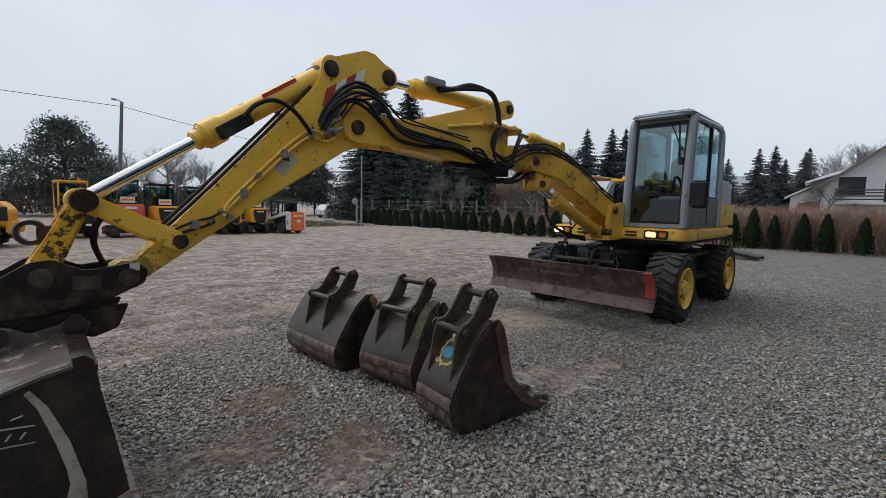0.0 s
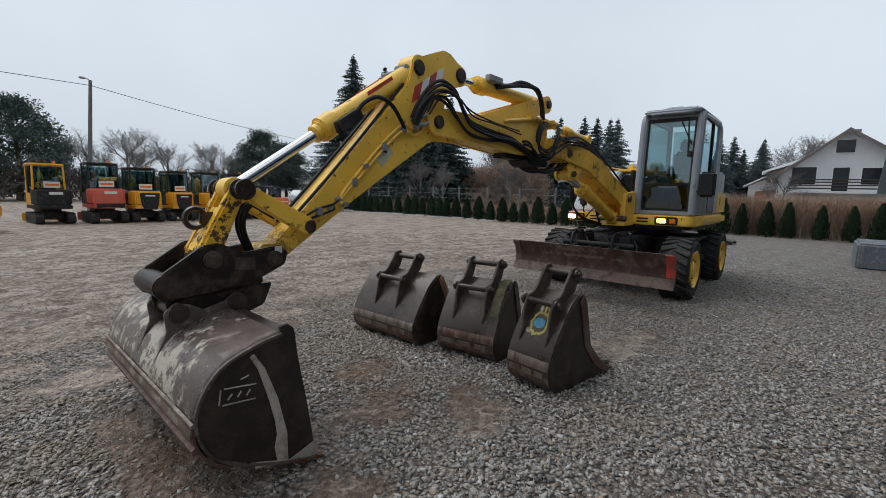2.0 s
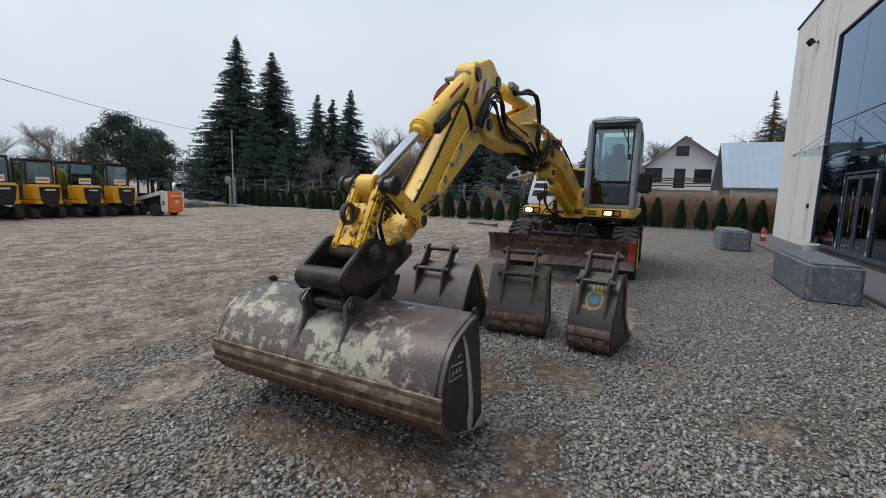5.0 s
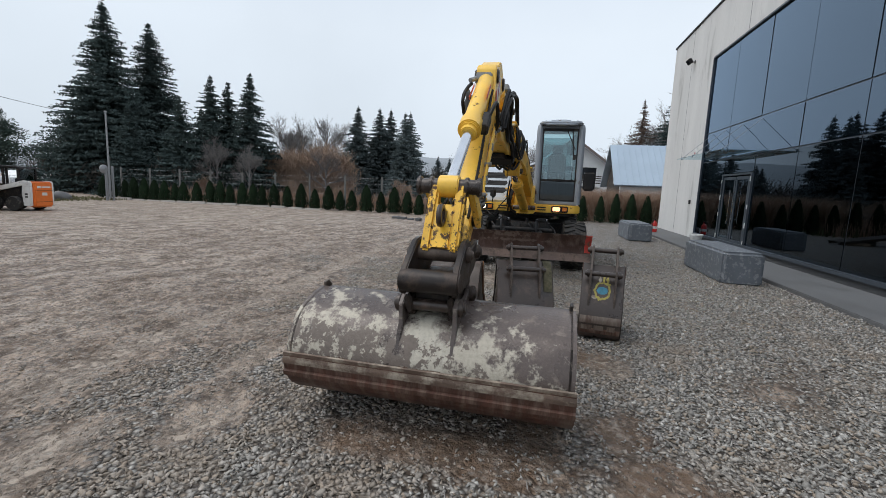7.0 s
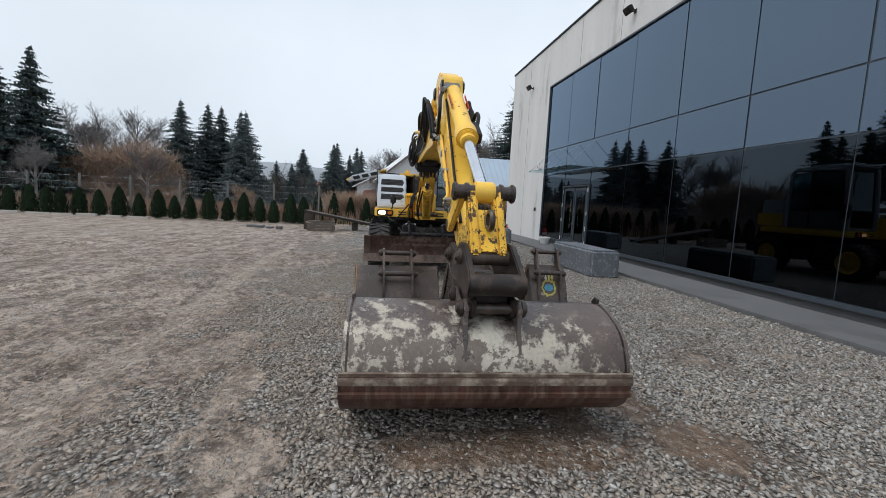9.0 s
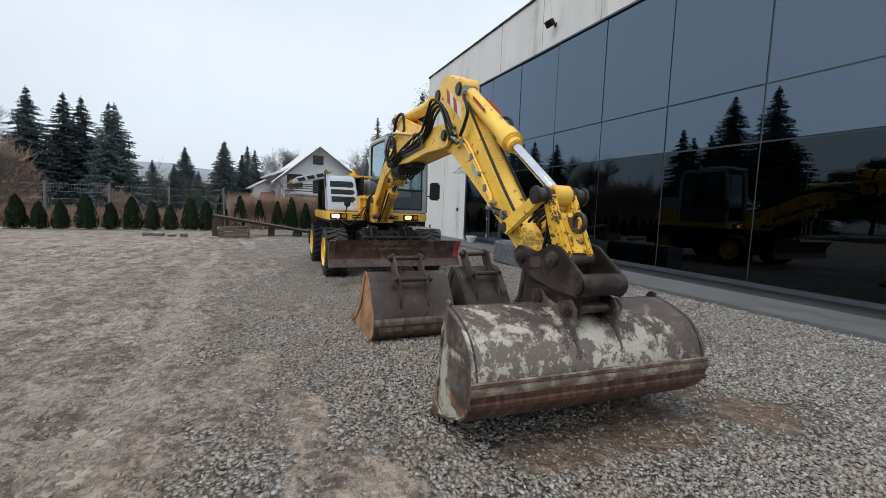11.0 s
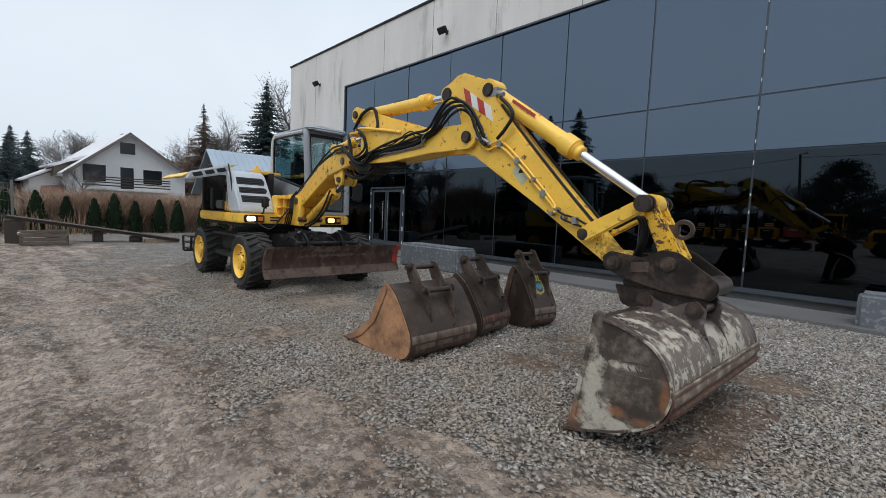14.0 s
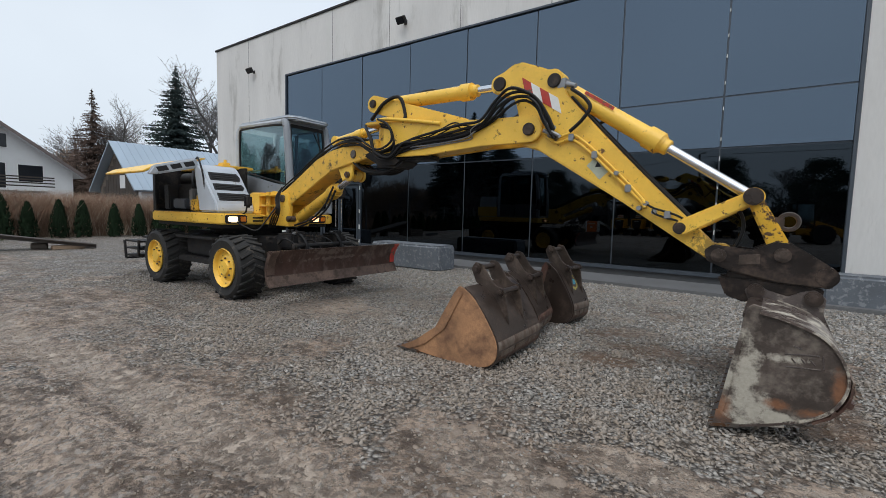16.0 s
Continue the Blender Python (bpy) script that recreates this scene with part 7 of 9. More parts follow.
def branch(rng, verts, faces, p, d, length, r, depth, up):
    q = p
    segs = 3 if depth > 1 else 2
    for i in range(segs):
        nd = (d + Vector((rng.gauss(0, 0.16), rng.gauss(0, 0.16), rng.gauss(up, 0.1)))).normalized()
        e = q + nd * length / segs
        r0, r1 = r * (1 - 0.32 * i / segs), r * (1 - 0.32 * (i + 1) / segs)
        s = nd.orthogonal().normalized()
        t = nd.cross(s)
        k = len(verts)
        if depth < 2:
            r0 = max(r0, 0.015)
            verts += [q - s * r0, q + s * r0, e]
            faces.append((k, k + 1, k + 2))
        else:
            for c, rr in ((q, r0), (e, r1)):
                for j in range(3):
                    a = 2.0944 * j
                    verts.append(c + rr * (math.cos(a) * s + math.sin(a) * t))
            for j in range(3):
                faces.append((k + j, k + (j + 1) % 3, k + 3 + (j + 1) % 3, k + 3 + j))
        if depth > 0 and (i > 0 or depth < 4):
            for _ in range(rng.choice((1, 2, 2))):
                side = Vector((rng.gauss(0, 1), rng.gauss(0, 1), rng.gauss(0.35, 0.4))).normalized()
                branch(rng, verts, faces, e, (nd * 0.75 + side * 0.75).normalized(), length * rng.uniform(0.55, 0.78), r1 * rng.uniform(0.5, 0.68), depth - 1, up)
        q, d = e, nd
    if depth > 0:
        branch(rng, verts, faces, q, d, length * 0.75, r * 0.6, depth - 1, up)


def bare_tree(name, seed, height, material, label, group, depth=5, category="tree", spread=0.3, limbs=4):
    rng = random.Random(seed)
    rise = 0.42 if category == "bush" else 0.60
    t = thing(name, (0, 0, 0), label, category, group)
    bm = bmesh.new()
    tube(bm, spline([(0, 0, -0.2), (0.03 * height * 0.1, 0, height * 0.2), (0, 0, height * rise)], 3), height * (0.019 if category == "bush" else 0.025), 7, height * 0.010)
    part("trunk", bm, material, t)
    verts, faces = [], []
    for k in range(limbs):
        a = 2.4 * k + rng.uniform(-0.4, 0.4)
        up = k / limbs
        if category == "bush":
            tilt, foot, long = spread * rng.uniform(0.35, 1.5), 0.1 + 0.16 * up, rng.uniform(0.20, 0.27)
        else:
            tilt, foot, long = (spread + 0.45) * (1.5 - 1.1 * up) * rng.uniform(0.8, 1.2), 0.28 + 0.32 * up, rng.uniform(0.16, 0.21) * (1.1 - 0.25 * up)
        branch(rng, verts, faces, Vector((0, 0, height * foot)), Vector((math.cos(a) * tilt, math.sin(a) * tilt, 1)).normalized(), height * long, height * 0.011, depth - 1, 0.03)
    child("crown", raw_mesh("crown", verts, faces, material), t, "fine bare branches")
    return t


def broad_pine(name, seed, height, radius, label):
    rng = random.Random(seed)
    t = thing(name, (0, 0, 0), label, "pine", "pines")
    bm = bmesh.new()
    tube(bm, spline([(0, 0, -0.3), (0.2, 0, height * 0.35), (0, 0.1, height * 0.75)], 4), height * 0.03, 8, height * 0.012)
    for k in range(7):
        a = 0.9 * k
        tube(bm, spline([(0, 0, height * (0.25 + 0.07 * k)), (math.cos(a) * radius * 0.4, math.sin(a) * radius * 0.4, height * (0.36 + 0.07 * k)), (math.cos(a) * radius * 0.75, math.sin(a) * radius * 0.75, height * (0.42 + 0.07 * k))], 3), height * 0.011, 5, 0.02)
    part("trunk", bm, BARK, t)
    verts, faces = [], []
    for _ in range(170):
        a, u = rng.uniform(0, 6.283), rng.random()
        rr = radius * (0.35 + 0.65 * math.sin(min(1, 0.25 + u * 0.85) * math.pi)) * rng.uniform(0.3, 1.0)
        c = Vector((rr * math.cos(a), rr * math.sin(a), height * (0.2 + 0.76 * u)))
        blob = radius * rng.uniform(0.14, 0.28)
        for _ in range(170):
            o = Vector((rng.gauss(0, 1), rng.gauss(0, 1), rng.gauss(0, 0.6)))
            o *= min(1, 1.6 / o.length) * blob * 0.55
            tri_clump(rng, verts, faces, c + o, blob * 0.19, -0.3, 1)
    child("crown", raw_mesh("crown", verts, faces, PINE), t)
    return t


def put(ob, x, y, s=1.0, turn=None, z=-0.05):
    c = copy_thing(ob, Matrix.Translation((x, y, z)) @ Matrix.Rotation(random.uniform(0, 6.28) if turn is None else turn, 4, "Z"))
    c.scale = (s, s, s)
    return c


def place(ob, x, y, s=1.0, turn=0.0, z=-0.05):
    ob.location, ob.rotation_euler, ob.scale = (x, y, z), (0, 0, turn), (s, s, s)


sp_a = spruce("spruce", 11, 15.2, 4.3, CONIFER, "tall dark spruce behind the hedge", sparse=1.55, fine=0.56)
place(sp_a, 27.5, 37.5)
sp_b = spruce("spruce", 12, 14.2, 4.3, CONIFER, "tall dark spruce beside a taller one", sparse=1.5, fine=0.56)
place(sp_b, 31.8, 37.6, 1.06, 1.0)
sp_c = spruce("spruce", 13, 9.2, 2.4, CONIFER, "slender dark spruce behind the fence")
place(sp_c, 26.6, 23.8)
sp_d = spruce("spruce", 14, 10.0, 2.7, CONIFER_HAZE, "narrow dark spruce in the distance", sparse=0.9)
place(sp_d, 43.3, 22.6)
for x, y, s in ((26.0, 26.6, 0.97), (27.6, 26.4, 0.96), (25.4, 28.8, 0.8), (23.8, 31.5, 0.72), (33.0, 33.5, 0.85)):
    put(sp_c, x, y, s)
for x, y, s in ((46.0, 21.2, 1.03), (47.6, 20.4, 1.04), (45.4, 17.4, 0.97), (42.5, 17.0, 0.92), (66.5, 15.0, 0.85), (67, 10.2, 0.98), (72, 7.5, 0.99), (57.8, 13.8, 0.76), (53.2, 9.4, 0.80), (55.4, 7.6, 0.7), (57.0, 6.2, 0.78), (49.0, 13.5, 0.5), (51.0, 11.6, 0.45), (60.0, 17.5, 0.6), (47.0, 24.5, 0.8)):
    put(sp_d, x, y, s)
sp_r = spruce("spruce", 15, 11.5, 3.0, CONIFER, "dark spruce behind the metal-roofed barn", sparse=1.0, fine=0.55)
place(sp_r, 35.0, -7.6)
larch = spruce("larch", 16, 13.0, 3.0, LARCH, "brown larch keeping some autumn needles", "larch", 0.55, "larches", 0.5)
place(larch, 55.5, -8.6)
put(larch, 52.0, -6.2, 0.55)
pine_a = broad_pine("pine", 21, 9.0, 4.6, "broad dark pine behind the parked machines")
place(pine_a, 4.0, 55.0)
for x, y, s in ((26.5, 54.5, 0.95), (31.0, 57.0, 0.85), (36.5, 52.0, 0.8), (-6.0, 60.0, 1.0), (-14.0, 52.0, 0.9)):
    put(pine_a, x, y, s)
bare_a = bare_tree("bare_tree", 31, 10.5, TWIG, "leafless broad tree against the grey sky", "bare trees", spread=0.8, limbs=7)
place(bare_a, 16.8, 73.7)
bare_b = bare_tree("bare_tree", 32, 9.5, TWIG, "slim leafless tree in the distance", "bare trees", spread=0.16, limbs=5)
place(bare_b, 22.2, 75.2)
for x, y, s, o in ((12.5, 74, 0.95, bare_b), (28.4, 75, 0.9, bare_a), (34, 78, 0.85, bare_a), (20, 82, 0.9, bare_b), (9.0, 70, 0.8, bare_a), (37.4, 47.5, 0.7, bare_b), (40, 44, 0.75, bare_a), (48.6, 34.1, 1.05, bare_b), (50.9, 34.1, 1.05, bare_b), (50.8, 30.1, 1.0, bare_a), (55.7, -11.3, 1.3, bare_b), (59, -10, 1.1, bare_a), (36.5, -11.5, 1.35, bare_b), (33, -12.5, 1.2, bare_b), (62, 3, 0.9, bare_a), (24.5, 25, 0.5, bare_b), (23.2, 21.5, 0.42, bare_b), (26, 17.5, 0.4, bare_a), (44.6, 3.2, 0.42, bare_a), (-4, 75, 1.0, bare_a), (-12, 78, 0.9, bare_b), (46, 52, 0.9, bare_a), (52, 46, 0.9, bare_b)):
    put(o, x, y, s)

bush = bare_tree("brown_bush", 33, 3.6, BUSH_TAN, "dense brown leafless bush behind the fence", "bushes", depth=5, category="bush", spread=0.8)
place(bush, 29.0, 22.5, 1.2)
for x, y, s in ((29.5, 21.2, 1.3), (30.5, 23.6, 1.35), (28.2, 20.0, 1.1), (31.5, 20.4, 1.2), (30.0, 22.2, 1.35), (28.6, 21.4, 1.3), (31.0, 22.0, 1.4), (29.6, 24.4, 1.2), (27.5, 21.5, 0.8), (33.0, 14.0, 0.7), (24.0, 15.5, 0.5), (23.5, 11.5, 0.45), (24.0, 18.5, 0.55), (23.0, 24.5, 0.6), (60.0, -4.5, 1.5), (57.0, -2.5, 1.3), (63.0, -7.0, 1.8)):
    put(bush, x, y, s)


def blades(name, count, area, height, width, material, label, seed, category, tangle=0.14):
    """A dense stand of thin dry stalks with drooping leaves."""
    rng = np.random.default_rng(seed)
    x = rng.uniform(area[0], area[1], count)
    y = rng.uniform(area[2], area[3], count)
    h = height * rng.uniform(0.55, 1.15, count)
    verts = np.zeros((count, 5, 3))
    a = rng.uniform(0, 6.28, count)
    lean = rng.normal(0, tangle, (count, 2)) * h[:, None]
    w = width * rng.uniform(0.5, 1.4, count)
    dx, dy = np.cos(a) * w, np.sin(a) * w
    for k, (f, ww) in enumerate(((0, 1), (0, -1), (0.6, -0.8), (0.6, 0.8), (1, 0))):
        verts[:, k, 0] = x + dx * ww + lean[:, 0] * f ** 2
        verts[:, k, 1] = y + dy * ww + lean[:, 1] * f ** 2
        verts[:, k, 2] = -0.05 + h * f
    idx = 5 * np.arange(count)[:, None]
    faces = [tuple(r) for r in (idx + np.array([0, 1, 2, 3])).tolist()] + [tuple(r) for r in (idx + np.array([3, 2, 4])).tolist()]
    tagged(new(name, raw_mesh(name, verts.reshape(-1, 3), faces, material)), label, category, kind="stuff")


blades("brambles", 30000, (22.9, 26.0, -9.0, 6.5), 1.7, 0.012, REED, "thick tangle of dry brown brambles", 1, "brambles", 0.42)
blades("dry_stalks", 9000, (22.8, 26.0, -9.0, 7.0), 1.75, 0.011, REED_PALE, "pale dry stalks among the brown brambles", 2, "stalks", 0.38)
blades("dry_weeds", 7000, (21.2, 27.0, 5.0, 29.0), 0.9, 0.02, REED, "tangled dry weeds behind the fence", 3, "weeds")
blades("rough_grass", 5000, (21.0, 30.0, 4.0, 30.0), 0.45, 0.03, surf("dull_winter_grass", (0.075, 0.09, 0.035), 0.4, 0.6, 0.9, bump=0.0), "dull green winter grass beyond the fence", 4, "grass")
blades("verge_grass", 5000, (10.0, 19.0, 26.5, 40.0), 0.16, 0.03, surf("pale_verge_grass", (0.12, 0.115, 0.055), 0.4, 0.6, 0.9, bump=0.0), "short yellowish grass along the lane", 6, "grass")


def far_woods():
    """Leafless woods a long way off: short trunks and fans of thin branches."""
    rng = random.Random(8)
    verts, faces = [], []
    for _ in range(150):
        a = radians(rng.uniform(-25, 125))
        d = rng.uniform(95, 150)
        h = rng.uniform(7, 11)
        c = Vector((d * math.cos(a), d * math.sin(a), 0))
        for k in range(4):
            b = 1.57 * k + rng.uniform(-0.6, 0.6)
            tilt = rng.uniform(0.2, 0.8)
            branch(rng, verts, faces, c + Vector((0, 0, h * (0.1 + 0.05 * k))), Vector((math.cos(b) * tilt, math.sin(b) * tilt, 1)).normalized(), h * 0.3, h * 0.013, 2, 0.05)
    # The flat grey bark carries the haze of the distance in its colour.
    tagged(new("far_woods", raw_mesh("far_woods", verts, faces, surf("bare_wood_haze_tint", (0.19, 0.195, 0.20), 0.2, 0.05, 0.95, bump=0.0, spec=0.1))), "pale grey band of far woods with haze in its colour", "woods", kind="stuff")


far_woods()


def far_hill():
    """A long wooded ridge; its pale blue-grey colour stands in for mist."""
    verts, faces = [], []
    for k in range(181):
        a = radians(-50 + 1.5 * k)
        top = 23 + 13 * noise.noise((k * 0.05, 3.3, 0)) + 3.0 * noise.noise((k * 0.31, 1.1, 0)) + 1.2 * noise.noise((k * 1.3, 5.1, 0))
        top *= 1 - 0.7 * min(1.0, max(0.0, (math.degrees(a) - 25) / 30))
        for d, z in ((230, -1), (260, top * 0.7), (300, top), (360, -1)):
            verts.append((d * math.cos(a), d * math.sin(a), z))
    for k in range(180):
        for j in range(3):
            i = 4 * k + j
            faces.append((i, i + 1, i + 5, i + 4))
    tagged(new("far_hill", raw_mesh("far_hill", verts, faces, surf("hill_wood_haze_tint", (0.25, 0.275, 0.295), 0.1, 0.03, 0.95, bump=0.0, fine=0.6), True)), "low wooded hill, haze put into its pale colour", "hill", kind="structure")


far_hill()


def scrub(name, count, area, height, material, label, seed, thick=0.045):
    """A dense band of low wild growth."""
    rng = random.Random(seed)
    verts, faces = [], []
    for _ in range(count):
        x, y = rng.uniform(area[0], area[1]), rng.uniform(area[2], area[3])
        h = height * (0.65 + 0.5 * noise.noise((x * 0.12, y * 0.12, seed)))
        p = Vector((x, y, h * rng.random() ** 0.9))
        for _ in range(3):
            d = Vector((rng.gauss(0, 0.5), rng.gauss(0, 0.5), rng.gauss(0.5, 0.4))) * 0.8
            e = Vector((rng.gauss(0, 1), rng.gauss(0, 1), rng.gauss(0, 0.6))).normalized() * thick
            k = len(verts)
            verts += [p - e, p + e, p + d]
            faces.append((k, k + 1, k + 2))
            p = p + d * 0.5
    tagged(new(name, raw_mesh(name, verts, faces, material)), label, "scrub", kind="stuff")


SCRUB = surf("dark_wild_scrub", (0.075, 0.068, 0.06), 0.4, 0.15, 0.95, bump=0.0)
scrub("scrub", 9000, (-45, 24, 50, 62), 3.6, SCRUB, "dark leafless scrub behind the machines", 51, 0.08)
scrub("scrub", 7000, (36, 52, 26, 60), 4.0, SCRUB, "dark scrub under the tall spruces", 52)
scrub("scrub", 6000, (52, 64, 3, 30), 3.6, SCRUB, "dark scrub below the far spruces", 53)
scrub("scrub", 6000, (60, 72, -18, 1), 9.5, BUSH_TAN, "tall pale thicket behind the house", 55, 0.07)
scrub("scrub", 12000, (27.0, 33.5, 18.5, 25.5), 4.6, BUSH_TAN, "dense tan thicket behind the fence", 56, 0.022)
scrub("scrub", 5000, (24, 36, 25, 40), 2.6, SCRUB, "dark undergrowth round the spruces", 54)

# ---- thuja hedge, fence and kerb ----
def thuja_mesh(seed, height, radius):
    rng = random.Random(seed)
    verts, faces = [], []
    for _ in range(900):
        u = rng.random() ** 0.85
        z = 0.03 + (height - 0.12) * u
        r = radius * (1 - u) ** 0.55 * (0.72 + 0.28 * min(1, u * 4)) * rng.uniform(0.5, 1.08) + 0.015
        a = rng.uniform(0, 6.283)
        c = Vector((r * math.cos(a), r * math.sin(a), z))
        out = Vector((math.cos(a), math.sin(a), 0))
        sd = Vector((-math.sin(a), math.cos(a), 0)) * rng.uniform(0.03, 0.06)
        tip = c + Vector((0, 0, 1)) * rng.uniform(0.08, 0.18) + out * rng.uniform(-0.02, 0.06)
        k = len(verts)
        verts += [c - sd, c + out * 0.02, c + sd, tip]
        faces += [(k, k + 1, k + 3), (k + 1, k + 2, k + 3)]
    return raw_mesh("foliage", verts, faces, THUJA)


def thuja(seed, height, radius, label):
    t = thing("thuja", (0, 0, 0), label, "shrub", "hedge row")
    bm = bmesh.new()
    tube(bm, [Vector((0, 0, -0.05)), Vector((0, 0, height * 0.6))], 0.03, 6, 0.015)
    part("trunk", bm, BARK, t)
    child("foliage", thuja_mesh(seed, height, radius), t)
    return t


th_a = thuja(41, 1.35, 0.40, "young dark green thuja in the hedge row")
th_b = thuja(42, 1.6, 0.36, "taller dark green thuja standing apart before the reeds")
place(th_a, 19.9, 29.4)
place(th_b, 22.05, 7.2)
y = 28.7
while y > 7.2:
    put(th_a, 19.85 + random.uniform(-0.12, 0.12) + (29 - y) * 0.02, y, random.uniform(0.82, 1.08))
    y -= random.uniform(0.62, 0.86)
for y in (6.36, 5.47, 4.6, 3.92, 3.2, 2.29, 1.58, 0.53, -0.38, -1.15, -1.93, -2.7, -3.6):
    put(th_b, 22.1 + random.uniform(-0.08, 0.08), y, random.uniform(0.85, 1.1))

fence = thing("mesh_fence", (20.8, 10, 0), "wire mesh fence on grey concrete posts", "fence")
for k in range(11):
    bm = bmesh.new()
    yy = 29.0 - 2.2 * k
    prism(bm, [(-0.05, 0.0), (0.05, 0.0), (0.04, 1.95), (-0.04, 1.95)], yy - 0.04, yy + 0.04, "y", 0.008)
    bmesh.ops.translate(bm, verts=bm.verts, vec=(20.75, 0, -0.03))
    part("post", bm, CONCRETE_POST, fence)
for z in (0.15, 0.5, 0.85, 1.2, 1.5, 1.8):
    bm = bmesh.new()
    rod(bm, (20.75, 29.0, z), (20.75, 6.9, z), 0.0035, n=4)
    part("line_wire", bm, GALVANISED, fence, smooth=0)
mv, mf = [], []
for k in range(221):
    yy = 29.0 - 0.1 * k
    i = len(mv)
    mv += [(20.752, yy - 0.0016, 0.03), (20.752, yy + 0.0016, 0.03), (20.752, yy + 0.0016, 1.82), (20.752, yy - 0.0016, 1.82)]
    mf.append((i, i + 1, i + 2, i + 3))
mesh_part = child("wire_mesh", raw_mesh("wire_mesh", [Vector(v) - Vector((20.8, 10, 0)) for v in mv], mf, GALVANISED), fence)
mesh_part["kind"] = "stuff"

kerb_m = surf("pale_kerb_stone", (0.42, 0.40, 0.37), 0.2, 2, 0.8, bump=0.3)
for k in range(14):
    bm = bmesh.new()
    a = 28.6 - k * 1.02
    box(bm, 19.15 + random.uniform(-0.06, 0.06) + 0.02 * k, 19.3 + 0.02 * k, a - random.uniform(0.8, 1.0), a, -0.06, random.uniform(0.04, 0.1), 0.015)
    single("kerb_stone", bm, kerb_m, (19.2, a, -0.06), "loose pale kerb stone laid along the hedge", "kerb stone", "hedge kerb")

gate = thing("gate_post", (17.6, 26.6, -0.03), "pale grey metal gate post with a rounded top", "gate post")
bm = bmesh.new()
box(bm, 17.62, 17.76, 26.54, 26.64, -0.03, 1.78, 0.02)
part("post", bm, GALVANISED, gate)
bm = bmesh.new()
lathe(bm, (17.58, 26.6, 1.72), [(0.0, -0.05), (0.19, -0.05), (0.24, -0.02), (0.24, 0.03), (0.0, 0.06)], 24, "y")
part("round_head", bm, GALVANISED, gate)
bm = bmesh.new()
for z in (0.35, 1.3):
    box(bm, 17.76, 17.9, 26.5, 26.56, z, z + 0.08, 0.01)
part("hinge_bar", bm, GALVANISED, gate)
bm = bmesh.new()
box(bm, 17.9, 18.0, 26.4, 26.5, -0.03, 1.9, 0.01)
part("post", bm, GALVANISED, gate)
pole = thing("lamp_post", (19.0, 27.9, 0), "slim grey lamp post by the gate", "lamp post")
bm = bmesh.new()
rod(bm, (19.0, 27.9, -0.1), (19.0, 27.9, 5.0), 0.06, 0.045, n=12)
part("pole", bm, GALVANISED, pole)
bm = bmesh.new()
box(bm, 18.91, 19.09, 27.84, 27.96, 5.0, 5.1, 0.03)
part("lamp_head", bm, GALVANISED, pole)

utility = thing("utility_pole", (4.4, 29.3, 0), "grey concrete pole with a street lamp and wires", "utility pole")
bm = bmesh.new()
rod(bm, (4.25, 29.3, -0.2), (4.7, 29.3, 6.75), 0.12, 0.075, n=12)
part("pole", bm, CONCRETE, utility)
bm = bmesh.new()
tube(bm, spline([(4.7, 29.2, 6.62), (4.58, 29.15, 6.76), (4.44, 29.1, 6.78)], 5), 0.025, 7)
part("arm", bm, GALVANISED, utility)
bm = bmesh.new()
box(bm, 4.2, 4.46, 29.02, 29.16, 6.73, 6.83, 0.03)
part("lamp_head", bm, GALVANISED, utility)
for a, b, sag in (((4.7, 29.3, 6.5), (-45, 24, 6.9), 0.4), ((4.7, 29.3, 6.5), (33, 44, 6.6), 0.45)):
    bm = bmesh.new()
    va, vb = Vector(a), Vector(b)
    tube(bm, [va.lerp(vb, k / 16) - Vector((0, 0, sag * 4 * (k / 16) * (1 - k / 16))) for k in range(17)], 0.015, 5)
    part("wire", bm, WIRE, utility)

bm = bmesh.new()
bmesh.ops.create_icosphere(bm, subdivisions=3, radius=0.5)
for v in bm.verts:
    v.co = Vector((v.co.x * 1.1, v.co.y * 0.8, v.co.z * 0.6)) * (1 + 0.22 * noise.noise(v.co * 2.3))
bmesh.ops.translate(bm, verts=bm.verts, vec=(16.4, 28.2, 0.12))
single("boulder", bm, CONCRETE, (16.4, 28.2, -0.1), "grey field boulder on the grass verge", "boulder")

# ---- houses beyond the fence ----
house = thing("house", (50.5, 0, 0), "white plastered house with a steep grey roof and balcony", "house")
HX = 47.5
bm = bmesh.new()
gable = [(-4.9, 0), (3.9, 0), (3.9, 3.6), (-0.3, 7.15), (-4.9, 3.9)]
prism(bm, gable, HX, HX + 12, "x")
part("wall", bm, PLASTER, house, smooth=0)
for pts in ([(-0.3, 7.15), (-0.3, 7.42), (4.45, 3.42), (4.3, 3.2)], [(-0.3, 7.42), (-0.3, 7.15), (-5.5, 3.45), (-5.65, 3.68)]):
    bm = bmesh.new()
    prism(bm, pts, HX - 0.6, HX + 12.6, "x")
    rf = part("roof", bm, ROOF_GREY, house, smooth=0)
    bm = bmesh.new()
    prism(bm, [(a, b - 0.02) for a, b in pts], HX - 0.66, HX - 0.602, "x")
    part("barge_board", bm, ROOF_DARK, rf, smooth=0)
bm = bmesh.new()
prism(bm, [(2.0, 5.1), (6.4, 2.7), (6.4, 2.85), (2.0, 5.28)], HX + 2.5, HX + 9, "x")
part("side_roof", bm, ROOF_GREY, house, smooth=0)
bm = bmesh.new()
prism(bm, [(3.92, 0), (6.0, 0), (6.0, 2.85), (3.92, 3.9)], HX + 3, HX + 8.5, "x")
part("annex_wall", bm, PLASTER, house, smooth=0)
bm = bmesh.new()
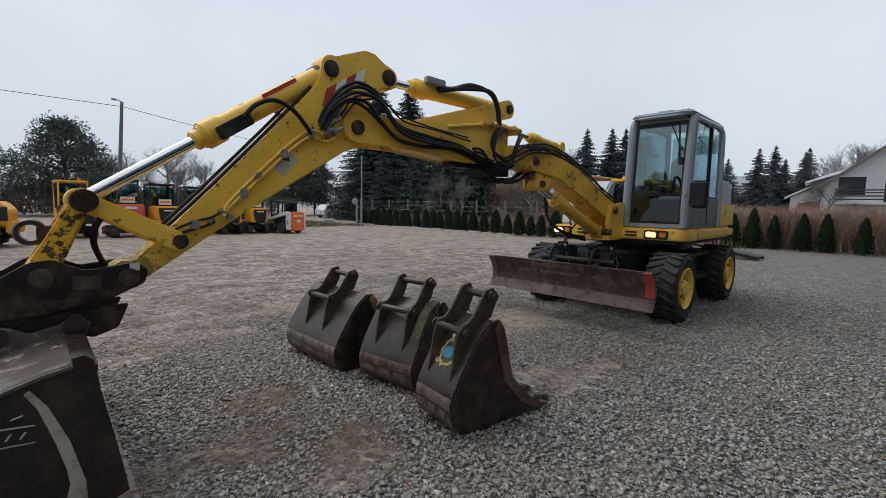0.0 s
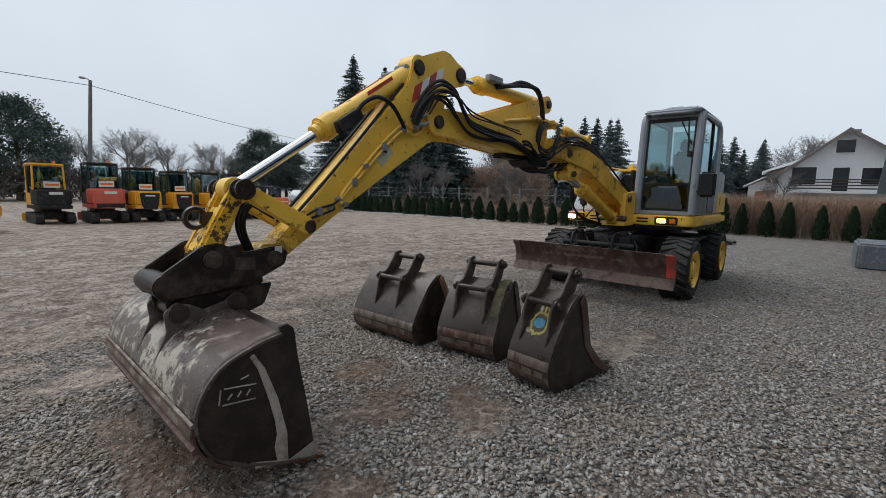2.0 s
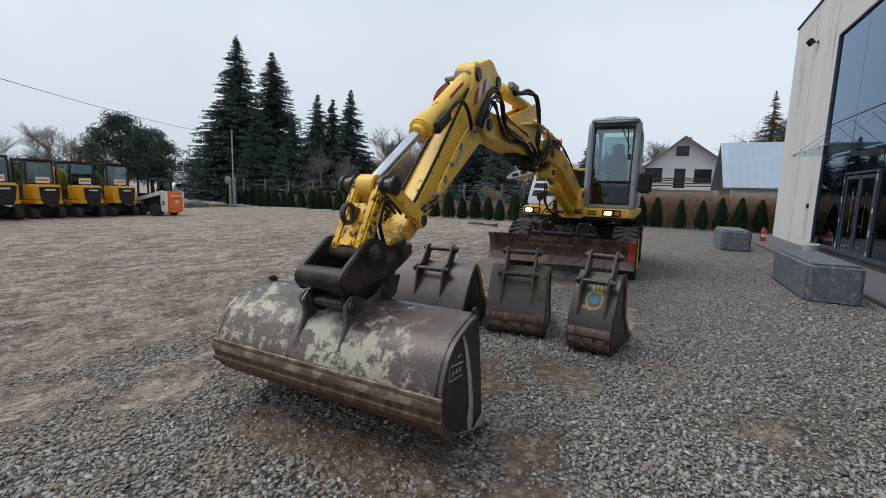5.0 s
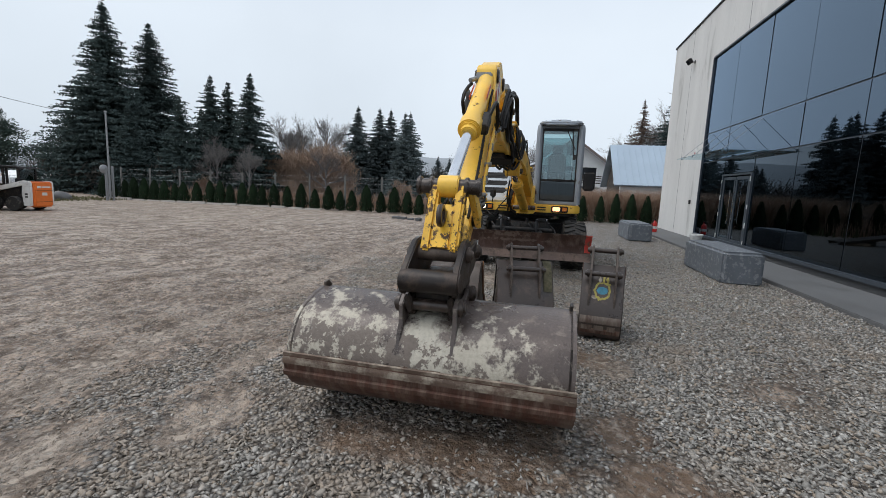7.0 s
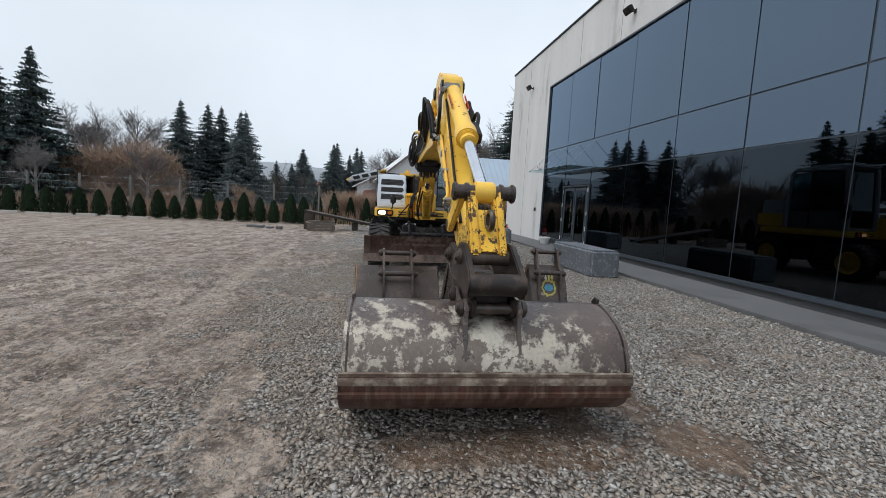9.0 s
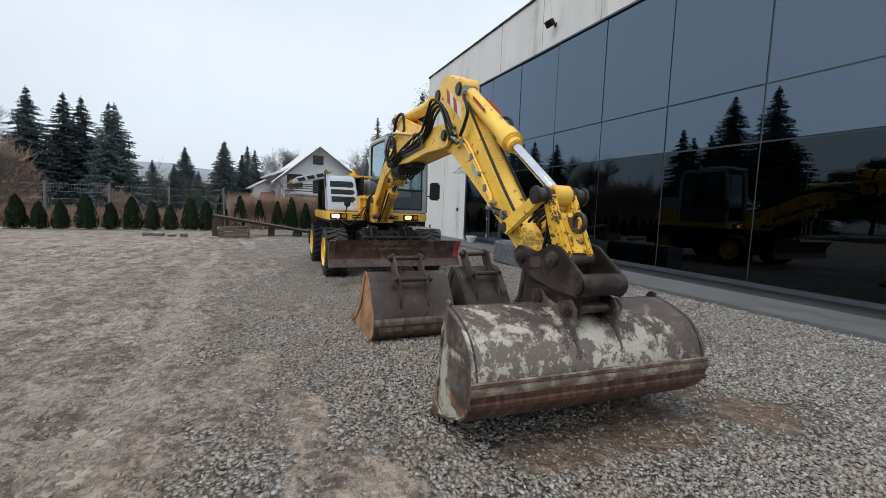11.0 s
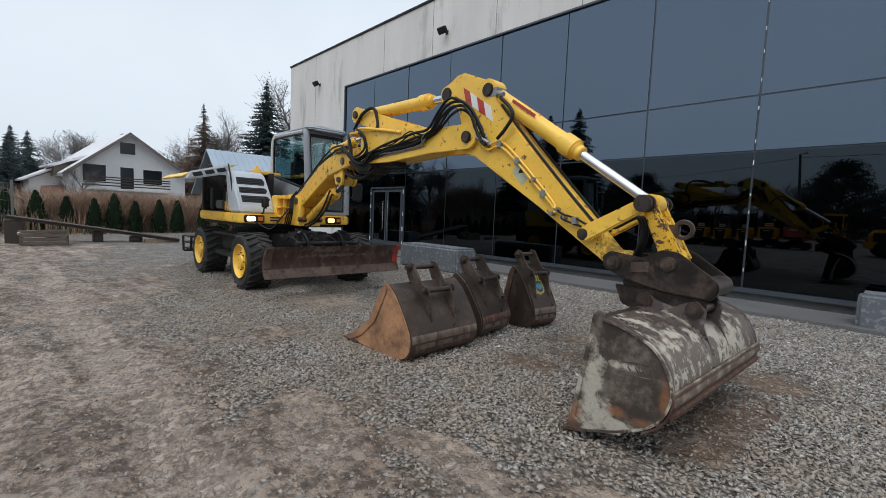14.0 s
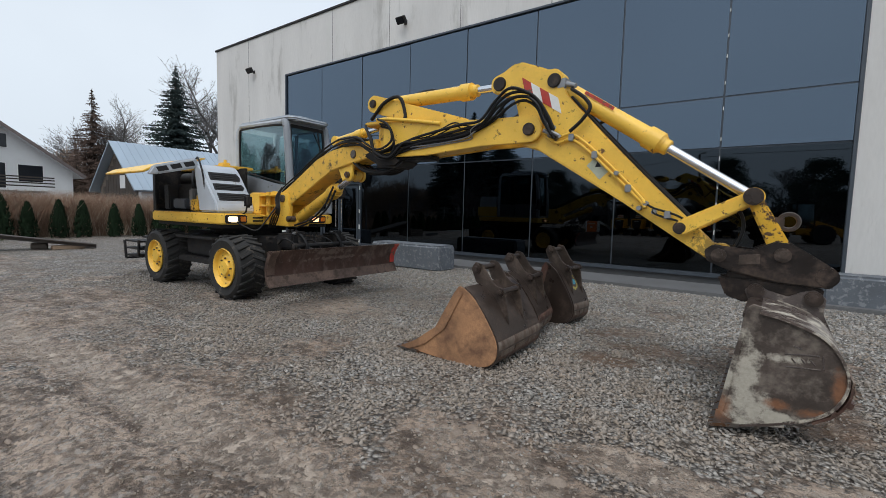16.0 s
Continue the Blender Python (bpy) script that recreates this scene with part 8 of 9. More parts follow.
prism(bm, [(3.95, 2.5), (5.4, 2.3), (5.5, 1.65), (3.95, 1.65)], HX + 1.6, HX + 1.75, "x")
part("porch_roof", bm, ROOF_RED, house, "small red tiled porch roof", smooth=0)
bm = bmesh.new()
box(bm, HX + 1.75, HX + 2.95, 3.95, 5.35, 0.0, 1.9)
part("porch", bm, PLASTER, house, smooth=0)
for y0, y1, z0, z1 in ((-0.8, 0.35, 5.5, 6.5), (1.4, 3.0, 2.95, 4.35), (-0.65, 0.35, 2.4, 4.3), (-2.9, -1.4, 2.95, 4.25)):
    bm = bmesh.new()
    box(bm, HX - 0.05, HX - 0.01, y0 - 0.05, y1 + 0.05, z0 - 0.05, z1 + 0.05)
    w = part("window", bm, WHITE_PAINT, house, smooth=0)
    bm = bmesh.new()
    box(bm, HX - 0.07, HX - 0.052, y0, y1, z0, z1)
    part("pane", bm, WINDOW_DARK, w, smooth=0)
bm = bmesh.new()
box(bm, HX - 1.3, HX - 0.01, -3.2, 3.2, 2.2, 2.35)
balc = part("balcony", bm, PLASTER, house, smooth=0)
for z in (2.6, 2.85, 3.1, 3.3):
    bm = bmesh.new()
    box(bm, HX - 1.32, HX - 1.27, -3.2, 3.2, z - 0.07, z + 0.03)
    part("rail", bm, WOOD_DARK, balc, smooth=0)
bm = bmesh.new()
box(bm, HX + 4.2, HX + 4.9, -1.6, -0.9, 6.0, 7.8)
part("chimney", bm, ROOF_DARK, house, smooth=0)

bm = bmesh.new()
prism(bm, [(2.2, 5.0), (5.0, 3.95), (5.05, 4.1), (2.2, 5.25)], HX + 1.2, HX + 5.5, "x")
part("dormer_roof", bm, ROOF_GREY, house, "low pale dormer roof", smooth=0)
bm = bmesh.new()
prism(bm, [(2.6, 4.4), (4.6, 3.2), (4.6, 3.98), (2.6, 4.82)], HX + 1.5, HX + 5.2, "x")
part("dormer_wall", bm, WOOD_OLD, house, smooth=0)
house.rotation_euler = (0, 0, radians(6))
house.location.y += 0.31

barn = thing("barn", (28.5, -6, 0), "old wooden barn with a pale blue sheet roof", "barn")
bm = bmesh.new()
prism(bm, [(26.3, 0), (31.6, 0), (31.6, 2.3), (28.9, 4.6), (26.3, 2.4)], -14.0, -1.9)
part("wall", bm, WOOD_OLD, barn, smooth=0)
for pts in ([(25.7, 2.0), (28.9, 4.66), (28.9, 4.74), (25.65, 2.08)], [(32.2, 2.0), (28.9, 4.66), (28.9, 4.74), (32.25, 2.08)]):
    bm = bmesh.new()
    prism(bm, pts, -14.3, -1.5)
    rf = part("roof", bm, ROOF_METAL, barn, smooth=0)
    for k in range(34):
        yy = -14.2 + 12.6 * k / 34
        bm = bmesh.new()
        prism(bm, [(pts[3][0], pts[3][1]), (pts[2][0], pts[2][1]), (pts[2][0], pts[2][1] + 0.035), (pts[3][0], pts[3][1] + 0.035)], yy, yy + 0.07)
        part("sheet_rib", bm, ROOF_METAL, rf, smooth=0)
for k in range(12):
    bm = bmesh.new()
    xx = 26.35 + 0.4 * k
    top = 2.1 + (min(xx + 0.2 - 26.3, 31.2 - xx - 0.2)) * 0.93
    box(bm, xx, xx + 0.37, -1.9, -1.875, 0, max(0.5, top))
    part("plank", bm, WOOD_DARK, barn, smooth=0)
bm = bmesh.new()
box(bm, 27.9, 28.6, -1.872, -1.86, 2.2, 2.9)
part("window", bm, PLASTER, barn, smooth=0)
bm = bmesh.new()
box(bm, 25.9, 26.28, -5.5, -1.9, 0, 2.0)
part("white_base", bm, PLASTER, barn, smooth=0)


def far_house(x, y, w, d, h, turn):
    t = thing("far_house", (0, 0, 0), "far house with a red tiled roof among trees", "house", "far houses")
    bm = bmesh.new()
    prism(bm, [(-w / 2, 0), (w / 2, 0), (w / 2, h), (0, h + w * 0.4), (-w / 2, h)], -d / 2, d / 2, "y")
    part("wall", bm, PLASTER, t, smooth=0)
    for s in (1, -1):
        bm = bmesh.new()
        prism(bm, [(0, h + w * 0.4), (0, h + w * 0.4 + 0.2), (s * (w / 2 + 0.5), h - 0.2), (s * (w / 2 + 0.5), h - 0.4)], -d / 2 - 0.4, d / 2 + 0.4, "y")
        part("roof", bm, ROOF_RED, t, smooth=0)
    bm = bmesh.new()
    box(bm, -w / 2 - 0.03, -w / 2 - 0.005, -1, 0.2, 1.2, 2.5)
    part("window", bm, WINDOW_DARK, t, smooth=0)
    place(t, x, y, 0.6, turn)


far_house(96, 17.5, 9, 10, 3.6, 0.2)
far_house(98, 8.0, 8, 9, 3.0, -0.3)

# ---- small machines parked in a row ----
def mini_excavator(paint, cab_paint, label, scale_w=1.0, with_panel=True):
    """Built at the origin: its rear looks to -y, boom folded to +y."""
    t = thing("mini_excavator", (0, 0, 0), label, "mini excavator", "parked machines")
    for s in (1, -1):
        bm = bmesh.new()
        prism(bm, [(-0.85, 0.12), (-0.75, 0.02), (0.75, 0.02), (0.87, 0.14), (0.85, 0.32), (0.72, 0.42), (-0.72, 0.42), (-0.86, 0.3)], 0, 0.28, "x", 0.02)
        bmesh.ops.translate(bm, verts=bm.verts, vec=(s * 0.53 - 0.14, 0, 0))
        tr = part("track", bm, RUBBER, t, "muddy rubber track")
        bm = bmesh.new()
        for k in range(5):
            rod(bm, (s * 0.53 - 0.15, -0.6 + 0.3 * k, 0.2), (s * 0.53 + 0.15, -0.6 + 0.3 * k, 0.2), 0.10, n=12)
        part("rollers", bm, BLACK, tr)
        bm = bmesh.new()
        for k in range(16):
            box(bm, s * 0.53 - 0.142, s * 0.53 + 0.142, -0.74 + 0.1 * k - 0.02, -0.74 + 0.1 * k + 0.02, 0.41, 0.445)
        part("track_belt", bm, RUBBER, tr)
    bm = bmesh.new()
    box(bm, -0.36, 0.36, -0.5, 0.6, 0.2, 0.5, 0.03)
    rod(bm, (0, -0.1, 0.5), (0, -0.1, 0.62), 0.36, n=20)
    part("undercarriage", bm, BLACK, t)
    bm = bmesh.new()
    box(bm, -0.72, 0.72, 1.15, 1.22, 0.05, 0.38, 0.02)
    part("dozer_blade", bm, paint, t)
    bm = bmesh.new()
    prism(bm, [(-0.66, -0.55), (-0.55, -0.86), (-0.3, -0.98), (0.3, -0.98), (0.55, -0.86), (0.66, -0.55), (0.66, 0.55), (-0.66, 0.55)], 0.6, 0.74, "z", 0.02)
    prism(bm, [(-0.66, -0.5), (-0.54, -0.82), (-0.3, -0.94), (0.3, -0.94), (0.54, -0.82), (0.66, -0.5), (0.66, -0.2), (-0.66, -0.2)], 0.74, 1.36, "z", 0.05, 3)
    part("engine_cover", bm, paint if with_panel or cab_paint is BLACK else BLACK, t)
    if with_panel:
        bm = bmesh.new()
        prism(bm, [(-0.42, 1.27), (0.42, 1.27), (0.36, 0.8), (0.28, 0.56), (-0.28, 0.56), (-0.36, 0.8)], -1.0, -0.935, bev=0.02)
        pn = part("rear_panel", bm, BLACK, t, "black rear panel with a pale maker bar")
        bm = bmesh.new()
        box(bm, -0.2, 0.2, -1.006, -1.0, 1.13, 1.19)
        part("maker_bar", bm, OFFWHITE, pn)
    else:
        bm = bmesh.new()
        box(bm, -0.2, 0.25, -0.962, -0.945, 1.16, 1.26)
        part("maker_bar", bm, OFFWHITE, t)
        bm = bmesh.new()
        box(bm, -0.5, 0.5, -0.99, -0.93, 0.62, 0.78, 0.02)
        part("rear_bumper", bm, BLACK, t)
    cab_o = bmesh.new()
    for x in (-0.6, 0.46):
        for y in (-0.42, 0.62):
            tube(cab_o, [Vector((x, y, 0.74 if y > 0 else 1.3)), Vector((x * 0.95, y * 0.95, 2.28))], 0.04, 6)
    box(cab_o, -0.64, 0.5, -0.46, 0.66, 2.26, 2.36, 0.04, 3)
    box(cab_o, -0.62, -0.57, -0.4, 0.6, 0.74, 1.2, 0.01)
    box(cab_o, 0.43, 0.48, -0.4, 0.6, 0.74, 1.35, 0.01)
    cb = part("cab", cab_o, cab_paint, t, "small cab with clear windows")
    for nm, b in (("rear_window", (-0.55, 0.41, -0.425, -0.42, 1.4, 2.22)), ("side_window", (-0.6, -0.595, -0.36, 0.56, 1.22, 2.22)), ("side_window", (0.455, 0.46, -0.36, 0.56, 1.38, 2.22)), ("front_window", (-0.55, 0.41, 0.615, 0.62, 0.85, 2.22))):
        bm = bmesh.new()
        box(bm, *b)
        part(nm, bm, CAB_GLASS, cb, smooth=0)
    bm = bmesh.new()
    box(bm, -0.25, 0.3, -0.445, -0.435, 1.42, 1.66)
    sh = part("info_sheet", bm, OFFWHITE, cb, "white price sheet behind the rear window")
    bm = bmesh.new()
    box(bm, -0.2, 0.25, -0.45, -0.446, 1.5, 1.58)
    part("text_bar", bm, LAMP_ORANGE, sh)
    bm = bmesh.new()
    box(bm, -0.3, 0.15, -0.1, 0.1, 1.15, 1.75, 0.05)
    part("seat", bm, SEAT, cb)
    bm = bmesh.new()
    rod(bm, (0.2, -0.2, 2.36), (0.2, -0.2, 2.46), 0.06, n=12)
    part("beacon", bm, LAMP_ORANGE, cb, "orange beacon")
    bm = bmesh.new()
    prism(bm, [(0.6, 0.75), (0.85, 0.8), (1.35, 1.7), (1.75, 2.0), (1.75, 2.15), (1.25, 1.85), (0.7, 1.0)], 0.45, 0.6, "x", 0.02)
    bmesh.ops.translate(bm, verts=bm.verts, vec=(-0.45, 0, 0))
    prism(bm, [(1.68, 2.12), (1.85, 2.05), (1.75, 1.0), (1.62, 0.95)], 0.02, 0.14, "x", 0.02)
    part("boom", bm, paint, t)
    bm = bmesh.new()
    prism(bm, [(1.6, 0.95), (1.85, 0.9), (1.8, 0.45), (1.5, 0.35), (1.35, 0.55)], -0.2, 0.36, "x", 0.02)
    part("bucket", bm, DARK_STEEL, t)
    return t


def at_pose(x, y, turn):
    return Matrix.Translation((x, y, -0.03)) @ Matrix.Rotation(radians(turn), 4, "Z")


mini = mini_excavator(YELLOW_FAR, BLACK, "small yellow tracked excavator with black cab, parked")
SLIM = Matrix.Diagonal((0.88, 1.0, 0.97, 1.0))
mini.matrix_basis = at_pose(4.95, 22.9, 2) @ SLIM
for x, a in ((6.33, 0), (7.68, 3), (9.02, -2)):
    copy_thing(mini, at_pose(x, 23.0, a) @ SLIM)
red_mini = mini_excavator(RED_FAR, BLACK, "faded red tracked excavator with black cab, parked", with_panel=False)
red_mini.matrix_basis = at_pose(3.6, 22.9, 1) @ SLIM @ Matrix.Scale(1.05, 4)
yel_mini = mini_excavator(YELLOW_FAR, YELLOW_FAR, "yellow tracked excavator with yellow cab, parked", with_panel=False)
yel_mini.matrix_basis = at_pose(1.95, 23.2, 4) @ SLIM

skid = thing("skid_loader", (0, 0, 0), "white and orange skid-steer loader with black cage", "skid loader", "parked machines")
for x in (-0.62, 0.62):
    for yy in (-0.45, 0.45):
        bm = bmesh.new()
        lathe(bm, (x, yy, 0.33), [(0.2, -0.12), (0.31, -0.12), (0.34, -0.06), (0.34, 0.06), (0.31, 0.12), (0.2, 0.12)], 24, "x")
        wh = part("wheel", bm, RUBBER, skid)
        bm = bmesh.new()
        lathe(bm, (x, yy, 0.33), [(0.03, -0.1), (0.21, -0.1), (0.21, 0.1), (0.03, 0.1)], 18, "x")
        part("rim", bm, RUST, wh)
bm = bmesh.new()
prism(bm, [(-0.95, 0.32), (1.0, 0.3), (1.0, 0.62), (0.3, 0.78), (-0.95, 0.82)], -0.45, 0.45, "x", 0.03)
part("frame", bm, BLACK, skid, "dark chassis tub")
for s in (1, -1):
    bm = bmesh.new()
    prism(bm, [(-1.18, 0.24), (-0.86, 0.24), (-0.80, 0.80), (-0.86, 1.36), (-1.14, 1.38), (-1.2, 1.28)], s * 0.57 - 0.07, s * 0.57 + 0.07, "x", 0.02)
    up = part("rear_upright", bm, OFFWHITE, skid, "white rear upright")
    bm = bmesh.new()
    for k in range(2):
        box(bm, s * 0.64, s * 0.645, -1.08, -0.95, 0.62 + 0.12 * k, 0.70 + 0.12 * k, 0.002)
    part("dark_bar", bm, BLACK, up)
bm = bmesh.new()
box(bm, -0.5, 0.5, -1.27, -0.92, 0.18, 1.36, 0.06, 3)
tail = part("tailgate", bm, ORANGE, skid, "orange tailgate with a pale maker bar")
bm = bmesh.new()
box(bm, -0.36, -0.16, -1.276, -1.27, 1.06, 1.16, 0.002)
box(bm, -0.12, 0.36, -1.276, -1.27, 1.08, 1.14, 0.002)
part("maker_bar", bm, OFFWHITE, tail)
bm = bmesh.new()
box(bm, -0.12, 0.16, -1.276, -1.27, 0.72, 0.86, 0.002)
part("plate_bar", bm, OFFWHITE, tail)
for z in (0.42, 0.94):
    bm = bmesh.new()
    box(bm, -0.46, 0.46, -1.275, -1.27, z, z + 0.015, 0.002)
    part("panel_seam", bm, BLACK, tail)
bm = bmesh.new()
box(bm, -0.42, 0.42, -0.92, -0.55, 0.8, 1.30, 0.05)
part("engine_cover", bm, BLACK, skid)
for x in (-0.44, 0.44):
    for yy in (-0.55, 0.12, 0.78):
        bm = bmesh.new()
        box(bm, x - 0.035, x + 0.035, yy - 0.05, yy + 0.05, 0.75, 1.95, 0.012)
        part("cage_post", bm, BLACK, skid)
    bm = bmesh.new()
    box(bm, x - 0.03, x + 0.03, -0.55, 0.78, 0.75, 1.22, 0.01)
    part("cage_side", bm, BLACK, skid)
bm = bmesh.new()
box(bm, -0.40, 0.40, 0.70, 0.74, 0.75, 1.05, 0.01)
part("cage_front", bm, BLACK, skid)
bm = bmesh.new()
prism(bm, [(-0.66, 1.92), (0.86, 1.96), (0.88, 2.02), (0.8, 2.06), (-0.6, 2.02)], -0.5, 0.5, "x", 0.02)
part("cab_roof", bm, BLACK, skid)
bm = bmesh.new()
box(bm, -0.40, 0.40, -0.565, -0.555, 1.34, 1.9)
part("rear_window", bm, CAB_GLASS_DARK, skid, smooth=0)
bm = bmesh.new()
box(bm, -0.24, 0.24, -0.2, 0.2, 0.8, 0.95, 0.04)
box(bm, -0.24, 0.24, -0.28, -0.16, 0.95, 1.5, 0.04)
part("driver_seat", bm, SEAT, skid)
for s in (1, -1):
    bm = bmesh.new()
    prism(bm, [(-1.05, 1.12), (-1.1, 1.36), (-0.92, 1.40), (0.9, 0.92), (1.3, 0.35), (1.15, 0.3), (0.78, 0.76), (-0.85, 1.17)], s * 0.6 - 0.06, s * 0.6 + 0.06, "x", 0.015)
    part("lift_arm", bm, OFFWHITE, skid)
bm = bmesh.new()
prism(bm, [(1.15, 0.1), (1.75, 0.06), (1.2, 0.55)], -0.8, 0.8, "x", 0.01)
part("bucket", bm, DARK_STEEL, skid)
skid.matrix_basis = at_pose(10.35, 22.2, 14) @ Matrix.Scale(0.81, 4)

loader = thing("wheel_loader", (0, 0, 0), "worn yellow wheel loader with black cab", "wheel loader", "parked machines")
for x in (-1.25, 1.15):
    for yy in (-0.85, 0.85):
        bm = bmesh.new()
        lathe(bm, (x, yy, 0.62), [(0.3, -0.2), (0.58, -0.22), (0.63, -0.12), (0.63, 0.12), (0.58, 0.22), (0.3, 0.2)], 28)
        for k in range(18):
            a = 6.283 * k / 18
            box(bm, -0.04, 0.04, -0.2, 0.2, 0.60, 0.66, m=Matrix.Translation((x, yy, 0.62)) @ Matrix.Rotation(a, 4, "Y"))
        wh = part("wheel", bm, RUBBER, loader)
        bm = bmesh.new()
        lathe(bm, (x, yy, 0.62), [(0.05, -0.15), (0.31, -0.17), (0.31, 0.17), (0.05, 0.15)], 20)
        part("rim", bm, YELLOW_FAR, wh)
bm = bmesh.new()
prism(bm, [(0.1, 0.75), (1.9, 0.7), (2.0, 1.3), (1.75, 1.62), (0.3, 1.75), (0.1, 1.6)], -0.62, 0.62, "y", 0.05, 3)
part("engine_hood", bm, YELLOW_FAR, loader)
bm = bmesh.new()
box(bm, 1.9, 2.12, -0.8, 0.8, 0.5, 0.95, 0.05)
part("counterweight", bm, YELLOW_FAR, loader)
bm = bmesh.new()
box(bm, 1.3, 1.95, -0.63, -0.625, 0.95, 1.45, 0.002)
part("side_grille", bm, GRILLE, loader)
bm = bmesh.new()
box(bm, -1.9, 0.1, -0.5, 0.5, 0.55, 1.0, 0.05)
part("chassis", bm, YELLOW_FAR, loader)
bm = bmesh.new()
for x in (-0.85, 0.15):
    for yy in (-0.6, 0.6):
        tube(bm, [Vector((x, yy, 1.0)), Vector((x * 0.95, yy, 2.65))], 0.05, 6)
box(bm, -0.95, 0.25, -0.68, 0.68, 2.62, 2.76, 0.05, 3)
part("cab", bm, BLACK, loader)
bm = bmesh.new()
for yy in (-0.6, 0.6):
    box(bm, -0.8, 0.1, yy - 0.004, yy + 0.004, 1.4, 2.6)
box(bm, 0.14, 0.15, -0.55, 0.55, 1.75, 2.6)
part("cab_windows", bm, CAB_GLASS, loader, smooth=0)
for s in (1, -1):
    bm = bmesh.new()
    prism(bm, [(-0.9, 1.35), (-0.95, 1.55), (-2.4, 1.0), (-2.9, 0.45), (-2.75, 0.35), (-2.25, 0.8)], s * 0.45 - 0.06, s * 0.45 + 0.06, "y", 0.02)
    part("lift_arm", bm, YELLOW_FAR, loader)
bm = bmesh.new()
prism(bm, [(-2.85, 0.1), (-3.6, 0.05), (-3.65, 0.1), (-3.1, 0.5), (-2.95, 0.95), (-2.8, 0.9)], -1.2, 1.2, "y", 0.01)
part("bucket", bm, DARK_STEEL, loader)
loader.matrix_basis = at_pose(-1.55, 20.0, -12) @ Matrix.Scale(0.88, 4)

# ---- clutter by the fence and the hall ----
ramp = thing("loading_ramp", (15, 4.5, 0), "long dark steel loading ramp resting on a stand", "ramp")
ra, rb = Vector((17.4, 7.1, 0.72)), Vector((16.95, 2.72, 0.02))
rd = (rb - ra).normalized()
rs = rd.cross(Vector((0, 0, 1))).normalized()
for s in (-0.25, 0.25):
    bm = bmesh.new()
    tube(bm, [ra + rs * s, rb + rs * s], 0.05, 4)
    part("beam", bm, WOOD_DARK, ramp, smooth=0)
bm = bmesh.new()
v = [bm.verts.new(p) for p in (ra + rs * 0.33, ra - rs * 0.33, rb - rs * 0.33, rb + rs * 0.33)]
f = bm.faces.new(v)
bmesh.ops.translate(bm, verts=bm.verts, vec=(0, 0, 0.04))
r2 = bmesh.ops.extrude_face_region(bm, geom=[f])
bmesh.ops.translate(bm, verts=[e for e in r2["geom"] if isinstance(e, bmesh.types.BMVert)], vec=(0, 0, 0.03))
part("deck_plate", bm, WOOD_DARK, ramp, "dark wet deck plate", smooth=0)
bm = bmesh.new()
box(bm, 17.1, 17.7, 6.75, 7.15, -0.05, 0.64, 0.02)
part("stand", bm, WOOD_DARK, ramp)
bm = bmesh.new()
box(bm, 17.05, 17.5, 4.85, 5.1, -0.05, 0.33, 0.02)
part("stand", bm, WOOD_DARK, ramp)
crate = thing("wooden_crate", (16.2, 6.3, 0), "low weathered crate of scrap timber before the ramp", "crate")
for k in range(3):
    bm = bmesh.new()
    box(bm, 15.85, 15.89, 5.8, 6.8, 0.0 + 0.11 * k, 0.095 + 0.11 * k, 0.006, m=Matrix.Translation((0, 0.02 * k, 0)))
    part("board", bm, WOOD_OLD, crate)
for yy in (5.78, 6.8):
    bm = bmesh.new()
    box(bm, 15.89, 16.6, yy, yy + 0.04, 0.0, 0.33, 0.006)
    part("end_board", bm, WOOD_OLD, crate)
for k in range(8):
    bm = bmesh.new()
    box(bm, -0.04, 0.04, -0.48, 0.48, -0.03, 0.03, 0.008, m=Matrix.Translation((15.95 + 0.08 * k, 6.3 + random.uniform(-0.1, 0.1), 0.26 + 0.05 * (k % 3))) @ pose(0, 0, 0, random.uniform(-8, 8), random.uniform(-20, 20), random.uniform(-14, 14)))
    part("scrap_piece", bm, WOOD_OLD if k % 3 else REED_PALE, crate)
bm = bmesh.new()
rod(bm, (17.2, 4.12, 0.06), (17.05, 3.8, 0.06), 0.11, n=14, bev=0.02)
single("cut_log", bm, WOOD_OLD, (17.1, 3.95, -0.04), "short grey log lying by the ramp", "log")
for k in range(4):
    bm = bmesh.new()
    xx, yy = 16.4 + random.uniform(-0.3, 0.3), 7.9 + 0.4 * k
    box(bm, xx, xx + 0.4, yy, yy + random.uniform(0.2, 0.35), -0.04, random.uniform(0.04, 0.1), 0.012)
    single("paving_slab", bm, CONCRETE, (xx, yy, -0.04), "loose grey paving slab lying on the ground", "slab", "loose slabs")
bm = bmesh.new()
box(bm, 16.75, 16.95, 3.0, 3.75, -0.03, 0.08, 0.01)
single("timber_plank", bm, surf("pale_sawn_timber", (0.34, 0.24, 0.16), 0.2, 3, 0.8, bump=0.3), (16.85, 3.4, -0.03), "weathered plank lying by the ramp", "plank")

ext = thing("fire_extinguisher", (16.9, -1.9, 0.03), "red fire extinguisher with black hose by the wall", "extinguisher")
bm = bmesh.new()
lathe(bm, (16.9, -1.9, 0.03), [(0.085, 0.0), (0.10, 0.02), (0.10, 0.34), (0.06, 0.42), (0.03, 0.45), (0.03, 0.49)], 20, "z")
part("cylinder", bm, RED, ext)
bm = bmesh.new()
box(bm, 16.84, 17.0, -1.92, -1.88, 0.51, 0.57, 0.01)
hose(bm, [(16.9, -1.9, 0.53), (16.78, -1.82, 0.5), (16.76, -1.79, 0.32), (16.8, -1.8, 0.15)], 0.014)
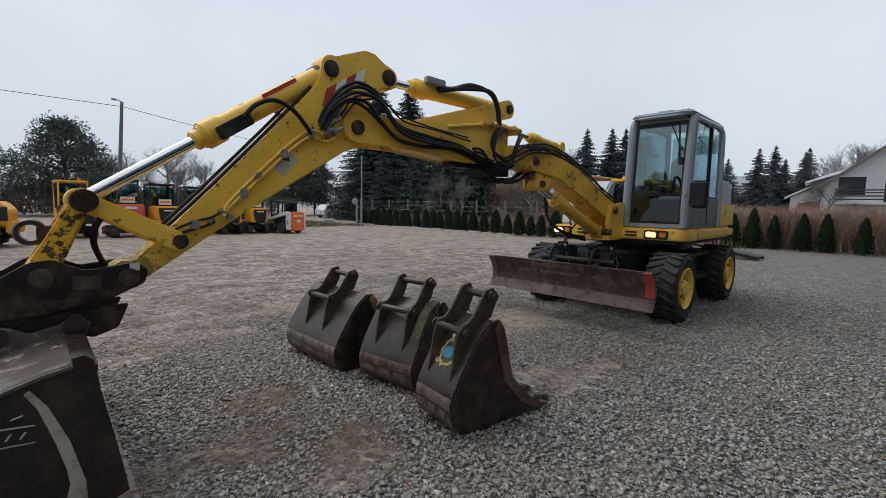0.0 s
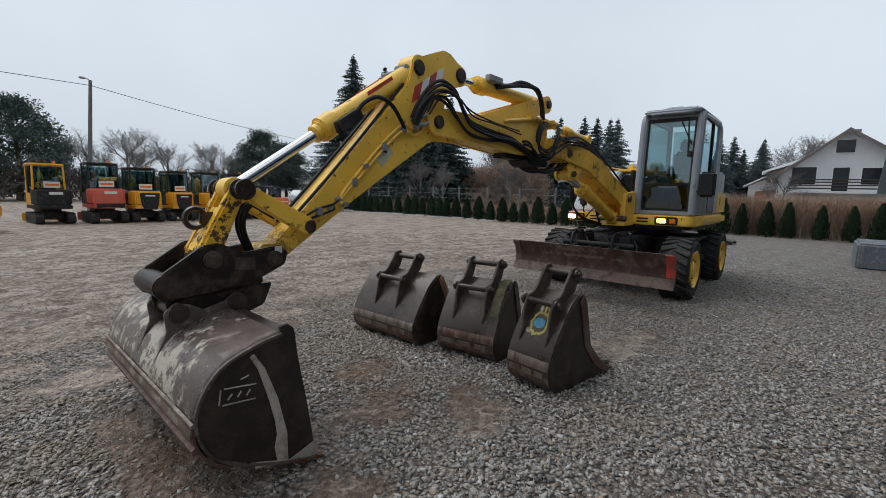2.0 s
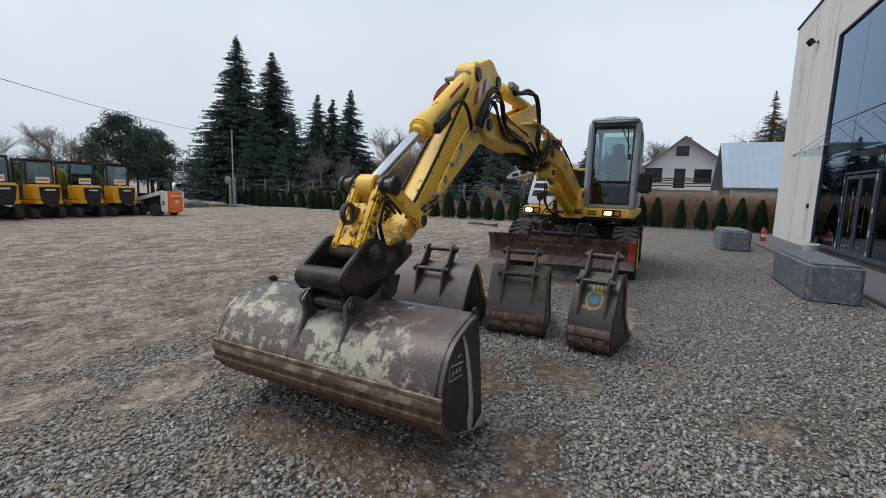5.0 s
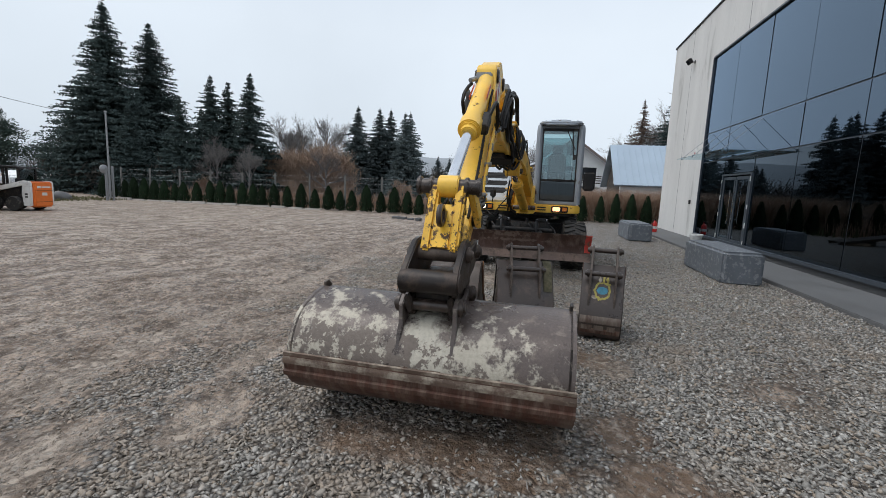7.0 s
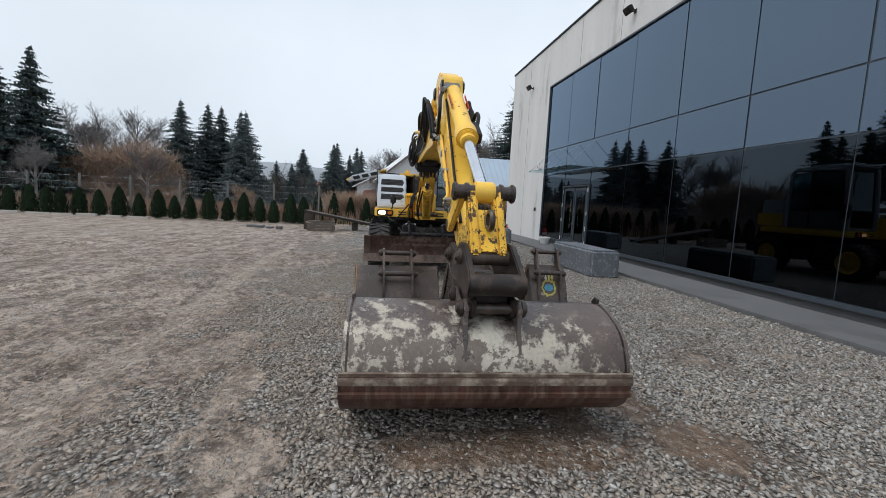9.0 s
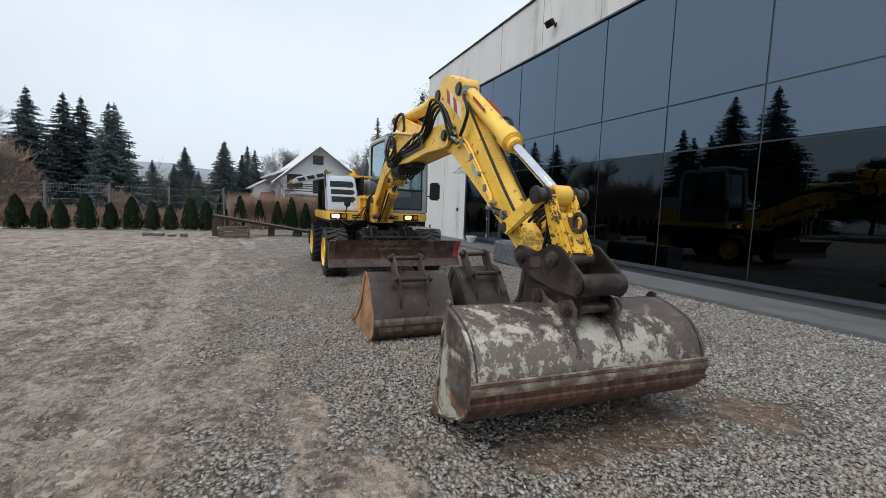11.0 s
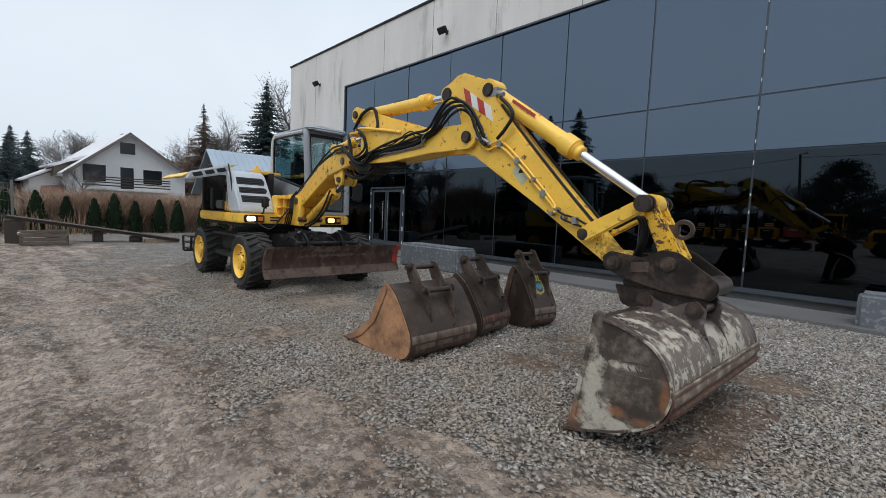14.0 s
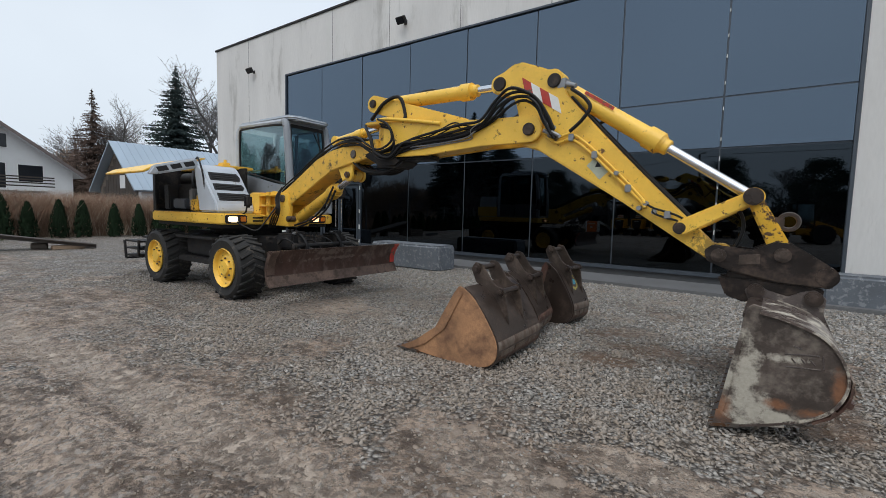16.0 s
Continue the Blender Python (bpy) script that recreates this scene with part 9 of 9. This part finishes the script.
part("valve", bm, BLACK, ext)
bm = bmesh.new()
lathe(bm, (16.9, -1.9, 0.17), [(0.101, 0.0), (0.102, 0.0), (0.102, 0.10), (0.101, 0.10)], 20, "z")
part("label_band", bm, OFFWHITE, ext)
coil = bmesh.new()
lathe(coil, (17.35, -2.0, 0.12), [(0.1, -0.07), (0.17, -0.05), (0.17, 0.05), (0.1, 0.07)], 20)
single("rubber_chock", coil, RUBBER, (17.35, -2.0, 0.03), "black rubber roll lying by the corner", "roll")
pot = thing("flower_pot", (13.5, -2.4, 0.03), "white flower pot on the apron beside the door", "flower pot")
bm = bmesh.new()
lathe(bm, (13.5, -2.4, 0.03), [(0.13, 0), (0.15, 0.02), (0.2, 0.22), (0.22, 0.22), (0.22, 0.26), (0.18, 0.26), (0.17, 0.2)], 20, "z")
part("bowl", bm, WHITE_PAINT, pot)
bm = bmesh.new()
rod(bm, (13.5, -2.4, 0.2), (13.5, -2.4, 0.235), 0.17, n=16)
part("soil", bm, BARK, pot)


def parked_car(x, y, turn):
    """A small hatchback, nose to +x, built at the origin."""
    c = thing("parked_car", (0, 0, 0), "silver hatchback parked far beyond the machines", "car")
    silver = surf("silver_car_paint", (0.62, 0.64, 0.66), 0.05, 2, 0.3, metal=0.3, bump=0.0)
    bm = bmesh.new()
    prism(bm, [(-2.0, 0.3), (-2.05, 0.75), (-1.95, 1.0), (-1.7, 1.05), (0.75, 0.98), (1.75, 0.82), (2.0, 0.6), (2.02, 0.3)], -0.85, 0.85, bev=0.08, seg=3)
    body = part("body", bm, silver, c)
    bm = bmesh.new()
    prism(bm, [(-1.85, 1.0), (-1.55, 1.42), (-1.2, 1.49), (-0.2, 1.47), (0.15, 1.38), (0.8, 0.97)], -0.72, 0.72, bev=0.06, seg=3)
    part("roof", bm, silver, body)
    for s in (1, -1):
        for pts in ([(-1.6, 1.05), (-1.42, 1.36), (-0.75, 1.4), (-0.75, 1.05)], [(-0.68, 1.05), (-0.68, 1.4), (-0.2, 1.38), (0.08, 1.3), (0.5, 1.03)]):
            bm = bmesh.new()
            prism(bm, pts, s * 0.715, s * 0.728)
            part("side_glass", bm, WINDOW_DARK, c, smooth=0)
        for wx in (-1.3, 1.25):
            bm = bmesh.new()
            lathe(bm, (wx, s * 0.78, 0.31), [(0.2, -0.1), (0.31, -0.08), (0.31, 0.08), (0.2, 0.1)], 20)
            w = part("wheel", bm, RUBBER, c)
            bm = bmesh.new()
            rod(bm, (wx, s * 0.78 - 0.105, 0.31), (wx, s * 0.78 + 0.105, 0.31), 0.19, n=16)
            part("rim", bm, GALVANISED, w)
        bm = bmesh.new()
        box(bm, 1.82, 2.0, s * 0.68 - 0.13, s * 0.68 + 0.13, 0.62, 0.74, 0.03)
        part("headlight", bm, WHITE_PAINT, c)
    place(c, x, y, 1, turn, -0.03)


parked_car(26.6, 44.6, 0.15)
